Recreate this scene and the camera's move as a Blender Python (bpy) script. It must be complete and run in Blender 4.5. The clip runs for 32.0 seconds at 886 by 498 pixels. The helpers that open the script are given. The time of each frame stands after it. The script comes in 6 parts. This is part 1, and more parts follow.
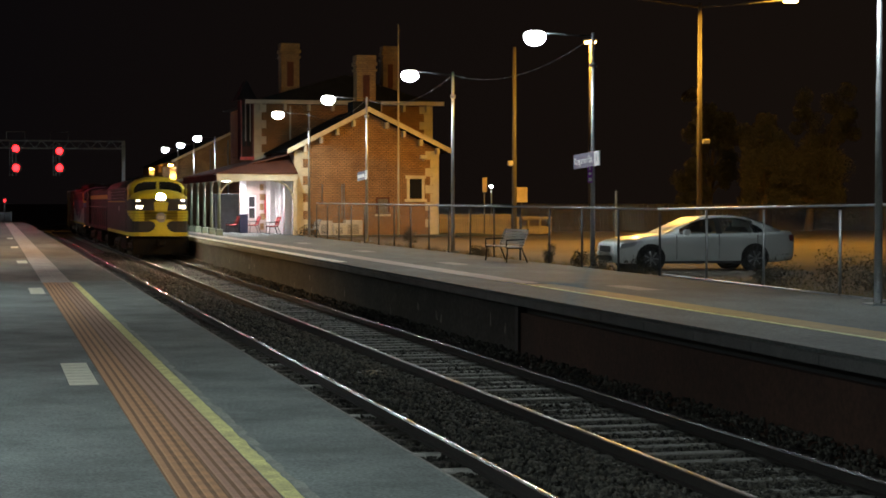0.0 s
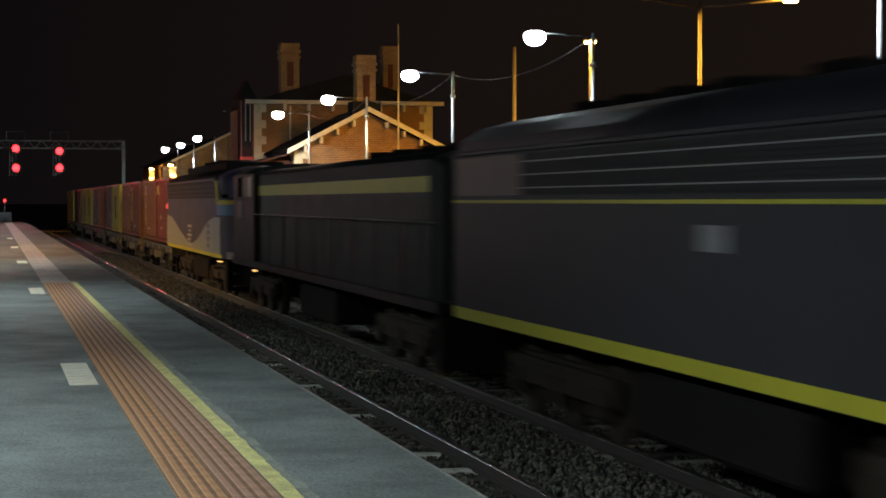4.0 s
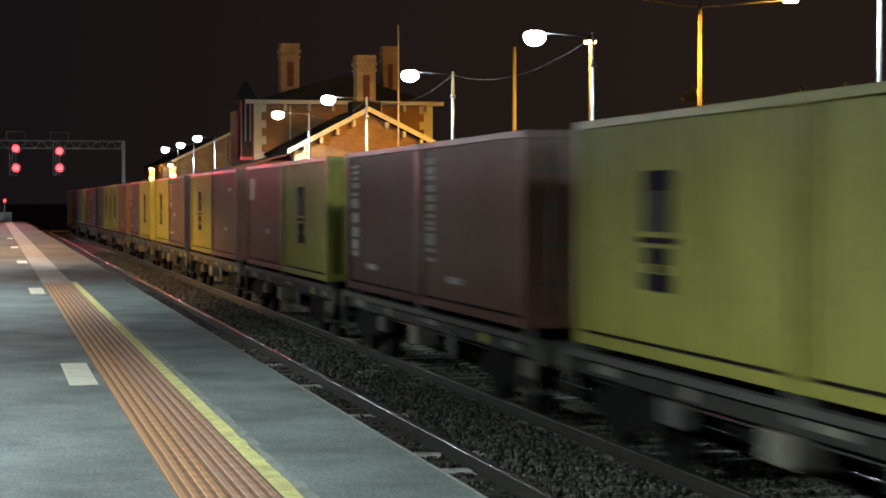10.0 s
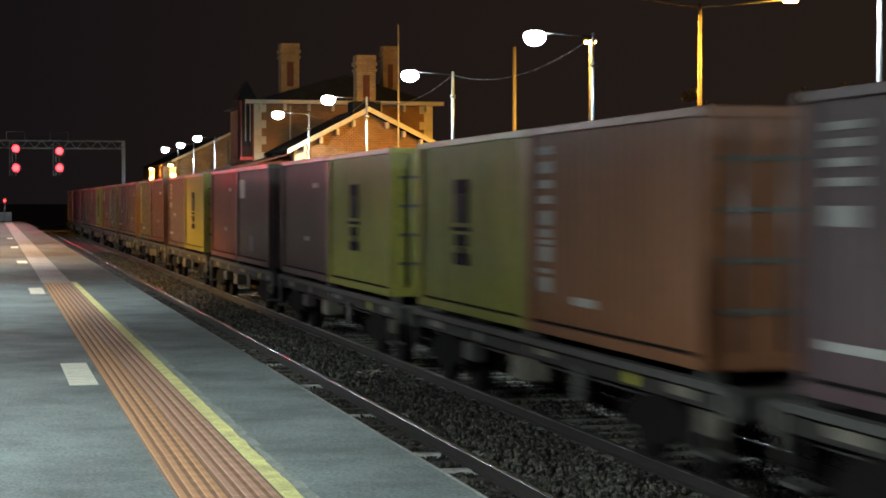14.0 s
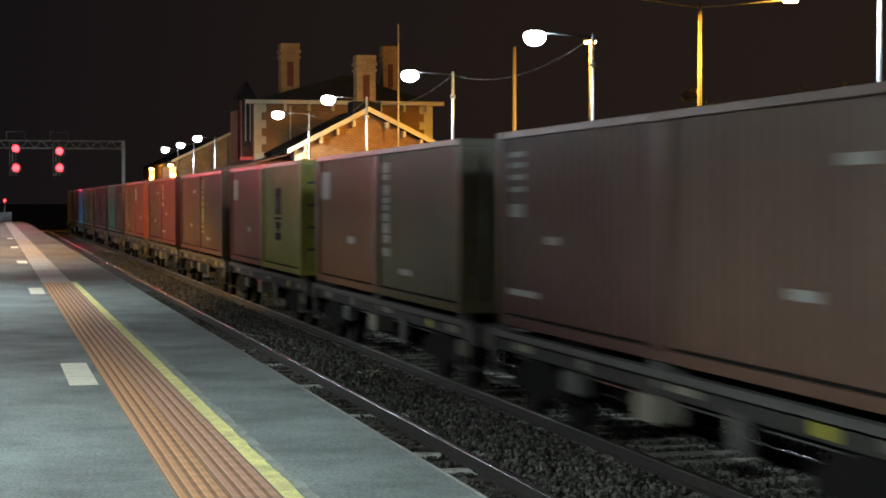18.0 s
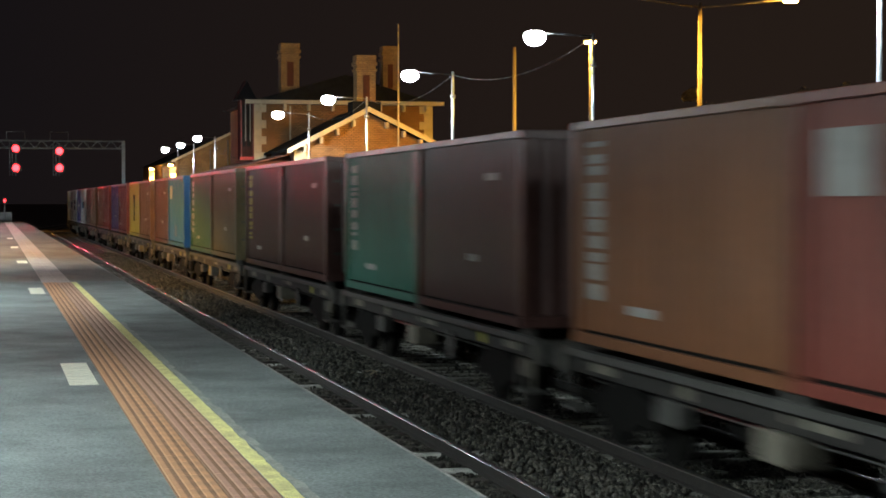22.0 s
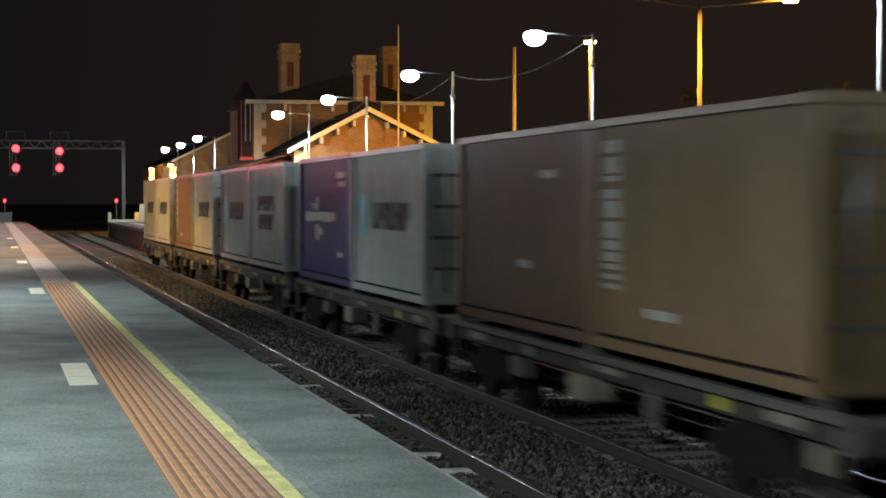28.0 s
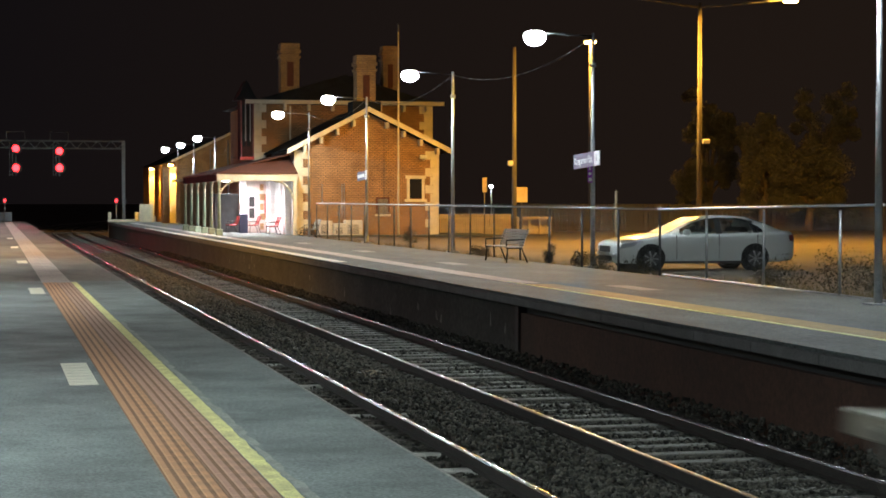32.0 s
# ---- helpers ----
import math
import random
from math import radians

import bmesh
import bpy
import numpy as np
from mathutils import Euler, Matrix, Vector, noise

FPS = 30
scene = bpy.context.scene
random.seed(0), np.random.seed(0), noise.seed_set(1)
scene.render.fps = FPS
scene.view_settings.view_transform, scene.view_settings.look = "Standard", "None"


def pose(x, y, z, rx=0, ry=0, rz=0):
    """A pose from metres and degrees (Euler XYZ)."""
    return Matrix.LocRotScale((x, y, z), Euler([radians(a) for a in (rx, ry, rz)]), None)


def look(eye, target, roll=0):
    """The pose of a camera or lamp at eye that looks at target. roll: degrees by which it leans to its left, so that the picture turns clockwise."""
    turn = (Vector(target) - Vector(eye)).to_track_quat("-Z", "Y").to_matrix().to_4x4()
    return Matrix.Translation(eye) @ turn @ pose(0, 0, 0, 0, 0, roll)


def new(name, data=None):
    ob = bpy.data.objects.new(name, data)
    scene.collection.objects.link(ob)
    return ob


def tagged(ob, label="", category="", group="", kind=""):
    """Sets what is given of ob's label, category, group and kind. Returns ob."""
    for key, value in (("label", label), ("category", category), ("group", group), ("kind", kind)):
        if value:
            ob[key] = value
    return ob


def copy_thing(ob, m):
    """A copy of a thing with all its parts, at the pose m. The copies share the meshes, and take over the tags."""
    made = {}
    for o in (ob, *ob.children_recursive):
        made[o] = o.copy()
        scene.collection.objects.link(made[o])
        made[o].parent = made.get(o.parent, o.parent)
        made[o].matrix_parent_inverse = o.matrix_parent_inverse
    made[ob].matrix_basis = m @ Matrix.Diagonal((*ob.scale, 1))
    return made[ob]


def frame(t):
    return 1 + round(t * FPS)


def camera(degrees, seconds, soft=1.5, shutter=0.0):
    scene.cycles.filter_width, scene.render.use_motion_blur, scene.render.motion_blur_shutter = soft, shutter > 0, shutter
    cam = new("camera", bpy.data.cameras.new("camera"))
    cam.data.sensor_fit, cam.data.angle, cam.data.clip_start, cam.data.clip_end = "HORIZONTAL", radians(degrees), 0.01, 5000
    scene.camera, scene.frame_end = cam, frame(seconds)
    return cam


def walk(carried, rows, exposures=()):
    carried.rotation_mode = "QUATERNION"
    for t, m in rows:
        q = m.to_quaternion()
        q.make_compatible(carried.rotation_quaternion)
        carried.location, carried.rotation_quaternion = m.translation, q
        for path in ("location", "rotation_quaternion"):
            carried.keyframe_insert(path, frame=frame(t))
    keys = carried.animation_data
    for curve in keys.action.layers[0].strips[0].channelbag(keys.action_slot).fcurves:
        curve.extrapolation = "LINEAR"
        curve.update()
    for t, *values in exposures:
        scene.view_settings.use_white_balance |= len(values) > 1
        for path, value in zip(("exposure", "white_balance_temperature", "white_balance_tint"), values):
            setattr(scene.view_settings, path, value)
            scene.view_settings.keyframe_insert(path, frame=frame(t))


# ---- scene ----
# The camera stands on the near platform, beside the line; y runs along the track, z = 0 is the rail top.
EYE = (0.0, 0.0, 2.82)
YAW, DOWN = 13.797, 1.478
cam = camera(27.10, 32.0, soft=1.75, shutter=1.0)
CAM_POSE = pose(*EYE, 90 - DOWN, 0, -YAW)
walk(cam, [(0.0, CAM_POSE), (32.0, CAM_POSE)],
     exposures=[(0.0, -0.85), (2.0, -1.1), (3.3, -1.0), (4.9, 0.42), (29.0, 0.42), (30.5, 0.35), (32.0, 0.05)])

# ---- night sky and lamps ----
world = bpy.data.worlds.new("night")
scene.world = world
world.use_nodes = True
wn = world.node_tree.nodes
wl = world.node_tree.links
sky_co, sky_dot, sky_range, sky_mix = wn.new("ShaderNodeTexCoord"), wn.new("ShaderNodeVectorMath"), wn.new("ShaderNodeMapRange"), wn.new("ShaderNodeMix")
sky_dot.operation = "DOT_PRODUCT"
sky_dot.inputs[1].default_value = (0.6, 0.8, 0.0)      # towards the sodium lamps, whose glare is put into the sky's colour
sky_range.inputs["From Min"].default_value, sky_range.inputs["From Max"].default_value = 0.8, 1.0
sky_mix.data_type = "RGBA"
sky_mix.inputs["A"].default_value, sky_mix.inputs["B"].default_value = (0.0056, 0.0044, 0.005, 1), (0.0135, 0.0086, 0.0062, 1)
wl.new(sky_co.outputs["Generated"], sky_dot.inputs[0])
wl.new(sky_dot.outputs["Value"], sky_range.inputs["Value"])
wl.new(sky_range.outputs[0], sky_mix.inputs["Factor"])
wl.new(sky_mix.outputs["Result"], wn["Background"].inputs["Color"])
wn["Background"].inputs["Strength"].default_value = 1.0

WHITE_LIGHT = (0.86, 1.0, 1.01)
SODIUM = (1.0, 0.48, 0.05)
PLATFORM_Z = 1.08
YARD_Z = 0.98


def lamp(name, place, target, power, color, cone=150, blend=0.6, size=0.12):
    d = bpy.data.lights.new(name, "SPOT" if cone < 180 else "POINT")
    d.energy, d.color, d.shadow_soft_size = power, color, size
    if cone < 180:
        d.spot_size, d.spot_blend = radians(cone), blend
    ob = new(name, d)
    ob.matrix_world = look(place, target)
    return ob


# mast lights of the far platform: (mast x, y, lamp x)
MASTS = [(14.5, 28.3, 13.6), (15.55, 46.6, 14.0), (15.5, 61.7, 14.05), (15.6, 77.2, 14.0), (15.5, 91.3, 14.0),
         (15.0, 127.0, 13.85), (15.2, 142.5, 14.25), (15.2, 155.0, 14.2)]
# two more of the same row, out of view beside the camera
SIDE_MASTS = [(14.5, 10.0, 13.6), (14.5, -8.0, 13.6)]
LAMP_Z = 7.25
for mx, my, lx in MASTS + SIDE_MASTS:
    lamp("mast_light", (lx, my, LAMP_Z - 0.5), (lx - 1.2, my, 1.0), 420 if my < 20 else 820 if my < 70 else 800, WHITE_LIGHT, 177, 0.08)
# mast lights of the near platform, out of view beside and behind the camera
NEAR_MASTS = [-8, 13, 34, 55, 72, 90, 108, 126, 144]
for my in NEAR_MASTS:
    if my < 20:
        lamp("mast_light", (-5.5, my, LAMP_Z - 0.5), (-4.7, my, 1.0), 3300, WHITE_LIGHT, 146, 0.5)
    else:
        lamp("mast_light", (-5.5, my, LAMP_Z - 0.5), (-5.3, my, 1.0), 3400, WHITE_LIGHT, 143, 0.5)
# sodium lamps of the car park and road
# the fourth is unseen, added to tint the crossing and far train orange
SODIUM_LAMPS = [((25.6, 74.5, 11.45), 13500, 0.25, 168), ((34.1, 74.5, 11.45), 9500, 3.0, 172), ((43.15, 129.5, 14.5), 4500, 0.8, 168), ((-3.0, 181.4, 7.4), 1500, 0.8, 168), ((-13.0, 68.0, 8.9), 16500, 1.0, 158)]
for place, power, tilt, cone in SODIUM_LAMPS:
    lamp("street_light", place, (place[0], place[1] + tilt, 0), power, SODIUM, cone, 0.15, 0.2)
# red signals on the gantry beyond the platforms
SIGNALS = [(2.09, 7.45), (2.09, 5.76), (5.81, 7.25), (5.81, 5.78)]
for sx, sz in SIGNALS:
    lamp("signal_light", (sx, 164.0, sz), (sx + 1.5, 60.0, 1.0), 3200, (1.0, 0.02, 0.035), 26, 0.8, 0.1)
# lights under the veranda
for vy in (97.0, 101.5, 106.0):
    lamp("veranda_light", (13.4, vy, 3.85), (13.6, vy, 1.0), 1000, (1.0, 0.9, 0.9), 165, 0.3, 0.7)
# orange wall lights of the goods shed
for sx, sy in ((14.15, 148.85), (14.0, 166.3)):
    lamp("shed_light", (sx, sy, 5.45), (sx + 0.05, sy + 0.75, 1.0), 2200, SODIUM, 110, 0.4, 0.1)

# ---- materials ----
def mat(name, color, rough=0.6, metal=0.0, vary=0.25, scale=3.0, fine=60.0, bump=0.15, stretch=(1, 1, 1), dark=None, spec=0.5, coat=0.0):
    """A surface with stains and grain: color wanders by vary at two scales, towards dark."""
    m = bpy.data.materials.new(name)
    m.use_nodes = True
    n, l = m.node_tree.nodes, m.node_tree.links
    b = n["Principled BSDF"]
    co = n.new("ShaderNodeTexCoord")
    mp = n.new("ShaderNodeMapping")
    mp.inputs["Scale"].default_value = stretch
    l.new(co.outputs["Object"], mp.inputs["Vector"])
    big, small = n.new("ShaderNodeTexNoise"), n.new("ShaderNodeTexNoise")
    for t, s, d in ((big, scale, 6), (small, fine, 4)):
        t.inputs["Scale"].default_value, t.inputs["Detail"].default_value, t.inputs["Roughness"].default_value = s, d, 0.62
        l.new(mp.outputs[0], t.inputs["Vector"])
    ramp = n.new("ShaderNodeMapRange")
    ramp.inputs["From Min"].default_value, ramp.inputs["From Max"].default_value = 0.32, 0.68
    l.new(big.outputs["Fac"], ramp.inputs["Value"])
    mix = n.new("ShaderNodeMix")
    mix.data_type = "RGBA"
    lo = dark if dark else tuple(c * (1 - vary) for c in color)
    hi = tuple(min(1, c * (1 + vary * 0.6)) for c in color)
    mix.inputs["A"].default_value, mix.inputs["B"].default_value = (*lo, 1), (*hi, 1)
    l.new(ramp.outputs[0], mix.inputs["Factor"])
    grain = n.new("ShaderNodeMix")
    grain.data_type, grain.blend_type = "RGBA", "MULTIPLY"
    grain.inputs["Factor"].default_value = min(1, vary * 2.2)
    gr = n.new("ShaderNodeMapRange")
    gr.inputs["From Min"].default_value, gr.inputs["From Max"].default_value, gr.inputs["To Min"].default_value, gr.inputs["To Max"].default_value = 0.3, 0.7, 0.45, 1.35
    l.new(small.outputs["Fac"], gr.inputs["Value"])
    l.new(mix.outputs["Result"], grain.inputs["A"])
    l.new(gr.outputs[0], grain.inputs["B"])
    l.new(grain.outputs["Result"], b.inputs["Base Color"])
    rr = n.new("ShaderNodeMapRange")
    rr.inputs["To Min"].default_value, rr.inputs["To Max"].default_value = max(0.02, rough - 0.12), min(1, rough + 0.12)
    l.new(big.outputs["Fac"], rr.inputs["Value"])
    l.new(rr.outputs[0], b.inputs["Roughness"])
    b.inputs["Metallic"].default_value = metal
    b.inputs["Specular IOR Level"].default_value = spec
    b.inputs["Coat Weight"].default_value = coat
    if bump:
        bp = n.new("ShaderNodeBump")
        bp.inputs["Strength"].default_value, bp.inputs["Distance"].default_value = bump, 0.02
        l.new(small.outputs["Fac"], bp.inputs["Height"])
        l.new(bp.outputs[0], b.inputs["Normal"])
    return m


def glow(name, color, strength):
    m = bpy.data.materials.new(name)
    m.use_nodes = True
    b = m.node_tree.nodes["Principled BSDF"]
    b.inputs["Base Color"].default_value = (*color, 1)
    b.inputs["Emission Color"].default_value = (*color, 1)
    b.inputs["Emission Strength"].default_value = strength
    return m


def glass(name, color, rough=0.05):
    m = bpy.data.materials.new(name)
    m.use_nodes = True
    b = m.node_tree.nodes["Principled BSDF"]
    b.inputs["Base Color"].default_value = (*color, 1)
    b.inputs["Roughness"].default_value = rough
    b.inputs["IOR"].default_value = 1.5
    b.inputs["Specular IOR Level"].default_value = 0.6
    return m


def brick_mat(name, c1, c2, mortar, width=0.23, height=0.076):
    m = mat(name, c1, 0.85, vary=0.2, bump=0)
    n, l = m.node_tree.nodes, m.node_tree.links
    b = n["Principled BSDF"]
    geo = n.new("ShaderNodeTexCoord")
    sep = n.new("ShaderNodeSeparateXYZ")
    l.new(geo.outputs["Object"], sep.inputs[0])
    add = n.new("ShaderNodeMath")
    l.new(sep.outputs["X"], add.inputs[0])
    l.new(sep.outputs["Y"], add.inputs[1])
    com = n.new("ShaderNodeCombineXYZ")
    l.new(add.outputs[0], com.inputs["X"])
    l.new(sep.outputs["Z"], com.inputs["Y"])
    br = n.new("ShaderNodeTexBrick")
    br.inputs["Scale"].default_value = 1.0
    br.inputs["Brick Width"].default_value, br.inputs["Row Height"].default_value, br.inputs["Mortar Size"].default_value = width, height, 0.014
    br.inputs["Color1"].default_value, br.inputs["Color2"].default_value, br.inputs["Mortar"].default_value = (*c1, 1), (*c2, 1), (*mortar, 1)
    l.new(com.outputs[0], br.inputs["Vector"])
    mul = n.new("ShaderNodeMix")
    mul.data_type, mul.blend_type = "RGBA", "MULTIPLY"
    mul.inputs["Factor"].default_value = 0.7
    no = n.new("ShaderNodeTexNoise")
    no.inputs["Scale"].default_value = 1.2
    no.inputs["Detail"].default_value = 8
    l.new(geo.outputs["Object"], no.inputs["Vector"])
    mr = n.new("ShaderNodeMapRange")
    mr.inputs["From Min"].default_value, mr.inputs["From Max"].default_value, mr.inputs["To Min"].default_value, mr.inputs["To Max"].default_value = 0.3, 0.7, 0.6, 1.2
    l.new(no.outputs["Fac"], mr.inputs["Value"])
    l.new(br.outputs["Color"], mul.inputs["A"])
    l.new(mr.outputs[0], mul.inputs["B"])
    l.new(mul.outputs["Result"], b.inputs["Base Color"])
    bp = n.new("ShaderNodeBump")
    bp.inputs["Strength"].default_value, bp.inputs["Distance"].default_value = 0.6, 0.01
    bp.invert = True
    l.new(br.outputs["Fac"], bp.inputs["Height"])
    l.new(bp.outputs[0], b.inputs["Normal"])
    return m


M_ASPHALT = mat("platform_asphalt", (0.215, 0.25, 0.243), 0.75, vary=0.46, scale=0.9, fine=40, bump=0.3)
M_ASPHALT_FAR = mat("far_platform_asphalt", (0.115, 0.132, 0.126), 0.8, vary=0.45, scale=0.9, fine=30, bump=0.25, stretch=(1, 0.4, 1))
M_TACTILE = mat("orange_tactile", (0.56, 0.3, 0.15), 0.7, vary=0.22, scale=2.0, fine=45, bump=0.2)
M_TACTILE_PINK = mat("pinkish_tactile", (0.5, 0.29, 0.2), 0.7, vary=0.22, scale=2.0, fine=45, bump=0.2)
# tile base between the ridges, in a darker tone than they have
M_GROOVE = mat("dark_tactile_groove", (0.28, 0.15, 0.085), 0.85, vary=0.3, scale=3, fine=45)
M_TACTILE_OLD = mat("faded_tactile", (0.5, 0.45, 0.41), 0.75, vary=0.25, scale=1.0, fine=40)
M_TACTILE_YELLOW = mat("yellow_tactile", (0.4, 0.27, 0.09), 0.7, vary=0.25, scale=2.0, fine=30)
M_YELLOW = mat("worn_yellow_paint", (0.88, 0.83, 0.35), 0.6, vary=0.3, scale=6, fine=50, dark=(0.58, 0.53, 0.22))
M_SCRAPE = mat("scraped_paint", (0.33, 0.34, 0.31), 0.75, vary=0.3, scale=8, fine=50)
M_WHITE_WORN = mat("worn_white_paint", (0.78, 0.78, 0.64), 0.6, vary=0.14, scale=7, fine=60)
M_CONCRETE = mat("concrete", (0.3, 0.29, 0.27), 0.85, vary=0.3, scale=1.2, fine=30)
M_COPING = mat("coping_concrete", (0.17, 0.17, 0.165), 0.8, vary=0.25, scale=1.5, fine=40)
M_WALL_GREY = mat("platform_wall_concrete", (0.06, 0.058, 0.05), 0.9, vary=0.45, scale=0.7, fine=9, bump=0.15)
M_WALL_RED = mat("platform_wall_red", (0.085, 0.042, 0.027), 0.85, vary=0.3, scale=0.5, fine=14, bump=0.08)
M_GROUND = mat("dark_earth", (0.11, 0.09, 0.07), 0.95, vary=0.4, scale=0.4, fine=12, bump=0.5)
M_YARD = mat("yard_asphalt", (0.16, 0.13, 0.1), 0.85, vary=0.3, scale=0.3, fine=15)
M_BALLAST = mat("ballast_bed", (0.05, 0.046, 0.04), 0.95, vary=0.5, scale=3, fine=22, bump=1.0)
M_STONE = mat("ballast_stone", (0.064, 0.06, 0.048), 0.9, vary=0.45, scale=5, fine=40)
# each stone its own shade
_n, _l = M_STONE.node_tree.nodes, M_STONE.node_tree.links
_b = _n["Principled BSDF"]
_src = _b.inputs["Base Color"].links[0].from_socket
_geo, _mr, _mx = _n.new("ShaderNodeNewGeometry"), _n.new("ShaderNodeMapRange"), _n.new("ShaderNodeMix")
_mr.interpolation_type = "SMOOTHERSTEP"
_mr.inputs["To Min"].default_value, _mr.inputs["To Max"].default_value = 0.3, 1.9
_mx.data_type, _mx.blend_type = "RGBA", "MULTIPLY"
_mx.inputs["Factor"].default_value = 1.0
_l.new(_geo.outputs["Random Per Island"], _mr.inputs["Value"])
_l.new(_src, _mx.inputs["A"])
_l.new(_mr.outputs[0], _mx.inputs["B"])
_l.new(_mx.outputs["Result"], _b.inputs["Base Color"])
M_RAIL = mat("worn_rail_head", (0.9, 0.93, 1.0), 0.25, 1.0, vary=0.03, scale=1.5, fine=8, bump=0, stretch=(1, 0.05, 1))
M_RAIL_DULL = mat("dull_rail_head", (0.2, 0.185, 0.17), 0.34, 1.0, vary=0.1, scale=1.5, fine=8, bump=0, stretch=(1, 0.05, 1))
M_RUST = mat("rusty_rail", (0.028, 0.024, 0.02), 0.8, vary=0.4, scale=6, fine=40)
M_SLEEPER = mat("grey_sleeper", (0.23, 0.22, 0.19), 0.85, vary=0.4, scale=4, fine=40, stretch=(0.3, 4, 4))
M_SLEEPER_DARK = mat("dark_sleeper", (0.065, 0.055, 0.045), 0.9, vary=0.4, scale=4, fine=40, stretch=(0.3, 4, 4))
M_SLEEPER_PALE = mat("pale_sleeper", (0.5, 0.49, 0.45), 0.8, vary=0.3, scale=4, fine=40)
M_CHIMNEY = brick_mat("buff_chimney_brick", (0.4, 0.27, 0.12), (0.31, 0.2, 0.09), (0.16, 0.11, 0.07), 0.25, 0.095)
M_BRICK = brick_mat("red_brick", (0.42, 0.23, 0.095), (0.34, 0.18, 0.072), (0.12, 0.075, 0.045), 0.25, 0.095)
M_CREAM = mat("cream_render", (0.66, 0.59, 0.42), 0.75, vary=0.15, scale=2, fine=30)
M_WHITEWALL = mat("white_wall_paint", (0.78, 0.74, 0.74), 0.6, vary=0.08, scale=2, fine=30)
M_SLATE = mat("dark_slate", (0.016, 0.017, 0.019), 0.9, spec=0.15, vary=0.35, scale=2, fine=25)
M_IRON_RED = mat("red_roof_iron", (0.105, 0.032, 0.017), 0.85, vary=0.25, scale=2, fine=25)
M_POST = mat("green_post_paint", (0.28, 0.34, 0.24), 0.5, vary=0.15, scale=4, fine=40)
M_GALV = mat("galvanised_steel", (0.42, 0.43, 0.44), 0.42, 0.75, vary=0.2, scale=6, fine=60, bump=0.03)
M_GREYPAINT = mat("grey_steel_paint", (0.26, 0.27, 0.28), 0.5, 0.2, vary=0.2, scale=5, fine=50, bump=0.03)
M_POLE_TAN = mat("street_pole", (0.15, 0.137, 0.117), 0.55, 0.2, vary=0.15, scale=4, fine=40, bump=0.03)
M_TIMBER = mat("bench_timber", (0.5, 0.48, 0.43), 0.65, vary=0.25, scale=4, fine=40, stretch=(6, 0.5, 6))
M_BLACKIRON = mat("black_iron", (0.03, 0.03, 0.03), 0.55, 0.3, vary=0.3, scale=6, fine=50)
M_PICKET = mat("picket_timber", (0.55, 0.45, 0.3), 0.75, vary=0.2, scale=3, fine=30)
M_RED = mat("red_paint", (0.55, 0.03, 0.025), 0.5, vary=0.2, scale=4, fine=40)
M_MAROON = mat("maroon_paint", (0.16, 0.03, 0.03), 0.45, vary=0.2, scale=4, fine=40)
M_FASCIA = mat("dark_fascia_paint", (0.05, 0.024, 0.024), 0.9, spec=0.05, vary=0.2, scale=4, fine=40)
M_DARKGREY = mat("dark_grey_paint", (0.07, 0.07, 0.075), 0.6, vary=0.3, scale=4, fine=40)
M_NAVY = mat("navy_paint", (0.02, 0.022, 0.06), 0.5, vary=0.2, scale=4, fine=40)
M_PINKWALL = mat("pinkish_wall_paint", (0.5, 0.4, 0.36), 0.7, vary=0.15, scale=2, fine=30)
M_OFFWHITE = mat("offwhite_metal", (0.6, 0.58, 0.53), 0.5, vary=0.15, scale=4, fine=40)
M_GLASS = glass("dark_glass", (0.012, 0.014, 0.016))
M_WINDOW = glass("house_window_glass", (0.02, 0.02, 0.022), 0.08)
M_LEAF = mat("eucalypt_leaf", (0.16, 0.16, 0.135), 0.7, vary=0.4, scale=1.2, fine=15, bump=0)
M_SHRUB = mat("dark_shrub_leaf", (0.06, 0.055, 0.03), 0.75, vary=0.4, scale=5, fine=30, bump=0)
M_BARK = mat("bark", (0.2, 0.16, 0.12), 0.9, vary=0.35, scale=3, fine=25)
M_LAMP = glow("cold_lamp_glass", (0.82, 0.95, 1.0), 160)
M_SODIUM = glow("sodium_lamp_glass", (1.0, 0.52, 0.1), 160)
M_REDLIGHT = glow("red_signal_lens", (1.0, 0.013, 0.017), 16)
M_HEADLIGHT = glow("headlight_lens", (1.0, 0.82, 0.55), 4000)
M_MARKER = glow("marker_light", (1.0, 0.8, 0.55), 14)
# faint warm glow put into one cab window on each side
M_CABGLOW = glow("cab_window_glow", (1.0, 0.72, 0.4), 0.07)
M_CABGLOW.node_tree.nodes["Principled BSDF"].inputs["Base Color"].default_value = (0.04, 0.035, 0.03, 1)
M_STEPLAMP = glow("step_lamp_lens", (1.0, 0.5, 0.16), 5)
M_REARRED = glow("red_rear_glow", (1.0, 0.12, 0.1), 0.8)
M_SAND = mat("spilt_sand", (0.3, 0.24, 0.15), 0.95, vary=0.4, scale=5, fine=40, bump=0.5)


# ---- building blocks ----
def part(name, bm, material, parent=None, label=""):
    """Links a bmesh (or mesh) as one mesh object, under parent if given."""
    if isinstance(bm, bmesh.types.BMesh):
        me = bpy.data.meshes.new(name)
        bm.normal_update()
        bm.to_mesh(me)
        bm.free()
        me.materials.append(material)
    else:
        me = bm
        if not me.materials:
            me.materials.append(material)
    ob = new(name, me)
    if parent:
        ob.parent = parent
    if label:
        ob["label"] = label
    return ob


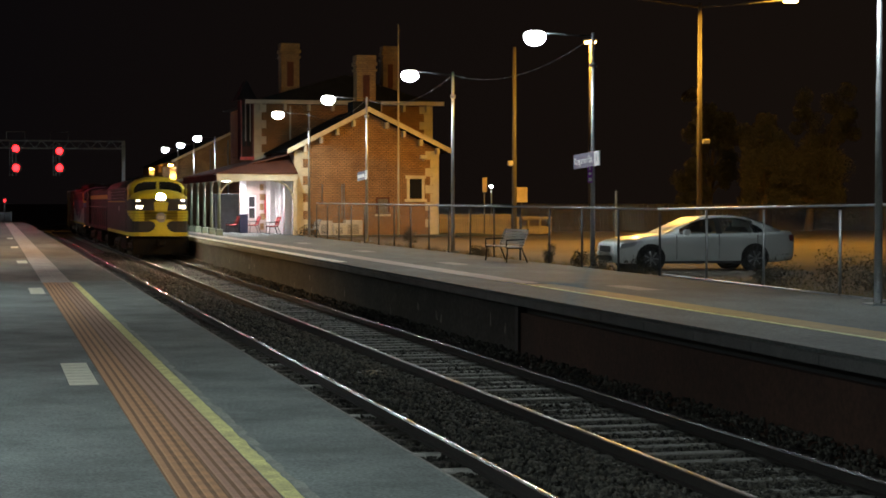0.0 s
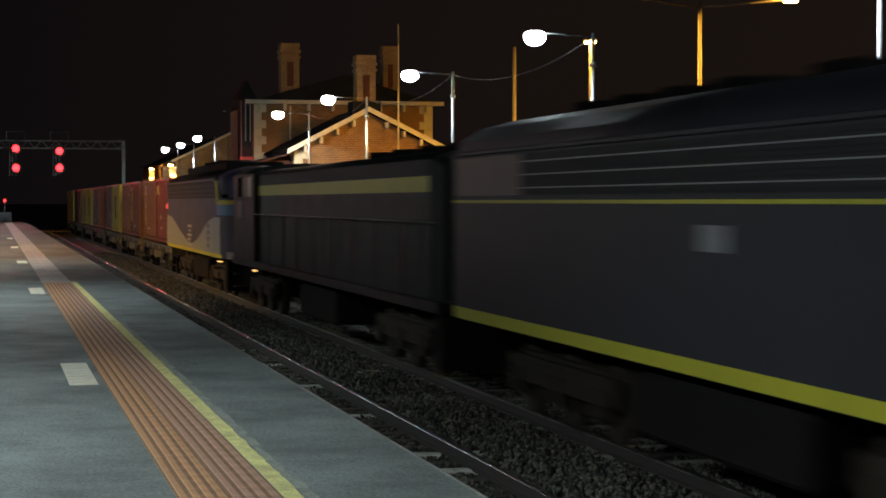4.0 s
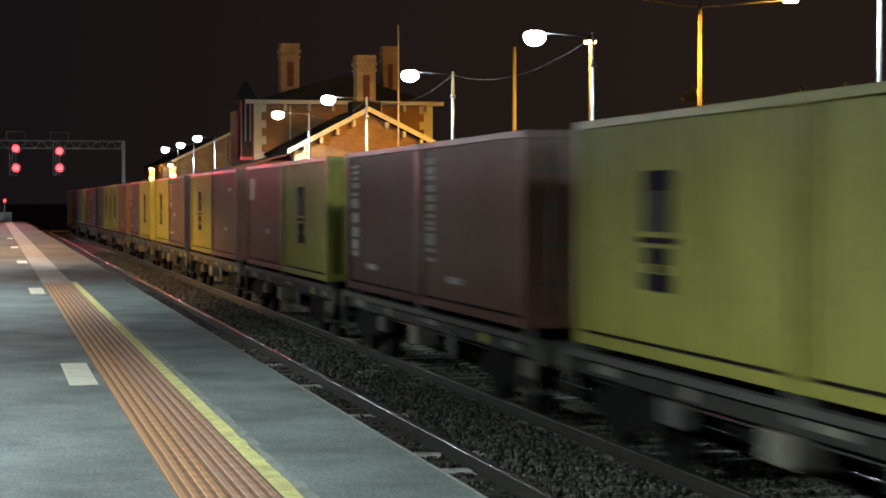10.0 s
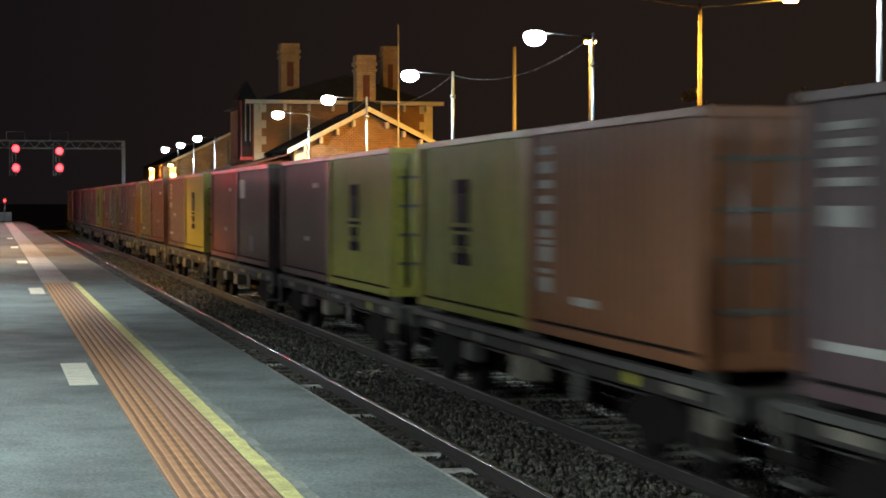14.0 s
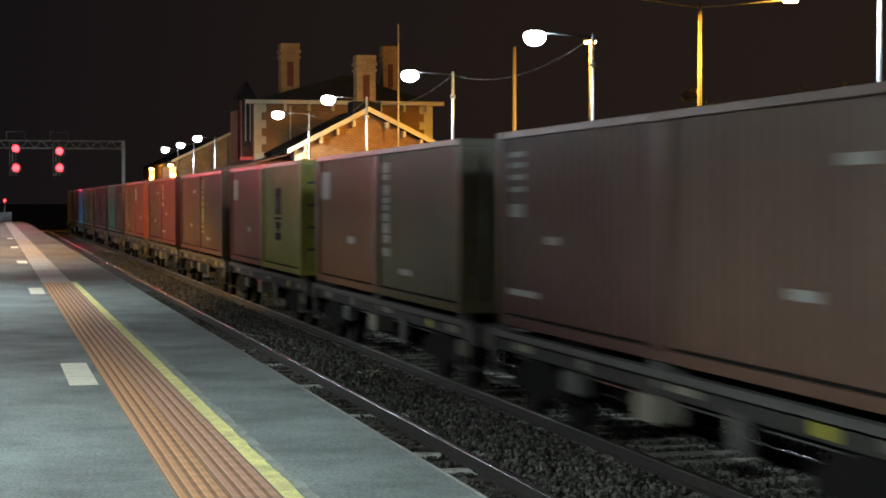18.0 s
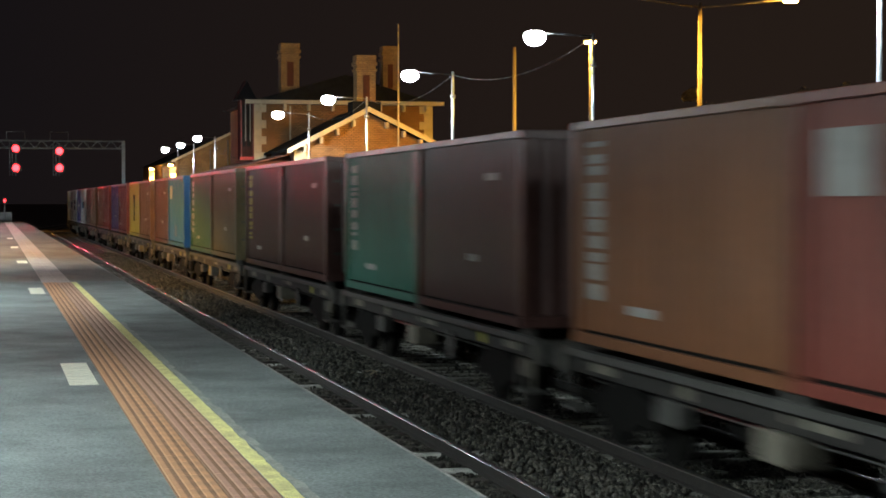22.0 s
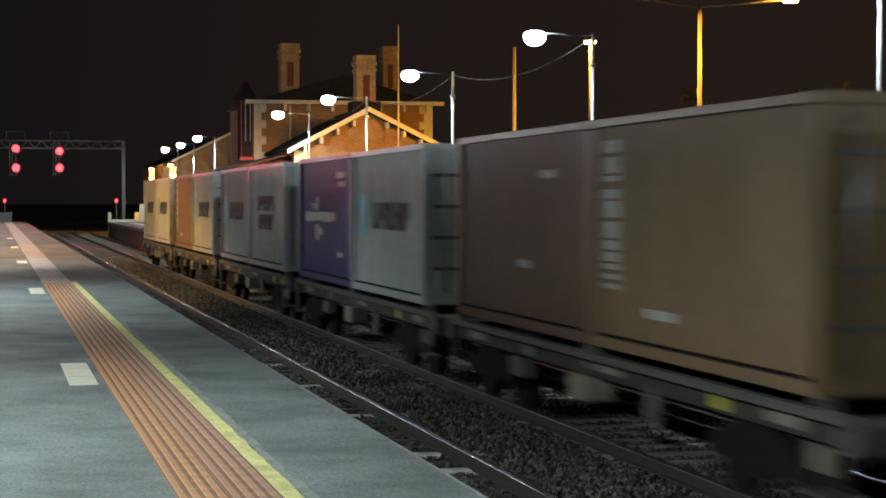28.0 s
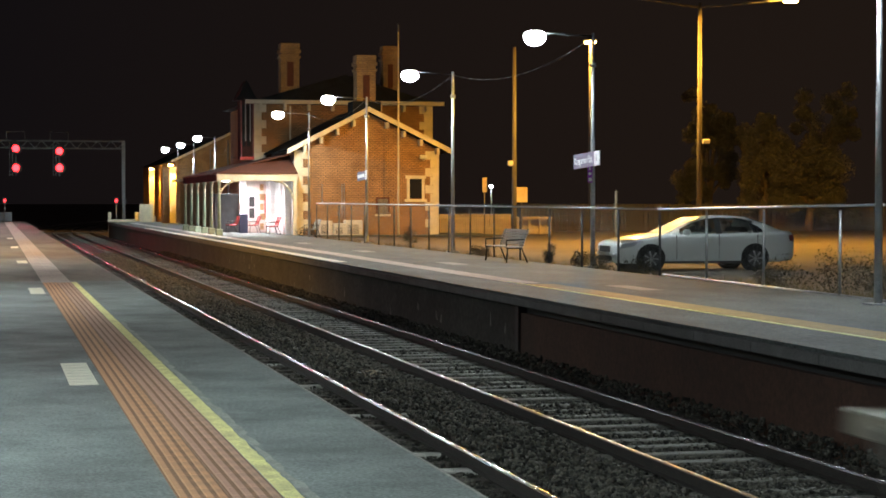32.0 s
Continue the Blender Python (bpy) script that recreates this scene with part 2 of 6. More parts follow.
def box(bm, x0, x1, y0, y1, z0, z1):
    v = [bm.verts.new(p) for p in ((x0, y0, z0), (x1, y0, z0), (x1, y1, z0), (x0, y1, z0), (x0, y0, z1), (x1, y0, z1), (x1, y1, z1), (x0, y1, z1))]
    for f in ((0, 3, 2, 1), (4, 5, 6, 7), (0, 1, 5, 4), (1, 2, 6, 5), (2, 3, 7, 6), (3, 0, 4, 7)):
        bm.faces.new([v[i] for i in f])
    return bm


def boxes(*rows):
    bm = bmesh.new()
    for r in rows:
        box(bm, *r)
    return bm


def soft_box(x0, x1, y0, y1, z0, z1, r=0.01, seg=1):
    bm = boxes((x0, x1, y0, y1, z0, z1))
    bmesh.ops.bevel(bm, geom=bm.edges[:], offset=r, segments=seg, affect="EDGES")
    return bm


def tube(bm, a, b, r0, r1=None, seg=10):
    """A tapered round bar from a to b."""
    r1 = r0 if r1 is None else r1
    a, b = Vector(a), Vector(b)
    q = (b - a).to_track_quat("Z", "Y")
    rings = []
    for c, r in ((a, r0), (b, r1)):
        rings.append([bm.verts.new(c + q @ Vector((r * math.cos(k * 2 * math.pi / seg), r * math.sin(k * 2 * math.pi / seg), 0))) for k in range(seg)])
    for k in range(seg):
        f = bm.faces.new((rings[0][k], rings[0][(k + 1) % seg], rings[1][(k + 1) % seg], rings[1][k]))
        f.smooth = True
    bm.faces.new(rings[0][::-1])
    bm.faces.new(rings[1])
    return bm


def rod(a, b, r0, r1=None, seg=10):
    return tube(bmesh.new(), a, b, r0, r1, seg)


def prism(points, axis, d0, d1):
    """A flat outline pulled along an axis ('x': points are y, z; 'y': x, z; 'z': x, y)."""
    bm = bmesh.new()
    put = {"x": lambda p, d: (d, p[0], p[1]), "y": lambda p, d: (p[0], d, p[1]), "z": lambda p, d: (p[0], p[1], d)}[axis]
    a = [bm.verts.new(put(p, d0)) for p in points]
    b = [bm.verts.new(put(p, d1)) for p in points]
    n = len(points)
    bm.faces.new(a)
    bm.faces.new(b[::-1])
    for k in range(n):
        bm.faces.new((a[k], b[k], b[(k + 1) % n], a[(k + 1) % n]))
    bmesh.ops.recalc_face_normals(bm, faces=bm.faces[:])
    return bm


def thing(name, place=(0, 0, 0), turn=0, label="", category="", group="", kind=""):
    ob = new(name)
    ob.matrix_world = pose(*place, 0, 0, turn)
    return tagged(ob, label, category, group, kind)


def setting(name, bm, material, label="", category=""):
    return tagged(part(name, bm, material), label, category, "", "structure")

# ---- ground, platforms and track ----
BEND_Y, BEND_R, BEND_END = 160.0, 500.0, 150.0


def bend(y):
    """Sideways shift and slope of the line at y: straight past the platforms, then a curve, then straight again."""
    d = max(0.0, y - BEND_Y)
    if d <= BEND_END:
        return d * d / (2 * BEND_R), d / BEND_R
    return BEND_END ** 2 / (2 * BEND_R) + (d - BEND_END) * BEND_END / BEND_R, BEND_END / BEND_R


def swept(profile, ys, smooth=False):
    """A closed outline (x, z) carried along the line through the stations ys."""
    bm = bmesh.new()
    rings = []
    for y in ys:
        s, _ = bend(y)
        rings.append([bm.verts.new((x + s, y, z)) for x, z in profile])
    n = len(profile)
    for a, b in zip(rings, rings[1:]):
        for k in range(n):
            bm.faces.new((a[k], a[(k + 1) % n], b[(k + 1) % n], b[k])).smooth = smooth and k < n - 1
    bm.faces.new(rings[0][::-1])
    bm.faces.new(rings[-1])
    bmesh.ops.recalc_face_normals(bm, faces=bm.faces[:])
    return bm


LINE_YS = [-60, 0, 60, 120, 160] + [170 + 12 * k for k in range(22)]
TRACK_X = 7.906          # centre of the line that the train runs on
NEAR_TRACK_X = 4.38
RAIL_OFF = 0.83
EDGE_NEAR, EDGE_FAR = 2.80, 9.50

setting("ground", boxes((-900, 900, -300, 2600, -0.9, -0.62)), M_GROUND, "dark bare earth in the night around the line", "ground")
setting("ballast_bed", swept([(1.5, -0.6), (1.5, -0.2), (9.7, -0.2), (9.7, -0.6)], LINE_YS), M_BALLAST, "dark crushed stone ballast between the platforms", "ballast")
setting("yard", boxes((15.0, 140, -40, 140, -0.62, YARD_Z)), M_YARD, "orange-lit asphalt of the station car park", "car park")

for cx, which in ((TRACK_X, "far"), (NEAR_TRACK_X, "near")):
    for side in (-1, 1):
        x = cx + side * RAIL_OFF
        rail = tagged(new("rail"), "long steel rail with a bright worn head", "rail", "rails of both lines", "structure")
        part("web", swept([(x - 0.065, -0.16), (x - 0.065, -0.145), (x - 0.012, -0.13), (x - 0.012, -0.045), (x - 0.036, -0.035), (x - 0.036, -0.021),
                           (x + 0.036, -0.021), (x + 0.036, -0.035), (x + 0.012, -0.045), (x + 0.012, -0.13), (x + 0.065, -0.145), (x + 0.065, -0.16)], LINE_YS), M_RUST, rail)
        part("head", swept([(x - 0.0375, -0.019), (x - 0.0375, -0.017), (x - 0.035, -0.011), (x - 0.029, -0.006), (x - 0.021, -0.0028), (x - 0.011, -0.0008), (x, 0.0), (x + 0.011, -0.0008), (x + 0.021, -0.0028), (x + 0.029, -0.006), (x + 0.035, -0.011), (x + 0.0375, -0.017), (x + 0.0375, -0.019)], LINE_YS, True), M_RAIL_DULL if which == "far" and side < 0 else M_RAIL, rail, "bright worn running surface")

# sleepers: the nearest are pieces, the rest one mesh
rnd = random.Random(4)
sleepers = tagged(new("sleepers"), "weathered timber sleepers half sunk in the ballast", "sleeper", "", "structure")
PALE_SLEEPERS = (19.4, 21.35, 25.0, 29.06, 33.5, 36.6, 39.9)
sleeper_mesh = None
far_sl = bmesh.new()
for cx in (TRACK_X, NEAR_TRACK_X):
    y = 6.0
    while y < 190:
        y += 0.685
        s, _ = bend(y)
        if y < 62:
            if sleeper_mesh is None:
                bm = soft_box(-1.3, 1.3, -0.115, 0.115, -0.2, 0.0, 0.012)
                sleeper_mesh = bpy.data.meshes.new("sleeper")
                bm.to_mesh(sleeper_mesh)
                bm.free()
                sleeper_mesh.materials.append(M_SLEEPER)
            o = new("sleeper", sleeper_mesh)
            o.parent = sleepers
            o.matrix_world = pose(cx + rnd.uniform(-0.05, 0.05), y + rnd.uniform(-0.03, 0.03), -0.158 + rnd.uniform(-0.016, 0.01), 0, 0, rnd.uniform(-1.2, 1.2))
            if cx == NEAR_TRACK_X:
                pale = min(abs(y - p) for p in PALE_SLEEPERS) < 0.33
                o.material_slots[0].link = "OBJECT"
                o.material_slots[0].material = M_SLEEPER_PALE if pale else M_SLEEPER_DARK
        else:
            box(far_sl, cx - 1.3 + s, cx + 1.3 + s, y - 0.115, y + 0.115, -0.3, -0.16 + rnd.uniform(-0.01, 0.01))
tagged(part("far_sleepers", far_sl, M_SLEEPER, sleepers), kind="stuff")

# ballast stones, the stretch that the camera stands near
def stones(name, x0, x1, y0, y1, count, size, zof):
    g = np.random.default_rng(7)
    # denser towards the near end
    ys = y0 + (y1 - y0) * g.random(count) ** 2.5
    xs = x0 + (x1 - x0) * g.random(count)
    sz = size * (0.55 + 0.9 * g.random(count))
    base = np.array([(-1, -1, -1), (1, -1, -1), (1, 1, -1), (-1, 1, -1), (-1, -1, 1), (1, -1, 1), (1, 1, 1), (-1, 1, 1)], float) * 0.5
    quad = np.array([(0, 3, 2, 1), (4, 5, 6, 7), (0, 1, 5, 4), (1, 2, 6, 5), (2, 3, 7, 6), (3, 0, 4, 7)])
    v = np.repeat(base[None], count, 0) * (0.7 + 0.6 * g.random((count, 8, 1))) * (0.6 + 0.7 * g.random((count, 1, 3)))
    a, b = g.random(count) * 6.28, g.random(count) * 6.28
    ca, sa, cb, sb = np.cos(a), np.sin(a), np.cos(b), np.sin(b)
    X, Y, Z = v[..., 0].copy(), v[..., 1].copy(), v[..., 2].copy()
    X, Y = X * ca[:, None] - Y * sa[:, None], X * sa[:, None] + Y * ca[:, None]
    Y, Z = Y * cb[:, None] - Z * sb[:, None], Y * sb[:, None] + Z * cb[:, None]
    v = np.stack([X, Y, Z], -1) * sz[:, None, None]
    v += np.stack([xs, ys, zof(xs, ys, g.random(count))], -1)[:, None, :]
    me = bpy.data.meshes.new(name)
    f = (quad[None] + 8 * np.arange(count)[:, None, None]).reshape(-1, 4)
    me.vertices.add(count * 8)
    me.vertices.foreach_set("co", v.reshape(-1))
    me.loops.add(f.size)
    me.loops.foreach_set("vertex_index", f.reshape(-1).astype(np.int32))
    me.polygons.add(len(f))
    me.polygons.foreach_set("loop_start", np.arange(0, f.size, 4, dtype=np.int32))
    me.polygons.foreach_set("loop_total", np.full(len(f), 4, dtype=np.int32))
    me.update(calc_edges=True)
    me.validate()
    me.materials.append(M_STONE)
    return tagged(new(name, me), "loose dark grey ballast stones around the rails", "ballast", "", "stuff")


def bed_height(xs, ys, r):
    d1, d2 = np.abs(xs - TRACK_X), np.abs(xs - NEAR_TRACK_X)
    between = np.exp(-((xs - (TRACK_X + NEAR_TRACK_X) / 2) / 0.55) ** 2)
    z = -0.216 + 0.03 * r + 0.11 * between
    z = z + 0.2 * np.clip((xs - 9.0) / 0.45, 0, 1)
    z = np.where((d1 < 1.15) | (d2 < 1.15), z + 0.012, z + 0.05)
    return np.where((np.abs(d1 - RAIL_OFF) < 0.1) | (np.abs(d2 - RAIL_OFF) < 0.1), z - 0.025, z)


stones("ballast_stones", 2.7, 9.45, 8.0, 105.0, 135000, 0.037, bed_height)

# a drain cover in a spill of sand between the two lines
cover = tagged(part("drain_cover", soft_box(5.97, 6.37, 29.95, 30.45, -0.2, -0.03, 0.02), M_CONCRETE), "square concrete drain cover in spilt sand", "drain cover")
g = np.random.default_rng(3)
bm = bmesh.new()
ring = [bm.verts.new((6.17 + 0.3 * math.cos(a) * q, 30.2 + 0.8 * math.sin(a) * q, -0.07)) for a, q in zip(np.linspace(0, 2 * math.pi, 26)[:-1], 0.75 + 0.45 * g.random(25))]
top = bm.verts.new((6.17, 30.2, -0.005))
for k in range(25):
    bm.faces.new((ring[k], ring[(k + 1) % 25], top))
tagged(part("sand_heap", bm, M_SAND), "thin heap of pale sand spilt on the ballast", "sand", "", "stuff")

# near platform
setting("near_platform", boxes((-14, EDGE_NEAR - 0.02, -30, 164, -0.62, PLATFORM_Z - 0.12)), M_CONCRETE, "solid body of the near station platform", "platform")
setting("near_platform_surface", boxes((-14, EDGE_NEAR, -30, 41.0, PLATFORM_Z - 0.1, PLATFORM_Z)), M_ASPHALT, "worn grey asphalt surface of the near platform", "platform")
M_ASPHALT_OLD = mat("old_platform_asphalt", (0.2, 0.195, 0.175), 0.8, vary=0.5, scale=0.5, fine=25, bump=0.3, stretch=(1, 0.5, 1))
setting("near_platform_old_surface", boxes((-14, EDGE_NEAR, 41.003, 164, PLATFORM_Z - 0.1, PLATFORM_Z - 0.004)), M_ASPHALT_OLD, "older patchy asphalt of the near platform", "platform")
setting("platform_nosing", boxes((EDGE_NEAR + 0.002, EDGE_NEAR + 0.022, -30, 164, PLATFORM_Z - 0.09, PLATFORM_Z + 0.002)), M_CONCRETE, "thin pale edge strip of the near platform", "edging")
# sloping end of the platform towards the road crossing
ramp = prism([(164.003, -0.6), (164.003, PLATFORM_Z), (176, 0.0), (176, -0.6)], "x", -14, EDGE_NEAR)
setting("platform_ramp", ramp, M_ASPHALT, "asphalt ramp at the end of the platform", "ramp")

# tactile paving of the near platform: ridged tiles in two columns, the nearest as pieces
tactile = tagged(new("tactile_paving"), "strip of orange ridged tactile tiles along the platform", "tactile paving", "", "structure")
TAC0, TILE = 1.045, 0.3045
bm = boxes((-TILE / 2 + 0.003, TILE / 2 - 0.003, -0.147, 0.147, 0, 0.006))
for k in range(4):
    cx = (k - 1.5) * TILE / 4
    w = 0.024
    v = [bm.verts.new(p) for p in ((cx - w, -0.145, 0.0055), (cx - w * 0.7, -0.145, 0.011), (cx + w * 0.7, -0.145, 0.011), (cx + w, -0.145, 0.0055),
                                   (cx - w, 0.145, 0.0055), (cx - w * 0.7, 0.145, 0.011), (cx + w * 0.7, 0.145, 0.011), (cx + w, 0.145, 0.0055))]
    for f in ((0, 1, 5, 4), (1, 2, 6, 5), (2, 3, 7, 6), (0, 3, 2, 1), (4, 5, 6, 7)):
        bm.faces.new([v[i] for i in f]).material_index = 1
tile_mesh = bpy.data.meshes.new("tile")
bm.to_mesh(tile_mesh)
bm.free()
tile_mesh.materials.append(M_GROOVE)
tile_mesh.materials.append(M_TACTILE)
y = 8.2
while y < 40:
    for col in range(2):
        o = new("tile", tile_mesh)
        o.parent = tactile
        o.matrix_world = pose(TAC0 + TILE * (col + 0.5), y, PLATFORM_Z + rnd.uniform(0, 0.0015), 0, 0, rnd.uniform(-0.25, 0.25))
        if col:
            o.material_slots[1].link = "OBJECT"
            o.material_slots[1].material = M_TACTILE_PINK
    y += 0.3
bm = bmesh.new()
while y < 162:
    for col in range(2):
        x = TAC0 + TILE * col
        box(bm, x + 0.004, x + TILE - 0.004, y - 0.145, y + 0.145, PLATFORM_Z + 0.0005, PLATFORM_Z + 0.008)
    y += 0.3
tagged(part("old_tiles", bm, M_TACTILE_OLD, tactile, "faded pale tactile tiles"), kind="stuff")

M_GROOVEGREY = mat("bare_asphalt_between_stripes", (0.14, 0.15, 0.145), 0.85, vary=0.3, scale=3, fine=40)

# yellow line, with its ragged edge
def ragged(x0, x1, y0, y1, z, step, rough, seed):
    """A thin painted strip with uneven long edges."""
    r = random.Random(seed)
    bm = bmesh.new()
    n = int((y1 - y0) / step)
    a = [(x0 + r.uniform(-rough, rough) * 0.4, x1 + r.uniform(-rough, rough)) for _ in range(n + 1)]
    low = [[bm.verts.new((x, y0 + i * step, z + dz)) for x in p] for dz in (-0.004, 0) for i, p in enumerate(a)]
    m = n + 1
    for i in range(n):
        bm.faces.new((low[m + i][0], low[m + i][1], low[m + i + 1][1], low[m + i + 1][0]))
        bm.faces.new((low[i][1], low[i + 1][1], low[m + i + 1][1], low[m + i][1]))
        bm.faces.new((low[i + 1][0], low[i][0], low[m + i][0], low[m + i + 1][0]))
    bmesh.ops.recalc_face_normals(bm, faces=bm.faces[:])
    return bm


setting("yellow_line", ragged(1.662, 1.775, 8.0, 40.5, PLATFORM_Z + 0.004, 0.13, 0.007, 3), M_YELLOW, "worn yellow safety line beside the tactile strip", "safety line")
setting("scraped_line", ragged(1.79, 1.845, 8.0, 27.0, PLATFORM_Z + 0.0035, 0.17, 0.022, 5), M_SCRAPE, "pale scraped remains of an older line", "paint")
for k, y in enumerate((17.65, 35.4, 53.0, 70.5, 88.0)):
    mark = tagged(new("floor_marking"), "worn white striped marking on the asphalt", "marking", "striped markings along the platform", "structure")
    part("field", ragged(0.70, 0.985, y, y + 2.5, PLATFORM_Z + 0.003, 0.25, 0.004, 20 + k), M_GROOVEGREY, mark)
    for i in range(8):
        part("stripe", boxes((0.705, 0.98, y + 0.02 + i * 0.31, y + 0.285 + i * 0.31, PLATFORM_Z, PLATFORM_Z + 0.006)), M_WHITE_WORN, mark)

# far platform
FAR_END = 158.0
setting("far_platform_surface", boxes((EDGE_FAR, 15.2, -30, FAR_END, PLATFORM_Z - 0.05, PLATFORM_Z), (15.2, 26, 93.0, FAR_END, PLATFORM_Z - 0.05, PLATFORM_Z)), M_ASPHALT_FAR, "grey asphalt surface of the far platform", "platform")
setting("far_platform", boxes((EDGE_FAR + 0.28, 15.18, -30, FAR_END - 0.05, -0.61, PLATFORM_Z - 0.054)), M_CONCRETE, "solid body of the far platform", "platform")
coping = tagged(new("coping"), "projecting concrete edge slabs of the far platform", "coping", "", "structure")
y = -30.0
while y < FAR_END - 2:
    part("slab", soft_box(EDGE_FAR - 0.02, EDGE_FAR + 0.55, y, y + 1.985, PLATFORM_Z - 0.2, PLATFORM_Z - 0.052, 0.012), M_COPING, coping)
    y += 2.0
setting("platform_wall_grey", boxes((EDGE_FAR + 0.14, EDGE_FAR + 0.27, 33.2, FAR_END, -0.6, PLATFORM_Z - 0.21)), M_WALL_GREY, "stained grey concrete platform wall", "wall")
grey_wall = bpy.data.objects["platform_wall_grey"]
jr = random.Random(21)
M_STAIN = mat("lime_stain", (0.2, 0.19, 0.17), 0.9, vary=0.5, scale=6, fine=20)
for k in range(16):
    y, w, z = 34 + 46 * jr.random(), jr.uniform(0.05, 0.22), jr.uniform(-0.1, 0.5)
    part("stain", prism([(y, z), (y + w, z + 0.04), (y + w * 0.8, z + jr.uniform(0.12, 0.3)), (y + w * 0.2, z + jr.uniform(0.1, 0.25))], "x", EDGE_FAR + 0.134, EDGE_FAR + 0.15), M_STAIN, grey_wall)
wall = setting("platform_wall_red", boxes((EDGE_FAR + 0.1, EDGE_FAR + 0.27, -30, 33.0, -0.6, PLATFORM_Z - 0.34)), M_WALL_RED, "rusty red painted platform wall", "wall")
part("post", boxes((EDGE_FAR + 0.05, EDGE_FAR + 0.27, 33.0, 33.2, -0.6, PLATFORM_Z - 0.21)), M_BLACKIRON, wall)
# black strip that paints the coping's shadow above the wall
part("shadow_strip", boxes((EDGE_FAR + 0.22, EDGE_FAR + 0.27, -30, 33.0, PLATFORM_Z - 0.339, PLATFORM_Z - 0.21)), M_BLACKIRON, wall)
setting("far_tactile", boxes((10.95, 11.5, -30, 37.0, PLATFORM_Z, PLATFORM_Z + 0.007)), M_TACTILE_YELLOW, "orange tactile strip of the far platform", "tactile paving")
setting("far_yellow_line", ragged(10.82, 10.94, -30, 39.0, PLATFORM_Z + 0.005, 0.2, 0.012, 8), M_YELLOW, "yellow safety line of the far platform", "safety line")
setting("far_white_line", ragged(10.75, 11.35, 37.5, 150.0, PLATFORM_Z + 0.005, 0.4, 0.03, 9), M_TACTILE_OLD, "pale worn strip of the far platform", "tactile paving")
setting("far_edge_line", ragged(9.56, 9.95, 52.0, 120.0, PLATFORM_Z + 0.005, 0.4, 0.03, 10), M_WHITE_WORN, "white painted edge of the far platform", "paint")
for k, (x, y) in enumerate(((12.3, 34.0), (12.3, 49.0), (12.4, 62.0), (12.4, 75.0))):
    setting("floor_patch", ragged(x, x + 0.5, y, y + 2.2, PLATFORM_Z + 0.004, 0.3, 0.02, 40 + k), M_SCRAPE, "pale worn marking on the far platform", "marking")
# road crossing beyond the platforms
setting("road_crossing", boxes((-60, 60, 174, 184, -0.5, -0.012)), M_YARD, "asphalt road crossing the line under orange light", "road")
setting("end_wall", boxes((9.6, 9.85, FAR_END + 0.003, FAR_END + 0.25, -0.6, 1.9), (9.85, 12.2, FAR_END + 0.003, FAR_END + 0.2, 0.6, 1.3)), M_CREAM, "low rendered wall at the platform's end", "wall")

# ---- station buildings ----
GY = 95.0
house = thing("station_house", label="two-storey brick station house with cream quoins and tall chimneys", category="station building")


def gable_wall():
    bm = prism([(15.35, 0.9), (23.08, 0.9), (23.08, 5.55), (19.22, 7.5), (15.35, 5.55)], "y", GY, GY + 0.35)
    return bm


part("front_wall", gable_wall(), M_BRICK, house)
part("side_wall", boxes((15.35, 15.7, GY + 0.351, 103.0, 0.9, 5.5)), M_WHITEWALL, house, "white painted wall under the veranda")
part("side_wall", boxes((22.73, 23.08, GY + 0.351, 103.0, 0.9, 5.5)), M_BRICK, house)
for s, x0, x1 in ((-1, 14.9, 19.22), (1, 19.22, 23.78)):
    z0, z1 = 5.42, 7.66
    pts = [(x0, z0), (x1, z1), (x1, z1 + 0.1), (x0, z0 + 0.1)] if s < 0 else [(x0, z1), (x1, z0), (x1, z0 + 0.1), (x0, z1 + 0.1)]
    roof = part("roof_slope", prism(pts, "y", GY - 0.5, 103.0), M_SLATE, house, "dark slate roof slope")
    pts = [(x0, z0 - 0.14), (x1, z1 - 0.14), (x1, z1 + 0.13), (x0, z0 + 0.13)] if s < 0 else [(x0, z1 - 0.14), (x1, z0 - 0.14), (x1, z0 + 0.13), (x0, z1 + 0.13)]
    part("bargeboard", prism(pts, "y", GY - 0.56, GY - 0.505), M_CREAM, house, "cream bargeboard")
    for k in range(1, 5):
        u = k / 5 + 0.02
        zz = (z0 + (z1 - z0) * u) if s < 0 else (z1 + (z0 - z1) * u)
        xx = x0 + (x1 - x0) * u
        part("bracket", boxes((xx - 0.07, xx + 0.07, GY - 0.5, GY, zz - 0.5, zz - 0.18)), M_CREAM, house)
# quoins, long and short in turn
for x, s in ((15.35, 1), (23.08, -1)):
    z, k = 1.0, 0
    while z < 5.3:
        w = 0.72 if k % 2 else 0.45
        a, b = sorted((x - 0.02 * s, x + w * s))
        part("quoin", boxes((a, b, GY - 0.03, GY + 0.1, z, z + 0.44)), M_CREAM, house)
        z += 0.45
        k += 1
for x0, x1 in ((15.33, 15.72), (22.8, 23.1)):
    part("pilaster", boxes((x0, x1, GY - 0.022, GY + 0.1, 0.95, 5.5)), M_CREAM, house, "cream rendered corner")
win = part("window", boxes((21.5, 22.17, GY - 0.012, GY + 0.05, 2.98, 4.02)), M_WINDOW, house)
part("frame", boxes((21.36, 21.5, GY - 0.05, GY + 0.05, 2.95, 4.03), (22.17, 22.31, GY - 0.05, GY + 0.05, 2.95, 4.03), (21.28, 22.39, GY - 0.07, GY + 0.05, 4.03, 4.2)), M_CREAM, win)
part("sill", boxes((21.24, 22.43, GY - 0.12, GY + 0.05, 2.8, 2.95)), M_CREAM, win)
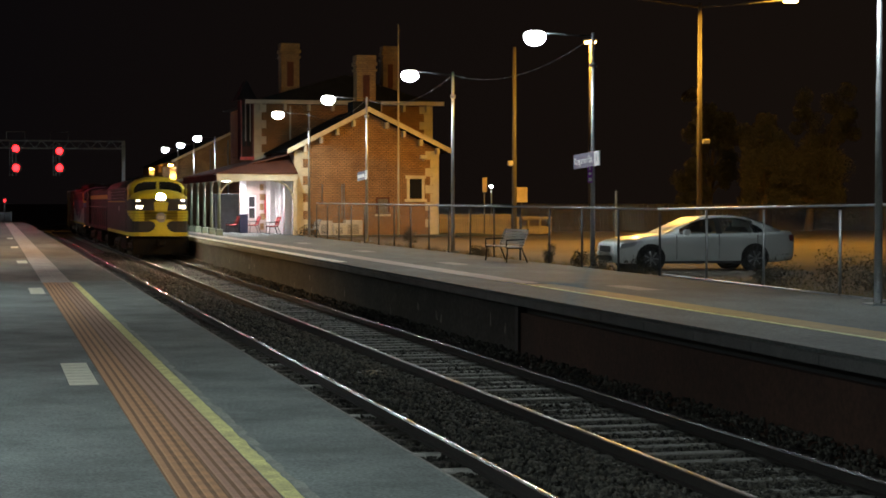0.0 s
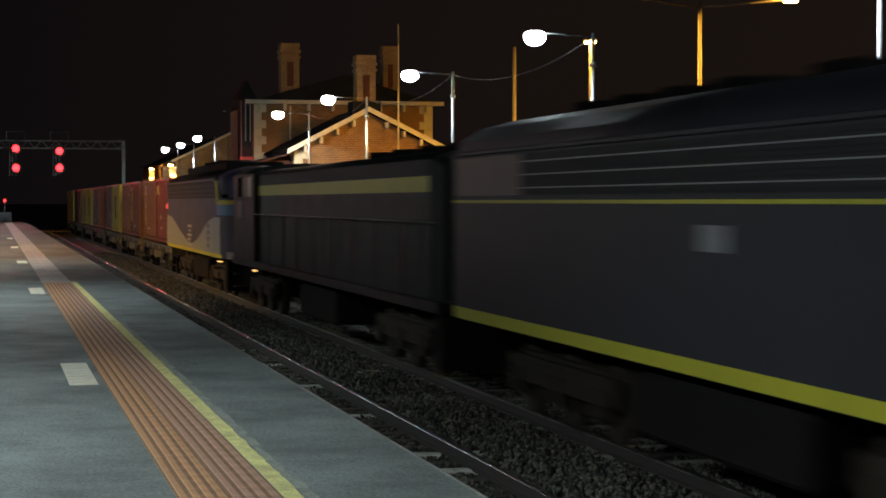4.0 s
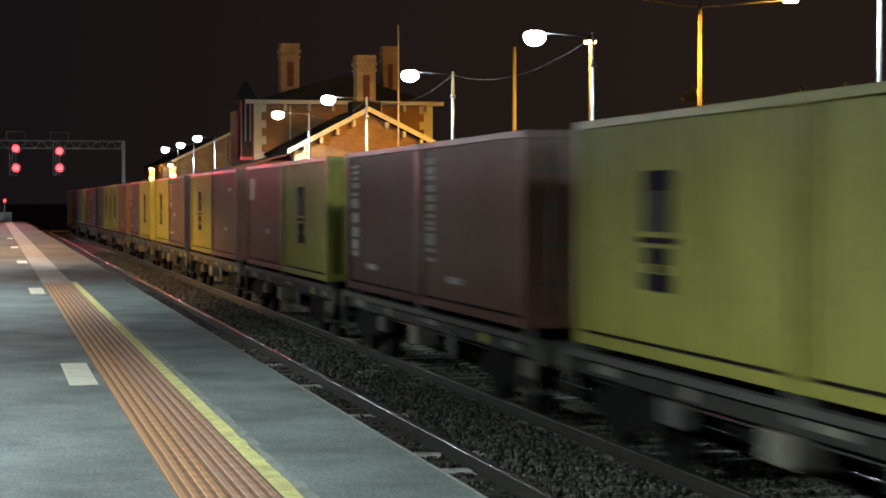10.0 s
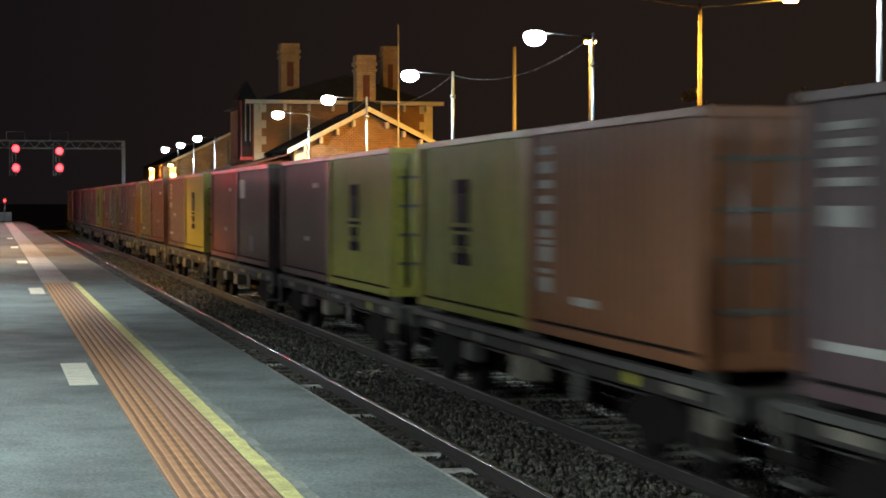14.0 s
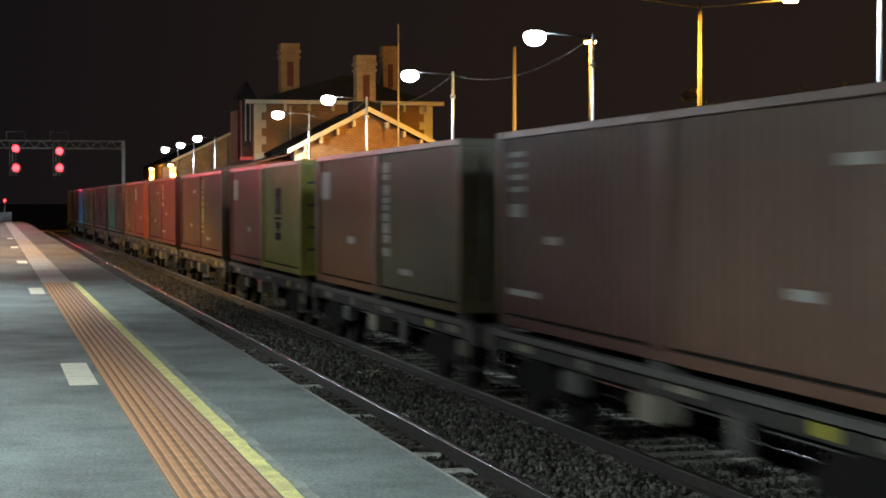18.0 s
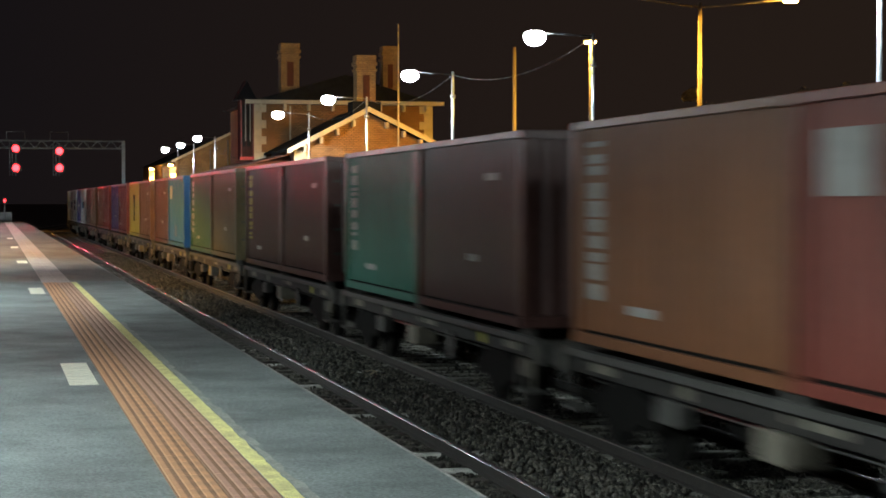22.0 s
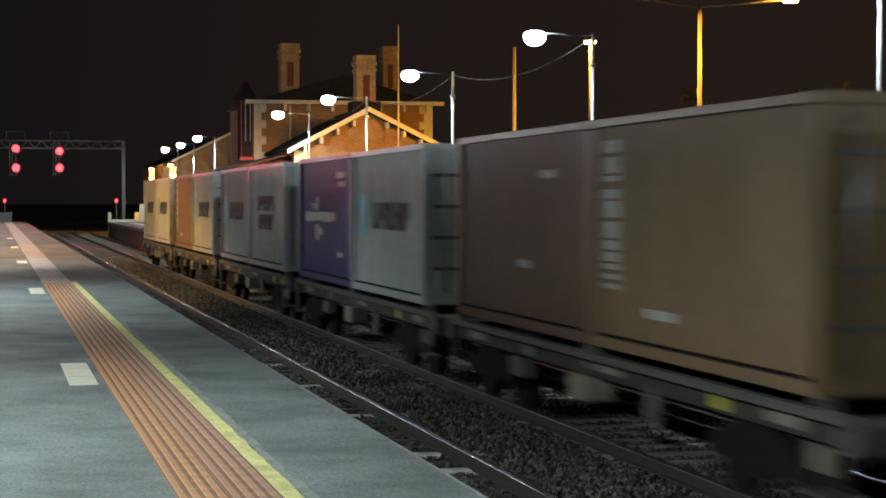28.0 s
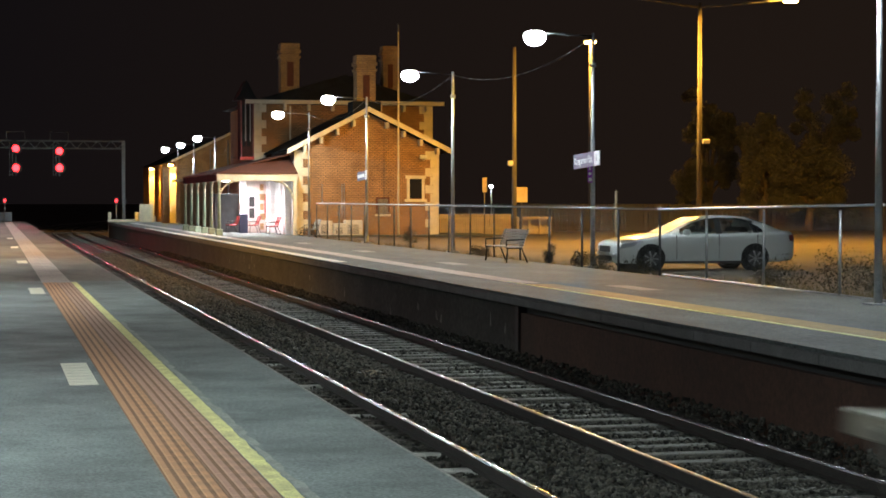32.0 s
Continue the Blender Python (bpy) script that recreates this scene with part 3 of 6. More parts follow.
# upper storey block
part("upper_wall", boxes((14.3, 24.65, 103.0, 103.35, 0.9, 8.3)), M_BRICK, house)
part("upper_wall", boxes((14.3, 14.65, 103.351, 113.0, 0.9, 8.3)), M_BRICK, house)
part("upper_wall", boxes((24.3, 24.65, 103.351, 113.0, 0.9, 8.3)), M_BRICK, house)
part("upper_roof", prism([(13.85, 8.36), (25.15, 8.36), (19.5, 10.0)], "y", 102.5, 113.5), M_SLATE, house, "dark slate roof")
part("eaves_board", boxes((13.8, 25.2, 102.4, 102.5, 8.3, 8.52)), M_CREAM, house, "cream eaves board")
for k in range(8):
    x = 14.7 + k * 1.37
    part("bracket", boxes((x - 0.07, x + 0.07, 102.55, 103.0, 7.95, 8.3)), M_CREAM, house)
for x, s in ((14.3, 1), (24.65, -1)):
    z, k = 3.8, 0
    while z < 7.9:
        w = 0.75 if k % 2 else 0.48
        a, b = sorted((x - 0.02 * s, x + w * s))
        part("quoin", boxes((a, b, 102.97, 103.1, z, z + 0.44)), M_CREAM, house)
        z += 0.45
        k += 1
part("downpipe", rod((16.4, 102.93, 5.7), (16.4, 102.93, 8.2), 0.05), M_CREAM, house)


def chimney(x, y, z0, z1, w):
    c = part("chimney", boxes((x - w, x + w, y - w, y + w, z0, z1 - 0.55)), M_CHIMNEY, house, "tall brick chimney with corbelled cap")
    part("cap", boxes((x - w - 0.07, x + w + 0.07, y - w - 0.07, y + w + 0.07, z1 - 0.85, z1 - 0.72), (x - w - 0.08, x + w + 0.08, y - w - 0.08, y + w + 0.08, z1 - 0.54, z1 - 0.36),
                      (x - w - 0.02, x + w + 0.02, y - w - 0.02, y + w + 0.02, z1 - 0.359, z1)), M_CHIMNEY, c)
    for k in range(5):
        xx = x - w + (k + 0.5) * 2 * w / 5
        part("corbel", boxes((xx - 0.05, xx + 0.05, y - w - 0.075, y - w, z1 - 0.7, z1 - 0.545)), M_CHIMNEY, c)
    part("panel", boxes((x - w * 0.36, x + w * 0.36, y - w - 0.012, y - w + 0.05, z0 + (z1 - z0) * 0.28, z1 - 1.05)), M_IRON_RED, c)


chimney(19.26, 95.9, 7.0, 10.55, 0.5)
chimney(16.5, 104.0, 8.4, 11.8, 0.52)
chimney(22.32, 104.0, 8.4, 11.75, 0.42)
part("plinth", boxes((18.5, 20.0, 95.2, 96.6, 7.0, 8.1)), M_SLATE, house)
# bay window; the signals' red glow is painted onto its edges and sill
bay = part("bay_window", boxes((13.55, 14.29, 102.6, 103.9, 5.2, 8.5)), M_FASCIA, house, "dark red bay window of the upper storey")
for x in (13.82, 14.08):
    part("mullion", boxes((x - 0.025, x + 0.025, 102.53, 102.6, 6.2, 8.3)), M_GREYPAINT, bay)
for x in (13.58, 14.26):
    part("red_glow_edge", boxes((x - 0.03, x + 0.03, 102.52, 102.599, 5.2, 8.45)), M_MAROON, bay)
for x in (13.72, 14.0):
    part("pane", boxes((x - 0.1, x + 0.1, 102.57, 102.598, 5.9, 8.2)), M_WINDOW, bay)
part("sill", boxes((13.5, 14.3, 102.45, 102.6, 5.15, 5.32)), M_RED, bay)
part("turret", prism([(13.3, 8.5), (14.5, 8.5), (13.9, 9.6)], "y", 102.6, 104.2), M_SLATE, bay)

# veranda
ver = thing("veranda", label="station veranda with pale green posts and a red iron roof", category="veranda")
VX, VY0, VY1 = 11.3, 94.0, 111.0
part("roof", prism([(VX - 0.15, 4.22), (15.35, 5.32), (15.35, 5.38), (VX - 0.15, 4.28)], "y", VY0 + 1.2, VY1), M_IRON_RED, ver)
bm = bmesh.new()
vs = [bm.verts.new(p) for p in ((VX - 0.15, VY0 - 0.15, 4.24), (15.34, VY0 - 0.15, 4.24), (15.34, VY0 + 3.0, 5.36), (VX - 0.15, VY0 + 1.2, 4.285))]
bm.faces.new(vs)
g = bmesh.ops.extrude_face_region(bm, geom=bm.faces[:])
bmesh.ops.translate(bm, vec=(0, 0, 0.05), verts=[e for e in g["geom"] if isinstance(e, bmesh.types.BMVert)])
bmesh.ops.recalc_face_normals(bm, faces=bm.faces[:])
part("hip", bm, M_IRON_RED, ver, "sloping red iron end of the roof")
part("fascia", boxes((VX - 0.12, 15.34, VY0 - 0.1, VY0 + 0.08, 3.88, 4.235)), M_CREAM, ver, "cream fascia beam")
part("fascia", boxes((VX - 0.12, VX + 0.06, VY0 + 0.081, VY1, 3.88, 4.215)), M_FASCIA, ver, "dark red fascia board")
part("ceiling", boxes((VX + 0.07, 15.34, VY0 + 0.09, VY1, 4.0, 4.06)), M_WHITEWALL, ver)
for k in range(6):
    y = VY0 + k * 3.35
    post = part("post", rod((VX, y, PLATFORM_Z + 0.3), (VX, y, 3.88), 0.085, 0.07), M_POST, ver)
    part("base", soft_box(VX - 0.17, VX + 0.17, y - 0.17, y + 0.17, PLATFORM_Z - 0.02, PLATFORM_Z + 0.34, 0.03), M_POST, post)
    for s in (-1, 1):
        bm = bmesh.new()
        for i in range(5):
            a0, a1 = i * math.pi / 10, (i + 1) * math.pi / 10
            tube(bm, (VX, y + s * 0.8 * (1 - math.cos(a0)), 3.05 + 0.8 * math.sin(a0)), (VX, y + s * 0.8 * (1 - math.cos(a1)), 3.05 + 0.8 * math.sin(a1)), 0.04, seg=6)
        part("brace", bm, M_CREAM, post)
for x in (VX, 15.1):
    s = 1 if x == VX else -1
    bm = bmesh.new()
    for i in range(5):
        a0, a1 = i * math.pi / 10, (i + 1) * math.pi / 10
        tube(bm, (x + s * 1.0 * (1 - math.cos(a0)), VY0, 2.95 + 0.93 * math.sin(a0)), (x + s * 1.0 * (1 - math.cos(a1)), VY0, 2.95 + 0.93 * math.sin(a1)), 0.05, seg=6)
    part("brace", bm, M_CREAM, ver)
part("end_post", boxes((15.12, 15.3, VY0 - 0.06, VY0 + 0.1, PLATFORM_Z - 0.02, 3.88)), M_CREAM, ver)
for k in range(3):
    part("strip_light", boxes((13.0, 13.2, VY0 + 2.2 + k * 4.5, VY0 + 3.6 + k * 4.5, 3.975, 3.998)), M_LAMP, ver, "glowing strip light")

part("inner_wall", boxes((13.5, 15.34, 102.65, 102.95, PLATFORM_Z - 0.02, 3.99)), M_PINKWALL, ver, "pale painted inner wall")
for k in range(5):
    part("quoin", boxes((14.62, 14.84 + 0.1 * (k % 2), 102.62, 102.65, 1.25 + k * 0.55, 1.6 + k * 0.55)), M_BRICK, ver)
for x0, x1 in ((13.52, 13.86), (14.98, 15.2)):
    part("pilaster", boxes((x0, x1, 102.55, 102.649, PLATFORM_Z - 0.02, 3.98)), M_WHITEWALL, ver, "white painted pilaster")
wd = part("waiting_window", boxes((14.0, 14.34, 102.635, 102.66, 1.9, 3.1)), M_WINDOW, ver, "narrow sash window")
part("frame", boxes((13.94, 14.0, 102.61, 102.66, 1.84, 3.16), (14.34, 14.4, 102.61, 102.66, 1.84, 3.16), (14.0, 14.34, 102.61, 102.66, 2.46, 2.52), (14.0, 14.34, 102.61, 102.66, 3.1, 3.16)), M_WHITEWALL, wd)
part("poster", boxes((14.88, 14.97, 102.62, 102.648, 1.9, 3.2)), M_RED, ver, "red poster strip")
# side door and windows of the platform wall
for y0 in (96.7, 98.1, 100.9):
    wd = part("side_window", boxes((15.32, 15.345, y0, y0 + 0.55, 1.95, 3.2)), M_WINDOW, ver)
    part("frame", boxes((15.29, 15.345, y0 - 0.07, y0, 1.88, 3.27), (15.29, 15.345, y0 + 0.55, y0 + 0.62, 1.88, 3.27)), M_WHITEWALL, wd)

# things in the lit waiting area
for k, (y, w) in enumerate(((96.0, 0.55), (97.6, 0.4), (98.9, 0.5), (101.2, 0.5), (104.0, 0.6))):
    pier = tagged(part("wall_pier", boxes((15.0, 15.349, y, y + w, PLATFORM_Z - 0.02, 4.0)), M_WHITEWALL), "white painted pier of the waiting area", "pier", "piers of the waiting area")
d = thing("waiting_room_door", (15.33, 99.6, PLATFORM_Z), label="maroon panelled waiting room door", category="door")
part("leaf", boxes((-0.05, 0.0, 0, 0.9, -0.01, 2.1)), M_MAROON, d)
part("frame", boxes((-0.08, 0.0, -0.12, 0, -0.01, 2.25), (-0.08, 0.0, 0.9, 1.02, -0.01, 2.25), (-0.08, 0.0, 0.001, 0.899, 2.101, 2.25)), M_WHITEWALL, d)


def bench(name, place, turn, slat_mat, frame_mat, label, group, length=1.8):
    b = thing(name, place, turn, label, "bench", group)
    for k in range(5):
        part("slat", soft_box(-length / 2, length / 2, -0.05 - k * 0.095, 0.03 - k * 0.095, 0.425 + 0.006 * abs(k - 2), 0.455 + 0.006 * abs(k - 2), 0.006), slat_mat, b)
    for k in range(6):
        z = 0.5 + k * 0.075
        yy = 0.06 + k * 0.028
        part("back_slat", soft_box(-length / 2, length / 2, yy - 0.012, yy + 0.012, z, z + 0.062, 0.005), slat_mat, b)
    for x in (-length / 2 + 0.12, length / 2 - 0.12):
        bm = bmesh.new()
        tube(bm, (x, -0.42, 0), (x, -0.38, 0.42), 0.022)
        tube(bm, (x, 0.2, 0), (x, 0.03, 0.42), 0.022)
        tube(bm, (x, 0.03, 0.42), (x, 0.22, 0.96), 0.02)
        tube(bm, (x, -0.42, 0.415), (x, 0.05, 0.41), 0.02)
        tube(bm, (x, -0.42, 0.42), (x, -0.42, 0.64), 0.018)
        tube(bm, (x, -0.42, 0.64), (x, 0.12, 0.66), 0.02)
        part("leg_frame", bm, frame_mat, b)
    return b


bench("platform_bench", (14.62, 51.4, PLATFORM_Z), -90, M_TIMBER, M_BLACKIRON, "weathered slatted bench on an iron frame by the fence", "benches on the far platform", 2.5)
bench("platform_bench", (15.95, 92.3, YARD_Z), -90, M_TIMBER, M_BLACKIRON, "brown slatted bench in front of the station house", "benches on the far platform", 1.7)
for x, y in ((14.55, 96.3), (14.2, 101.2), (13.1, 101.7)):
    bench("red_seat", (x, y, PLATFORM_Z), -90, M_RED, M_BLACKIRON, "red slatted seat under the veranda", "red seats in the waiting area", 1.3)
bin_ = thing("litter_bin", (13.55, 101.6, PLATFORM_Z), label="dark blue litter bin under the veranda", category="bin")
part("body", soft_box(-0.24, 0.24, -0.24, 0.24, 0, 0.95, 0.03), M_NAVY, bin_)
part("lid", soft_box(-0.26, 0.26, -0.26, 0.26, 0.95, 1.06, 0.04), M_NAVY, bin_)
kiosk = thing("ticket_kiosk", (12.9, 106.0, PLATFORM_Z), label="dark ticket machine cabinet under the veranda", category="cabinet")
part("body", soft_box(-0.5, 0.9, -0.6, 0.6, 0, 2.2, 0.03), M_DARKGREY, kiosk)
part("panel", boxes((-0.3, 0.6, -0.612, -0.595, 0.3, 1.6)), M_DARKGREY, kiosk)
for x in (16.81, 17.86, 17.98):
    part("conduit", rod((x, GY - 0.05, 1.9 if x > 17 else 2.7), (x, GY - 0.05, 3.75), 0.022, seg=8), M_GALV, house, "thin steel conduit up the wall")
for x, h, w in ((16.85, 0.5, 0.36), (17.6, 0.36, 0.34), (18.35, 0.52, 0.46)):
    ac = thing("meter_cabinet", (x, GY - 0.5, YARD_Z), label="pale metal service cabinet against the brick wall", category="cabinet", group="service cabinets by the house")
    part("body", soft_box(-w, w, -0.3, 0.3, 0, h + 0.35, 0.02), M_OFFWHITE, ac)
    part("door", boxes((-w + 0.06, w - 0.06, -0.315, -0.298, 0.1, h + 0.25)), M_OFFWHITE, ac)
    part("vent", boxes(*[(-w + 0.12, w - 0.2, -0.322, -0.312, 0.16 + i * 0.05, 0.16 + i * 0.05 + 0.025) for i in range(int(h / 0.05))]), M_DARKGREY, ac)
sign = thing("low_window", (20.05, GY - 0.03, 2.55), label="small dark window with a cream sill in the gable", category="window")
part("frame", boxes((-0.36, -0.28, -0.02, 0.03, -0.4, 0.5), (0.28, 0.36, -0.02, 0.03, -0.4, 0.5), (-0.28, 0.28, -0.02, 0.03, 0.42, 0.5)), M_IRON_RED, sign)
part("pane", boxes((-0.28, 0.28, -0.008, 0.02, -0.4, 0.42)), M_BARK, sign)
part("sill", boxes((-0.42, 0.42, -0.06, 0.03, -0.5, -0.402)), M_CREAM, sign)
cam_ = thing("security_camera", (22.25, GY - 0.3, 5.1), label="white security camera under the eaves", category="camera box")
part("arm", rod((0, 0.3, -0.1), (0, 0, 0), 0.03), M_OFFWHITE, cam_)
part("housing", soft_box(-0.25, 0.12, -0.12, 0.05, -0.02, 0.18, 0.02), M_OFFWHITE, cam_)

# flagpole in front of the gable
fp = tagged(part("flagpole", rod((20.55, 93.4, YARD_Z - 0.05), (20.55, 93.4, 12.0), 0.06, 0.035), M_CREAM), "tall slim cream flagpole before the gable", "flagpole")

# long wing and goods shed beyond the house
wing = thing("long_wing", label="long brick wing of the station with a slate roof", category="building")
part("wall", boxes((14.5, 14.85, 113.0, 146.0, 0.9, 4.5)), M_BRICK, wing)
part("end_wall", boxes((14.851, 24, 112.6, 112.95, 0.9, 4.5)), M_BRICK, wing)
part("roof", prism([(14.0, 4.4), (24.5, 4.4), (19.2, 5.5)], "y", 113.01, 146.2), M_SLATE, wing)
part("rear_end_wall", boxes((14.851, 24, 145.6, 145.95, 0.9, 4.5)), M_BRICK, wing)
part("gutter", boxes((13.85, 14.0, 112.6, 146.2, 4.35, 4.52)), M_CREAM, wing)
shed = thing("goods_shed", label="orange-lit rendered goods shed at the platform's end", category="shed")
part("wall", boxes((14.7, 15.1, 152.5, 185.0, 0.6, 6.2)), M_BRICK, shed)
part("roof", prism([(14.5, 6.15), (24.3, 6.15), (19.4, 8.5)], "y", 152.6, 185.5), M_SLATE, shed)
part("gable_wall", prism([(15.101, 0.6), (23.9, 0.6), (23.9, 6.2), (19.4, 8.4), (15.101, 6.3)], "y", 152.25, 152.59), M_CHIMNEY, shed, "buff brick gable end")
for x0, z0, x1, z1 in ((14.4, 6.1, 19.4, 8.52), (19.4, 8.52, 24.4, 6.1)):
    part("bargeboard", prism([(x0, z0 - 0.1), (x1, z1 - 0.1), (x1, z1 + 0.12), (x0, z0 + 0.12)], "y", 152.12, 152.2), M_CREAM, shed)
part("pier", boxes((13.3, 13.86, 148.2, 149.6, 0.9, 5.6)), M_BRICK, shed)
part("low_wall", boxes((12.2, 13.3, 157.6, 157.9, 0.9, 2.6)), M_CREAM, shed)
for y0, x0, bw in ((149.5, 13.88, 0.6), (167.0, 13.8, 0.45)):
    pr = part("buttress", boxes((x0, x0 + bw, y0, y0 + 0.6, 0.9, 5.5)), M_CREAM, shed, "tall rendered pier under an orange lamp")
    part("cap", boxes((x0 - 0.06, x0 + bw + 0.06, y0 - 0.06, y0 + 0.66, 5.5, 5.62)), M_CREAM, pr)
    wl = thing("wall_lamp", (x0 + 0.1, y0 - 0.75, 5.75), label="orange bulkhead lamp on the shed", category="lamp", group="shed lamps")
    part("arm", rod((0.3, 0.6, 0), (0, 0, 0.05), 0.03), M_GREYPAINT, wl)
    part("glass", soft_box(-0.16, 0.16, -0.12, 0.1, -0.08, 0.06, 0.03), M_SODIUM, wl)

# ---- masts, fence, signs ----
def mast(place, lamp_dx, group, arm=True, label="slim galvanised lamp mast with a lit cold white lantern"):
    t = thing("lamp_mast", place, label=label, category="lamp post", group=group)
    part("base_plate", soft_box(-0.2, 0.2, -0.2, 0.2, -0.02, 0.03, 0.006), M_GALV, t)
    h = LAMP_Z + 0.05 - place[2]
    part("pole", rod((0, 0, 0), (0, 0, h), 0.07, 0.045, 12), M_GALV, t)
    part("collar", rod((0, 0, h - 0.9), (0, 0, h - 0.8), 0.1, seg=12), M_GALV, t)
    part("arm", rod((0, 0, h - 0.1), (lamp_dx, 0, h - 0.02), 0.024, 0.018), M_DARKGREY, t)
    lan = part("lantern", soft_box(lamp_dx - 0.2, lamp_dx + 0.1, -0.13, 0.13, h - 0.012, h + 0.05, 0.02), M_DARKGREY, t)
    # glass rounded and enlarged, its shape standing in for the lamp's glare
    bowl = bmesh.new()
    rings = [[bowl.verts.new((lamp_dx - 0.07 + 0.3 * math.cos(b) * math.cos(a), 0.24 * math.cos(b) * math.sin(a), h - 0.15 - 0.22 * math.sin(b))) for a in np.linspace(0, 2 * math.pi, 19)[:-1]]
             for b in (-0.7, -0.35, 0.0, 0.3, 0.6, 0.9, 1.2, 1.5)]
    for ra, rb in zip(rings, rings[1:]):
        for k in range(18):
            bowl.faces.new((ra[k], rb[k], rb[(k + 1) % 18], ra[(k + 1) % 18])).smooth = True
    bowl.faces.new(rings[0])
    bowl.faces.new(rings[-1][::-1])
    bmesh.ops.recalc_face_normals(bowl, faces=bowl.faces[:])
    part("lamp_glass", bowl, M_LAMP, lan, "glowing drop-bowl lamp glass")
    return t


for mx, my, lx in MASTS + SIDE_MASTS:
    mast((mx, my, PLATFORM_Z), lx - mx, "lamp masts of the far platform")
for my in NEAR_MASTS:
    mast((-7.2, my, PLATFORM_Z), 1.7, "lamp masts of the near platform")


def cable(a, b, sag, r=0.012, n=14):
    bm = bmesh.new()
    pts = [Vector(a).lerp(Vector(b), k / n) - Vector((0, 0, sag * 4 * (k / n) * (1 - k / n))) for k in range(n + 1)]
    for p, q in zip(pts, pts[1:]):
        tube(bm, p, q, r, seg=5)
    return bm


for (ax, ay, _), (bx, by, _) in list(zip(MASTS, MASTS[1:]))[1:4]:
    tagged(part("cable", cable((ax, ay, 7.2), (bx, by, 7.2), 0.55), M_DARKGREY), "thin sagging cable between two lamp masts", "cable", "cables between masts")

# chain-link fence along the car park
fence = thing("chain_link_fence", label="chain-link fence with galvanised rails along the platform", category="fence")
FX = 15.28
fy = [27.9, 31.34, 34.81, 37.9] + [40.81 + 2.94 * k for k in range(17)]
for y in fy:
    part("post", rod((FX, y, 0.9), (FX, y, 2.66), 0.03, seg=8), M_GALV if y < 40 else M_DARKGREY, fence)
part("top_rail", rod((FX, 26.0, 2.8), (FX, 40.9, 2.64), 0.028), M_GALV, fence)
part("top_rail", rod((FX, 41.0, 2.64), (FX, fy[-1], 2.74), 0.028), M_GALV, fence)
part("bottom_rail", rod((FX, 26.0, 1.06), (FX, 40.6, 1.11), 0.028), M_GALV, fence)
# woven wire, coarse enough to stay light
bm = bmesh.new()
y = 26.0
while y < fy[-1] - 1.6:
    for s in (-1, 1):
        a, b = (FX, y if s > 0 else y + 1.6, 1.12), (FX, y + 1.6 if s > 0 else y, 2.7)
        tube(bm, a, b, 0.0009, seg=3)
    y += 0.11
tagged(part("mesh_wire", bm, M_GREYPAINT, fence), kind="stuff")


def text(word, size, material, parent, m):
    c = bpy.data.curves.new("lettering", "FONT")
    c.body, c.size, c.extrude = word, size, 0.002
    c.align_x, c.align_y = "LEFT", "CENTER"
    o = bpy.data.objects.new("lettering", c)
    me = bpy.data.meshes.new_from_object(o)
    bpy.data.objects.remove(o)
    me.materials.append(material)
    ob = new("lettering", me)
    ob.parent = parent
    ob.matrix_local = m
    return ob


M_SIGNBLUE = mat("sign_purple_grey", (0.16, 0.15, 0.22), 0.5, vary=0.1, scale=4, fine=40)
M_SIGNWHITE = mat("sign_white", (0.8, 0.8, 0.8), 0.5, vary=0.06, scale=4, fine=40)
M_PURPLE = mat("sign_purple", (0.3, 0.03, 0.5), 0.5, vary=0.1, scale=4, fine=40)
for (mx, my, _), words in ((MASTS[1], True), (MASTS[3], False)):
    s = thing("station_sign", (mx - 0.2, my - 0.1, 3.92), -90, label="purple-grey station name board with white lettering on a mast", category="sign", group="name boards")
    part("board", boxes((-1.05, 0.68, -0.03, 0.0, -0.19, 0.19)), M_SIGNBLUE, s)
    part("number_panel", boxes((0.682, 1.1, -0.03, 0.0, -0.19, 0.19)), M_SIGNWHITE, s)
    if words:
        text("Kangaroo Flat", 0.27, M_SIGNWHITE, s, pose(-0.98, -0.034, 0.0, 90, 0, 0))
        text("1", 0.3, M_SIGNBLUE, s, pose(0.8, -0.034, 0.0, 90, 0, 0))
    else:
        part("text_bar", boxes((-0.95, 0.55, -0.036, -0.03, -0.07, 0.07)), M_SIGNWHITE, s)
    part("clamp", boxes((-0.05, 0.05, 0.0, 0.14, -0.08, 0.08)), M_GALV, s)
    s.matrix_world = s.matrix_world @ pose(0, 0, 0, 0, -2.0, 0)
s = thing("small_sign", (MASTS[1][0] - 0.13, MASTS[1][1] - 0.1, 3.55), label="small purple and white notice on the mast", category="sign")
part("plate", boxes((-0.06, 0.07, -0.05, -0.04, -0.23, 0.23)), M_PURPLE, s)
part("pictogram", boxes((-0.03, 0.02, -0.054, -0.05, 0.1, 0.18), (-0.04, 0.04, -0.054, -0.05, -0.02, 0.04), (-0.04, 0.05, -0.054, -0.05, -0.19, -0.1)), M_SIGNWHITE, s)

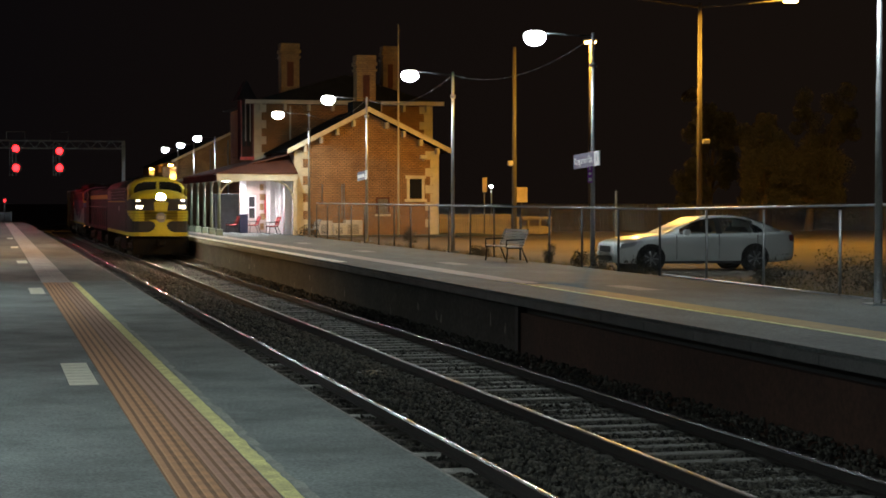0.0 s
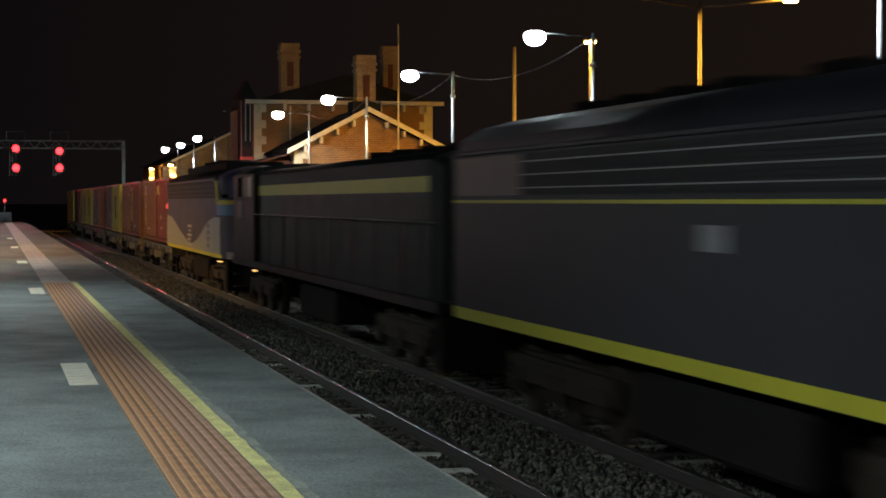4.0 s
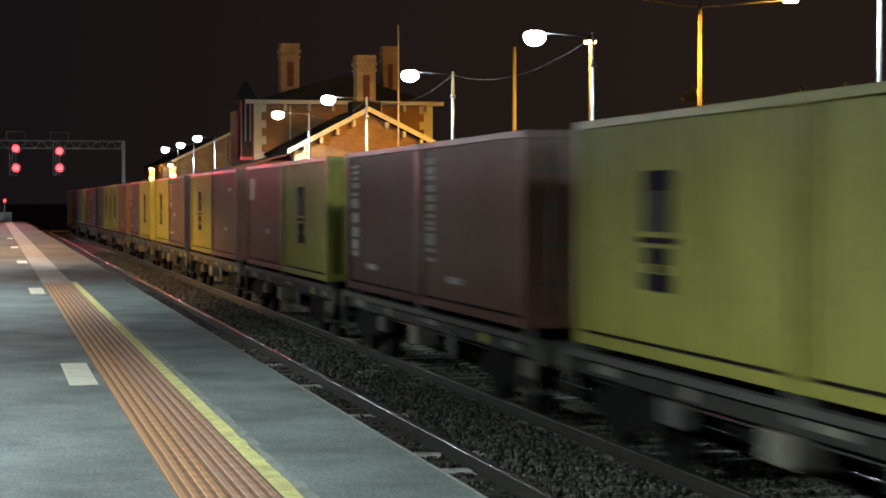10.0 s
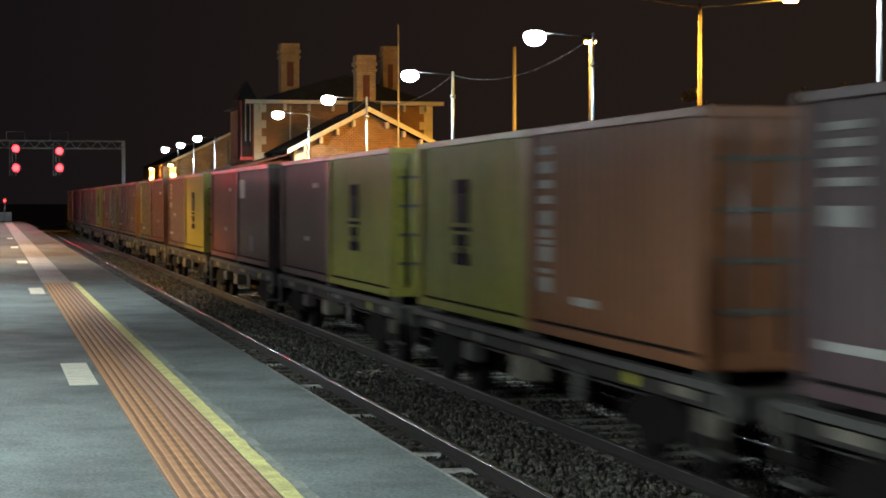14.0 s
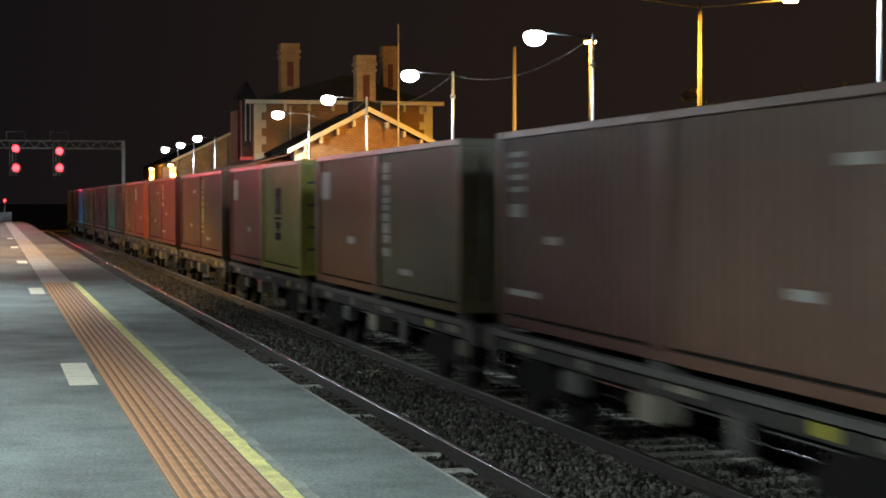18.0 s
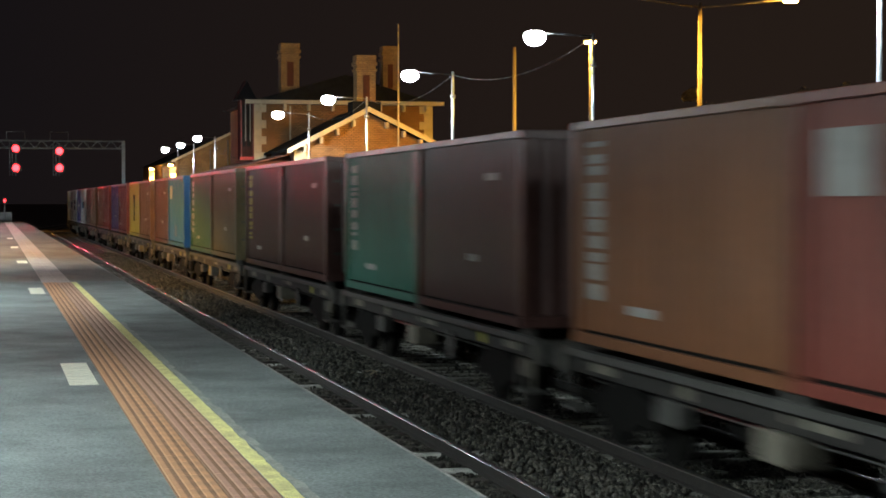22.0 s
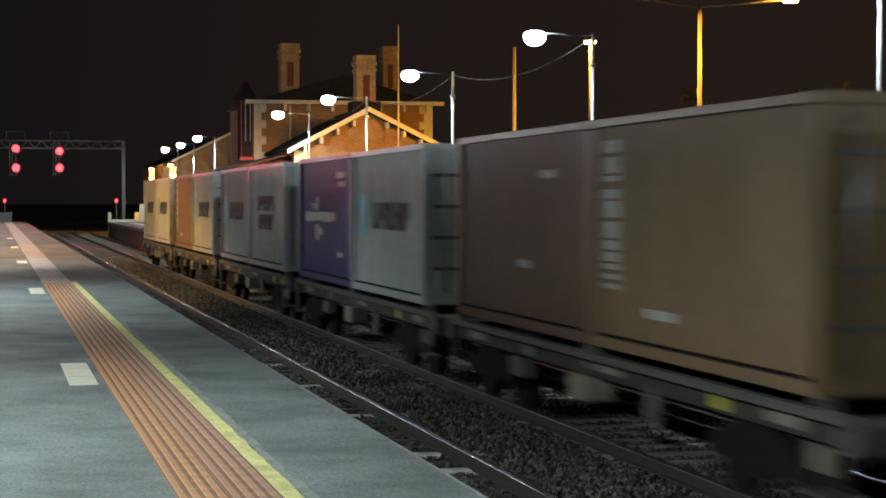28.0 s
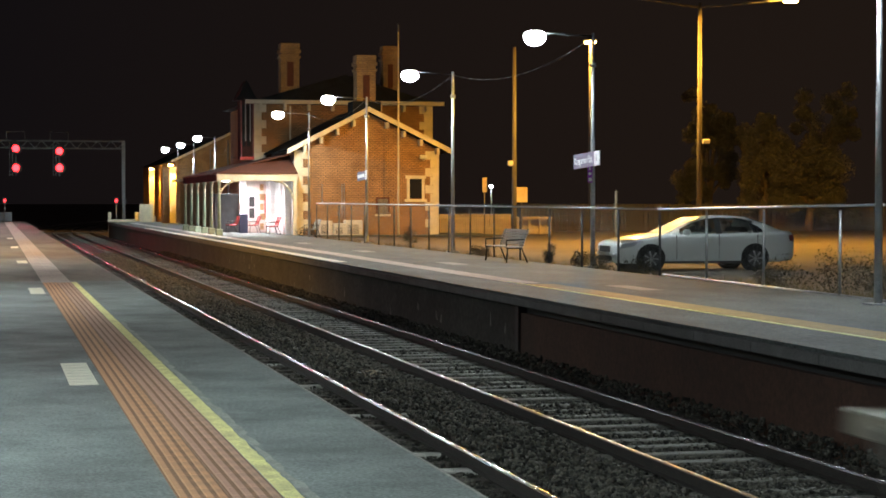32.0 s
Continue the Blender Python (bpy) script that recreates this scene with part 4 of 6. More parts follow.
# ---- car park: street lamps, pickets, shelter, car ----
sl = thing("street_lamp", (29.85, 74.9, YARD_Z - 0.05), label="tall street lamp with two long arms and sodium lanterns", category="street lamp")
part("pole", rod((0, 0, 0), (0, 0, 10.5), 0.13, 0.08, 12), M_POLE_TAN, sl)
for s in (-1, 1):
    part("arm", rod((0, 0, 10.3), (s * 4.25, 0.0, 10.75), 0.04, 0.035), M_POLE_TAN, sl)
    ln = part("lantern", soft_box(s * 4.25 - 0.45, s * 4.25 + 0.45, -0.15, 0.15, 10.72, 10.87, 0.04), M_GREYPAINT, sl)
    part("lamp_glass", soft_box(s * 4.25 - 0.3, s * 4.25 + 0.3, -0.13, 0.13, 10.62, 10.719, 0.03), M_SODIUM, ln)
part("camera_box", soft_box(0.1, 0.4, -0.25, 0.0, 4.4, 4.6, 0.03), M_OFFWHITE, sl)
sl = thing("street_lamp", (24.4, 85.0, YARD_Z - 0.05), label="tall tan street pole in the car park", category="street lamp")
part("pole", rod((0, 0, 0), (0, 0, 9.3), 0.13, 0.08, 12), M_POLE_TAN, sl)
part("box", soft_box(-0.35, -0.1, -0.2, 0.0, 3.6, 3.85, 0.03), M_OFFWHITE, sl)
sl = thing("street_lamp", (43.15, 130.0, YARD_Z - 0.1), label="distant street lamp with an orange lantern", category="street lamp")
part("pole", rod((0, 0, 0), (0, 0, 13.8), 0.14, 0.09, 10), M_POLE_TAN, sl)
ln = part("lantern", soft_box(-0.5, 0.5, -0.2, 0.2, 13.8, 14.0, 0.04), M_GREYPAINT, sl)
part("lamp_glass", soft_box(-0.4, 0.4, -0.25, 0.18, 13.65, 13.799, 0.03), M_SODIUM, ln)

# unseen lamp post, added to carry the crossing's orange light
sl = thing("street_lamp", (-3.0, 182.0, -0.63), label="unseen added sodium lamp by the road crossing", category="street lamp")
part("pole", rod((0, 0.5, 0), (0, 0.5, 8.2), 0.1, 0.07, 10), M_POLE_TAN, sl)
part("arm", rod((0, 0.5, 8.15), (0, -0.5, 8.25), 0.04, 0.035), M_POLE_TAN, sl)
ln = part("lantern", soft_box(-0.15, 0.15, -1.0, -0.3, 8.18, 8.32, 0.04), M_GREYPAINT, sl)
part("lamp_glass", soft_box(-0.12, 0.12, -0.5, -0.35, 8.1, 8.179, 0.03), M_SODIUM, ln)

sl = thing("street_lamp", (-15.0, 68.0, -0.63), label="sodium street lamp of the road behind the near platform", category="street lamp")
part("pole", rod((0, 0, 0), (0, 0, 9.7), 0.12, 0.07, 10), M_POLE_TAN, sl)
part("arm", rod((0, 0, 9.65), (1.8, 0, 9.8), 0.04, 0.035), M_POLE_TAN, sl)
ln = part("lantern", soft_box(1.6, 2.4, -0.15, 0.15, 9.74, 9.88, 0.04), M_GREYPAINT, sl)
part("lamp_glass", soft_box(1.7, 2.3, -0.12, 0.12, 9.64, 9.739, 0.03), M_SODIUM, ln)

pf = thing("picket_fence", label="orange-lit timber picket fence beyond the car park", category="fence")
x = 24.0
while x < 28.15:
    part("picket", boxes((x, x + 0.095, 99.0, 99.03, YARD_Z - 0.02, YARD_Z + 1.15)), M_PICKET, pf)
    x += 0.125
part("rail", boxes((24.0, 28.2, 99.031, 99.08, 1.3, 1.4), (24.0, 28.2, 99.031, 99.08, 1.85, 1.95)), M_PICKET, pf)
cab = thing("timber_enclosure", (29.3, 98.5, YARD_Z), label="low timber bin enclosure with open bays", category="enclosure")
part("top", boxes((-1.03, 1.03, -0.5, 0.5, 0.85, 1.0)), M_PICKET, cab)
for x in (-1.0, -0.35, 0.3, 0.88):
    part("post", boxes((x, x + 0.12, -0.45, -0.33, -0.02, 0.85)), M_PICKET, cab)
part("panel", boxes((-0.98, 0.98, 0.4, 0.45, -0.02, 0.84), (-0.95, 0.95, -0.3, -0.26, 0.05, 0.45)), M_PICKET, cab)
pal = thing("paling_fence", label="dark weathered paling fence behind the car park", category="fence")
M_PALING = mat("weathered_paling", (0.13, 0.12, 0.11), 0.85, vary=0.35, scale=3, fine=20)
pal_mesh = bpy.data.meshes.new("paling")
bm = boxes((-0.07, 0.07, 0, 0.025, 0.9, 2.66))
bm.to_mesh(pal_mesh)
bm.free()
pal_mesh.materials.append(M_PALING)
pr_ = random.Random(8)
for k in range(240):
    o = new("paling", pal_mesh)
    o.parent = pal
    o.matrix_local = pose(31.5 + k * 0.165, 108 + pr_.uniform(-0.01, 0.01), pr_.uniform(-0.04, 0.03), 0, pr_.uniform(-0.7, 0.7), 0)
part("rail", boxes((31.4, 71.1, 108.03, 108.1, 1.3, 1.4), (31.4, 71.1, 108.03, 108.1, 2.2, 2.3)), M_PALING, pal)
for place, h, w in (((24.8, 92.0), 3.08, 0.12), ((25.65, 88.0), 2.55, 0.28)):
    s = thing("parking_sign", (*place, YARD_Z), label="small yellow-lit sign on a thin post", category="sign", group="signs in the car park")
    part("post", rod((0, 0, -0.02), (0, 0, h), 0.035, seg=8), M_POLE_TAN, s)
    part("plate", boxes((-w, w, -0.05, -0.03, h - 0.75, h)), M_PICKET, s)


# ---- gantry, signals and the far end ----
M_GANTRY = mat("weathered_gantry_paint", (0.2, 0.2, 0.2), 0.7, 0.1, vary=0.25, scale=4, fine=40)
gan = thing("signal_gantry", label="grey lattice signal gantry across the line", category="gantry")
GZ0, GZ1, GYY = 7.5, 8.15, 165.0
for z in (GZ0, GZ1):
    for y in (GYY, GYY + 0.6):
        part("chord", boxes((-3.0, 11.5, y - 0.05, y + 0.05, z - 0.05, z + 0.05)), M_GANTRY, gan)
for k in range(24):
    x = -2.9 + k * 0.6
    part("lattice_bar", rod((x, GYY, GZ0 if k % 2 else GZ1), (x + 0.6, GYY, GZ1 if k % 2 else GZ0), 0.035, seg=6), M_GANTRY, gan)
for x in (11.4, -3.0):
    part("leg", boxes((x - 0.14, x + 0.14, GYY + 0.1, GYY + 0.5, -0.62, GZ1 - 0.06)), M_GANTRY, gan)
for x in (2.09, 5.81):
    part("handrail", boxes((x - 0.8, x + 0.8, GYY - 0.05, GYY - 0.01, 8.9, 8.94), (x - 0.8, x - 0.76, GYY - 0.05, GYY - 0.01, 8.2, 8.9), (x + 0.76, x + 0.8, GYY - 0.05, GYY - 0.01, 8.2, 8.9)), M_GANTRY, gan)
for x, zs in ((2.09, (7.45, 5.76)), (5.81, (7.25, 5.78))):
    s = thing("railway_signal", (x, GYY - 0.3, 0), label="black two-lamp railway signal showing red over red", category="signal", group="signals of the gantry")
    part("post", boxes((-0.06, 0.06, 0.05, 0.2, zs[1] - 0.7, zs[0] + 0.7)), M_DARKGREY, s)
    for z in zs:
        b = part("backing", rod((0, 0.0, z), (0, 0.05, z), 0.5, seg=20), M_DARKGREY, s)
        bm = bmesh.new()
        ang = [math.pi * k / 8 for k in range(9)]
        for a0, a1 in zip(ang, ang[1:]):
            q = [(0.33 * math.cos(a0), z + 0.33 * math.sin(a0)), (0.33 * math.cos(a1), z + 0.33 * math.sin(a1))]
            v = [bm.verts.new(p) for p in ((q[0][0], -0.3, q[0][1]), (q[1][0], -0.3, q[1][1]), (q[1][0], 0, q[1][1]), (q[0][0], 0, q[0][1]))]
            bm.faces.new(v)
        part("hood", bm, M_DARKGREY, b)
        # lens made larger than life, so its disc takes in the glare
        part("lens", rod((0, -0.03, z), (0, 0.0, z), 0.3, seg=18), M_REDLIGHT, b, "glowing red lens")
    part("ladder", boxes((-0.55, -0.51, 0.2, 0.24, zs[1] - 0.7, zs[0] + 0.6), (-0.3, -0.26, 0.2, 0.24, zs[1] - 0.7, zs[0] + 0.6), *[(-0.51, -0.3, 0.2, 0.23, zs[1] - 0.6 + i * 0.3, zs[1] - 0.57 + i * 0.3) for i in range(9)]), M_GREYPAINT, s)
for x, y, base in ((10.69, 164.2, -0.6), (1.1, 162.5, PLATFORM_Z)):
    s = thing("low_signal", (x, y, 0), label="small red signal lamp on a short post", category="signal", group="low red signals")
    part("post", rod((0, 0.1, base - 0.02), (0, 0.1, 2.9), 0.05, seg=8), M_GREYPAINT, s)
    part("case", soft_box(-0.16, 0.16, 0.0, 0.2, 2.65, 3.15, 0.03), M_DARKGREY, s)
    part("lens", rod((0, -0.03, 2.9), (0, 0.0, 2.9), 0.11, seg=14), M_REDLIGHT, s)
g = thing("platform_gate", (1.0, 163.4, PLATFORM_Z), label="grey metal gate panel at the platform's end", category="gate")
part("frame", boxes((-2.0, 0.7, 0, 0.05, 0.75, 0.8), (-2.0, 0.7, 0, 0.05, 0.05, 0.1), (0.65, 0.7, -0.001, 0.051, -0.02, 0.82), (-2.0, -1.95, -0.001, 0.051, -0.02, 0.82)), M_GALV, g)
part("sheet", boxes((-1.94, 0.64, 0.02, 0.03, 0.1, 0.75)), M_GREYPAINT, g)
for x, y, h, w in ((13.2, 170.0, 1.9, 0.5), (12.2, 168.5, 1.0, 0.35), (14.6, 171.0, 1.5, 0.6)):
    c = thing("relay_cabinet", (x, y, -0.62), label="grey trackside relay cabinet by the crossing", category="cabinet", group="cabinets at the crossing")
    part("body", soft_box(-w, w, -0.3, 0.3, 0, h + 0.6, 0.03), M_OFFWHITE, c)
    part("door", boxes((-w + 0.05, w - 0.05, -0.32, -0.3, 0.2, h + 0.5)), M_OFFWHITE, c)
bp = thing("crossing_post", (12.0, 172.5, -0.6), label="thin post of the level crossing", category="post")
part("pole", rod((0, 0, 0), (0, 0, 3.5), 0.05, seg=8), M_GALV, bp)
part("lamp_case", soft_box(-0.15, 0.15, -0.15, 0.1, 3.2, 3.6, 0.03), M_DARKGREY, bp)

# poles beside the wing
for x, y, z1 in ((14.2, 113.5, 6.6), (14.1, 122.0, 6.3)):
    tagged(part("service_pole", rod((x, y, PLATFORM_Z - 0.02), (x, y, z1), 0.05, 0.04), M_GREYPAINT), "plain galvanised service pole by the wing", "pole", "service poles")

tagged(part("cable", cable((14.2, 113.5, 6.5), (15.0, 127.0, 7.1), 0.9), M_DARKGREY), "thin sagging cable beside the wing", "cable", "cables between masts")

# ---- plants ----
def leaves(bm, centre, radius, count, size, r, squash=0.8):
    """Loose leaves scattered through a clump."""
    for _ in range(count):
        d = Vector((r.gauss(0, 1), r.gauss(0, 1), r.gauss(0, 1)))
        d.normalize()
        p = Vector(centre) + d * radius * r.random() ** 0.5 * Vector((1, 1, squash)).length / 1.6
        p.z = centre[2] + (p.z - centre[2]) * squash
        a, b = Vector((r.uniform(-1, 1), r.uniform(-1, 1), r.uniform(-1, 1))), Vector((r.uniform(-1, 1), r.uniform(-1, 1), r.uniform(-1, 1)))
        a.normalize()
        b = (b - a * b.dot(a)).normalized()
        s = size * r.uniform(0.6, 1.4)
        bm.faces.new([bm.verts.new(p + a * s), bm.verts.new(p + b * s * 0.4), bm.verts.new(p - a * s), bm.verts.new(p - b * s * 0.4)])


def tree(place, height, spread, seed, label):
    r = random.Random(seed)
    t = thing("eucalypt_tree", (*place, YARD_Z - 0.1), label=label, category="tree", group="trees behind the car park")
    part("trunk", rod((0, 0, 0), (0.3, 0.1, height * 0.45), 0.3, 0.2, 9), M_BARK, t)
    crown = bmesh.new()
    for k in range(13):
        a = k * 2.4 + r.random()
        rr = spread * r.uniform(0.25, 0.9)
        tip = (rr * math.cos(a), rr * math.sin(a), height * r.uniform(0.3, 0.95))
        part("limb", rod((0.25, 0.1, height * r.uniform(0.25, 0.44)), tip, 0.12, 0.03, 6), M_BARK, t)
        for q in range(5):
            c = (tip[0] + r.gauss(0, spread * 0.22), tip[1] + r.gauss(0, spread * 0.22), tip[2] + r.gauss(0, height * 0.08))
            leaves(crown, c, spread * r.uniform(0.18, 0.36), 560, 0.085, r, 1.0)
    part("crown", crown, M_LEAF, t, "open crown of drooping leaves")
    return t


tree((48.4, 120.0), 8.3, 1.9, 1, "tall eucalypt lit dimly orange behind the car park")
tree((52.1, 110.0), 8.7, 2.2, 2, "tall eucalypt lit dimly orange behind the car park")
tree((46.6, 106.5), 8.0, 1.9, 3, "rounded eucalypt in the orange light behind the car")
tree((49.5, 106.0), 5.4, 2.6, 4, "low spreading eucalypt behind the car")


def shrub(place, radius, height, seed, label, n=420):
    r = random.Random(seed)
    s = thing("shrub", place, label=label, category="shrub", group="weeds along the fence")
    st = bmesh.new()
    for k in range(7):
        a = r.random() * 6.28
        tube(st, (0, 0, 0), (radius * 0.7 * math.cos(a), radius * 0.7 * math.sin(a), height * r.uniform(0.5, 0.95)), 0.012, 0.005, 5)
    part("stem", st, M_BARK, s)
    bm = bmesh.new()
    for k in range(6):
        leaves(bm, (r.gauss(0, radius * 0.4), r.gauss(0, radius * 0.4), height * r.uniform(0.25, 0.8)), radius * 0.6, n // 3, 0.028, r, 1.0)
    part("foliage", bm, M_SHRUB, s)
    return s


for k, (x, y, rad, h) in enumerate(((15.5, 68.4, 0.26, 1.0), (15.35, 50.0, 0.24, 0.7), (15.5, 47.4, 0.25, 0.55), (15.6, 46.4, 0.5, 0.5), (15.5, 92.2, 0.5, 0.55), (15.6, 43.4, 0.4, 0.4), (15.4, 57.6, 0.3, 0.4),
                                    (16.2, 33.6, 0.7, 0.85), (16.5, 32.2, 0.6, 0.7), (16.0, 35.3, 0.55, 0.6), (17.5, 34.5, 0.8, 0.8), (16.1, 30.6, 0.6, 0.6), (16.6, 37.6, 0.5, 0.4), (17.8, 32.0, 0.7, 0.7))):
    shrub((x, y, YARD_Z - 0.01), rad, h, 60 + k, "scrubby weed at the foot of the fence" if y < 70 else "small dark bush by the station house")
# dry grass tufts along the fence
g_ = random.Random(12)
bm = bmesh.new()
for k in range(2600):
    y = 27 + 60 * g_.random() ** 1.6
    x = 15.32 + abs(g_.gauss(0, 0.35))
    h = g_.uniform(0.08, 0.28)
    dx, dy = g_.gauss(0, 0.06), g_.gauss(0, 0.06)
    v = [bm.verts.new(p) for p in ((x - 0.008, y, YARD_Z - 0.01), (x + 0.008, y, YARD_Z - 0.01), (x + dx, y + dy, YARD_Z + h))]
    bm.faces.new(v)
M_DRY = mat("dry_grass", (0.22, 0.18, 0.09), 0.9, vary=0.3, scale=2, fine=20, bump=0)
tagged(part("dry_grass", bm, M_DRY), "dry grass tufts along the fence", "grass", "", "stuff")

# far car park light and posts
dl = thing("far_lamp", (38.3, 140.0, YARD_Z - 0.1), label="distant white lamp beyond the car park", category="lamp post")
part("pole", rod((0, 0, 0), (0, 0, 3.1), 0.05, seg=8), M_GREYPAINT, dl)
part("lamp_glass", soft_box(-0.12, 0.12, -0.12, 0.12, 3.05, 3.2, 0.04), M_LAMP, dl)
tagged(part("timber_post", boxes((20.15, 20.21, 58.0, 58.06, YARD_Z - 0.02, 3.18)), M_PICKET), "plain timber post in the car park", "post")

# ---- the parked car: nose towards the fence, x along its length ----
M_CARPAINT = mat("silver_car_paint", (0.72, 0.75, 0.74), 0.34, 0.0, vary=0.06, scale=2, fine=200, bump=0.0, coat=0.6)
M_TYRE = mat("tyre_rubber", (0.02, 0.02, 0.02), 0.85, vary=0.2, scale=8)
# windscreen in a pale, rough, opaque tone, unlike the other car glass
M_PALEGLASS = mat("pale_windscreen", (0.55, 0.52, 0.5), 0.4, vary=0.15, scale=4, fine=80)
M_LIGHTGLASS = mat("headlamp_glass", (0.6, 0.63, 0.66), 0.12, 0.3, vary=0.1, scale=6)
M_CARGLASS = bpy.data.materials.new("car_window_glass")
M_CARGLASS.use_nodes = True
_n, _l = M_CARGLASS.node_tree.nodes, M_CARGLASS.node_tree.links
_tr, _gl, _mx = _n.new("ShaderNodeBsdfTransparent"), _n.new("ShaderNodeBsdfGlossy"), _n.new("ShaderNodeMixShader")
_tr.inputs["Color"].default_value = (0.5, 0.52, 0.5, 1)
_gl.inputs["Roughness"].default_value = 0.08
_mx.inputs[0].default_value = 0.1
_l.new(_tr.outputs[0], _mx.inputs[1])
_l.new(_gl.outputs[0], _mx.inputs[2])
_l.new(_mx.outputs[0], _n["Material Output"].inputs["Surface"])
car = thing("parked_car", (15.95, 46.75, YARD_Z), label="silver four-door sedan parked nose to the fence", category="car")
LOW = [(0.0, 0.62, 0.66, 0.26), (0.05, 0.76, 0.75, 0.21), (0.2, 0.84, 0.81, 0.2), (0.45, 0.89, 0.86, 0.2), (0.9, 0.92, 0.925, 0.2), (1.4, 0.935, 0.985, 0.2), (2.0, 0.94, 1.0, 0.19), (3.0, 0.94, 1.005, 0.19), (4.0, 0.93, 1.03, 0.2), (4.5, 0.9, 1.06, 0.22), (4.85, 0.84, 1.05, 0.26), (4.95, 0.74, 0.94, 0.32)]
secs = []
for x, w, zt, zb in LOW:
    half = [(0.0, zb), (w * 0.9, zb), (w * 0.985, zb + 0.1), (w, zb + (zt - zb) * 0.5), (w * 0.985, zt - 0.12), (w * 0.93, zt - 0.035), (w * 0.72, zt), (0.0, zt + 0.02)]
    secs.append([(x, y, z) for y, z in half] + [(x, -y, z) for y, z in half[-2:0:-1]])


def loft_rings(rings):
    bm = bmesh.new()
    vs = [[bm.verts.new(p) for p in s] for s in rings]
    n = len(vs[0])
    for a, b in zip(vs, vs[1:]):
        for k in range(n):
            bm.faces.new((a[k], a[(k + 1) % n], b[(k + 1) % n], b[k])).smooth = True
    bm.faces.new(vs[0])
    bm.faces.new(vs[-1][::-1])
    bmesh.ops.recalc_face_normals(bm, faces=bm.faces[:])
    return bm


part("body", loft_rings(secs), M_CARPAINT, car)
TOP = [(1.38, 0.97), (1.75, 1.16), (2.1, 1.32), (2.45, 1.42), (2.9, 1.465), (3.4, 1.45), (3.8, 1.37), (4.2, 1.23), (4.55, 1.1)]
WB = 0.86


def roof_z(x):
    for (xa, za), (xb, zb) in zip(TOP, TOP[1:]):
        if xa <= x <= xb:
            return za + (zb - za) * (x - xa) / (xb - xa)
    return TOP[0][1] if x < TOP[0][0] else TOP[-1][1]


def flank(x, z):
    """Half width of the glasshouse at x, z."""
    zt = roof_z(x)
    top = 0.64 + 0.22 * (1 - min(1, (zt - 0.9) / 0.5))
    return WB - (WB - top) * max(0, min(1, (z - 0.93) / max(0.02, zt - 0.05 - 0.93)))


secs = []
for x, zt in TOP:
    wt = flank(x, zt)
    half = [(0.0, 0.9), (WB, 0.9), (WB, 0.93), (wt, max(0.935, zt - 0.05)), (wt * 0.8, zt), (0.0, zt + 0.012)]
    secs.append([(x, y, z) for y, z in half] + [(x, -y, z) for y, z in half[-2:0:-1]])
shell = loft_rings(secs)
shell.faces.ensure_lookup_table()
# open the sides between the pillars and the floor under them
n = len(secs[0])
gone = [shell.faces[i * n + k] for i in range(1, 6) for k in (0, 2, n - 3, n - 1)]
bmesh.ops.delete(shell, geom=gone, context="FACES")
part("glasshouse", shell, M_CARPAINT, car)
M_SEAT = mat("dark_seat_cloth", (0.05, 0.05, 0.052), 0.9, vary=0.2, scale=6)
for y in (-0.38, 0.38):
    seat = part("front_seat", soft_box(2.55, 2.72, y - 0.24, y + 0.24, 0.95, 1.18, 0.04, 2), M_SEAT, car)
    part("headrest", soft_box(2.6, 2.68, y - 0.12, y + 0.12, 1.2, 1.33, 0.03, 2), M_SEAT, seat)
part("rear_seat", soft_box(3.55, 3.72, -0.62, 0.62, 0.95, 1.16, 0.04, 2), M_SEAT, car)
part("dashboard", soft_box(1.5, 1.85, -0.75, 0.75, 0.93, 1.04, 0.04, 2), M_BLACKIRON, car)


def side_pane(s, pts):
    bm = bmesh.new()
    a = [bm.verts.new((x, s * (flank(x, z) + 0.008), z)) for x, z in pts]
    bm.faces.new(a if s > 0 else a[::-1])
    return bm


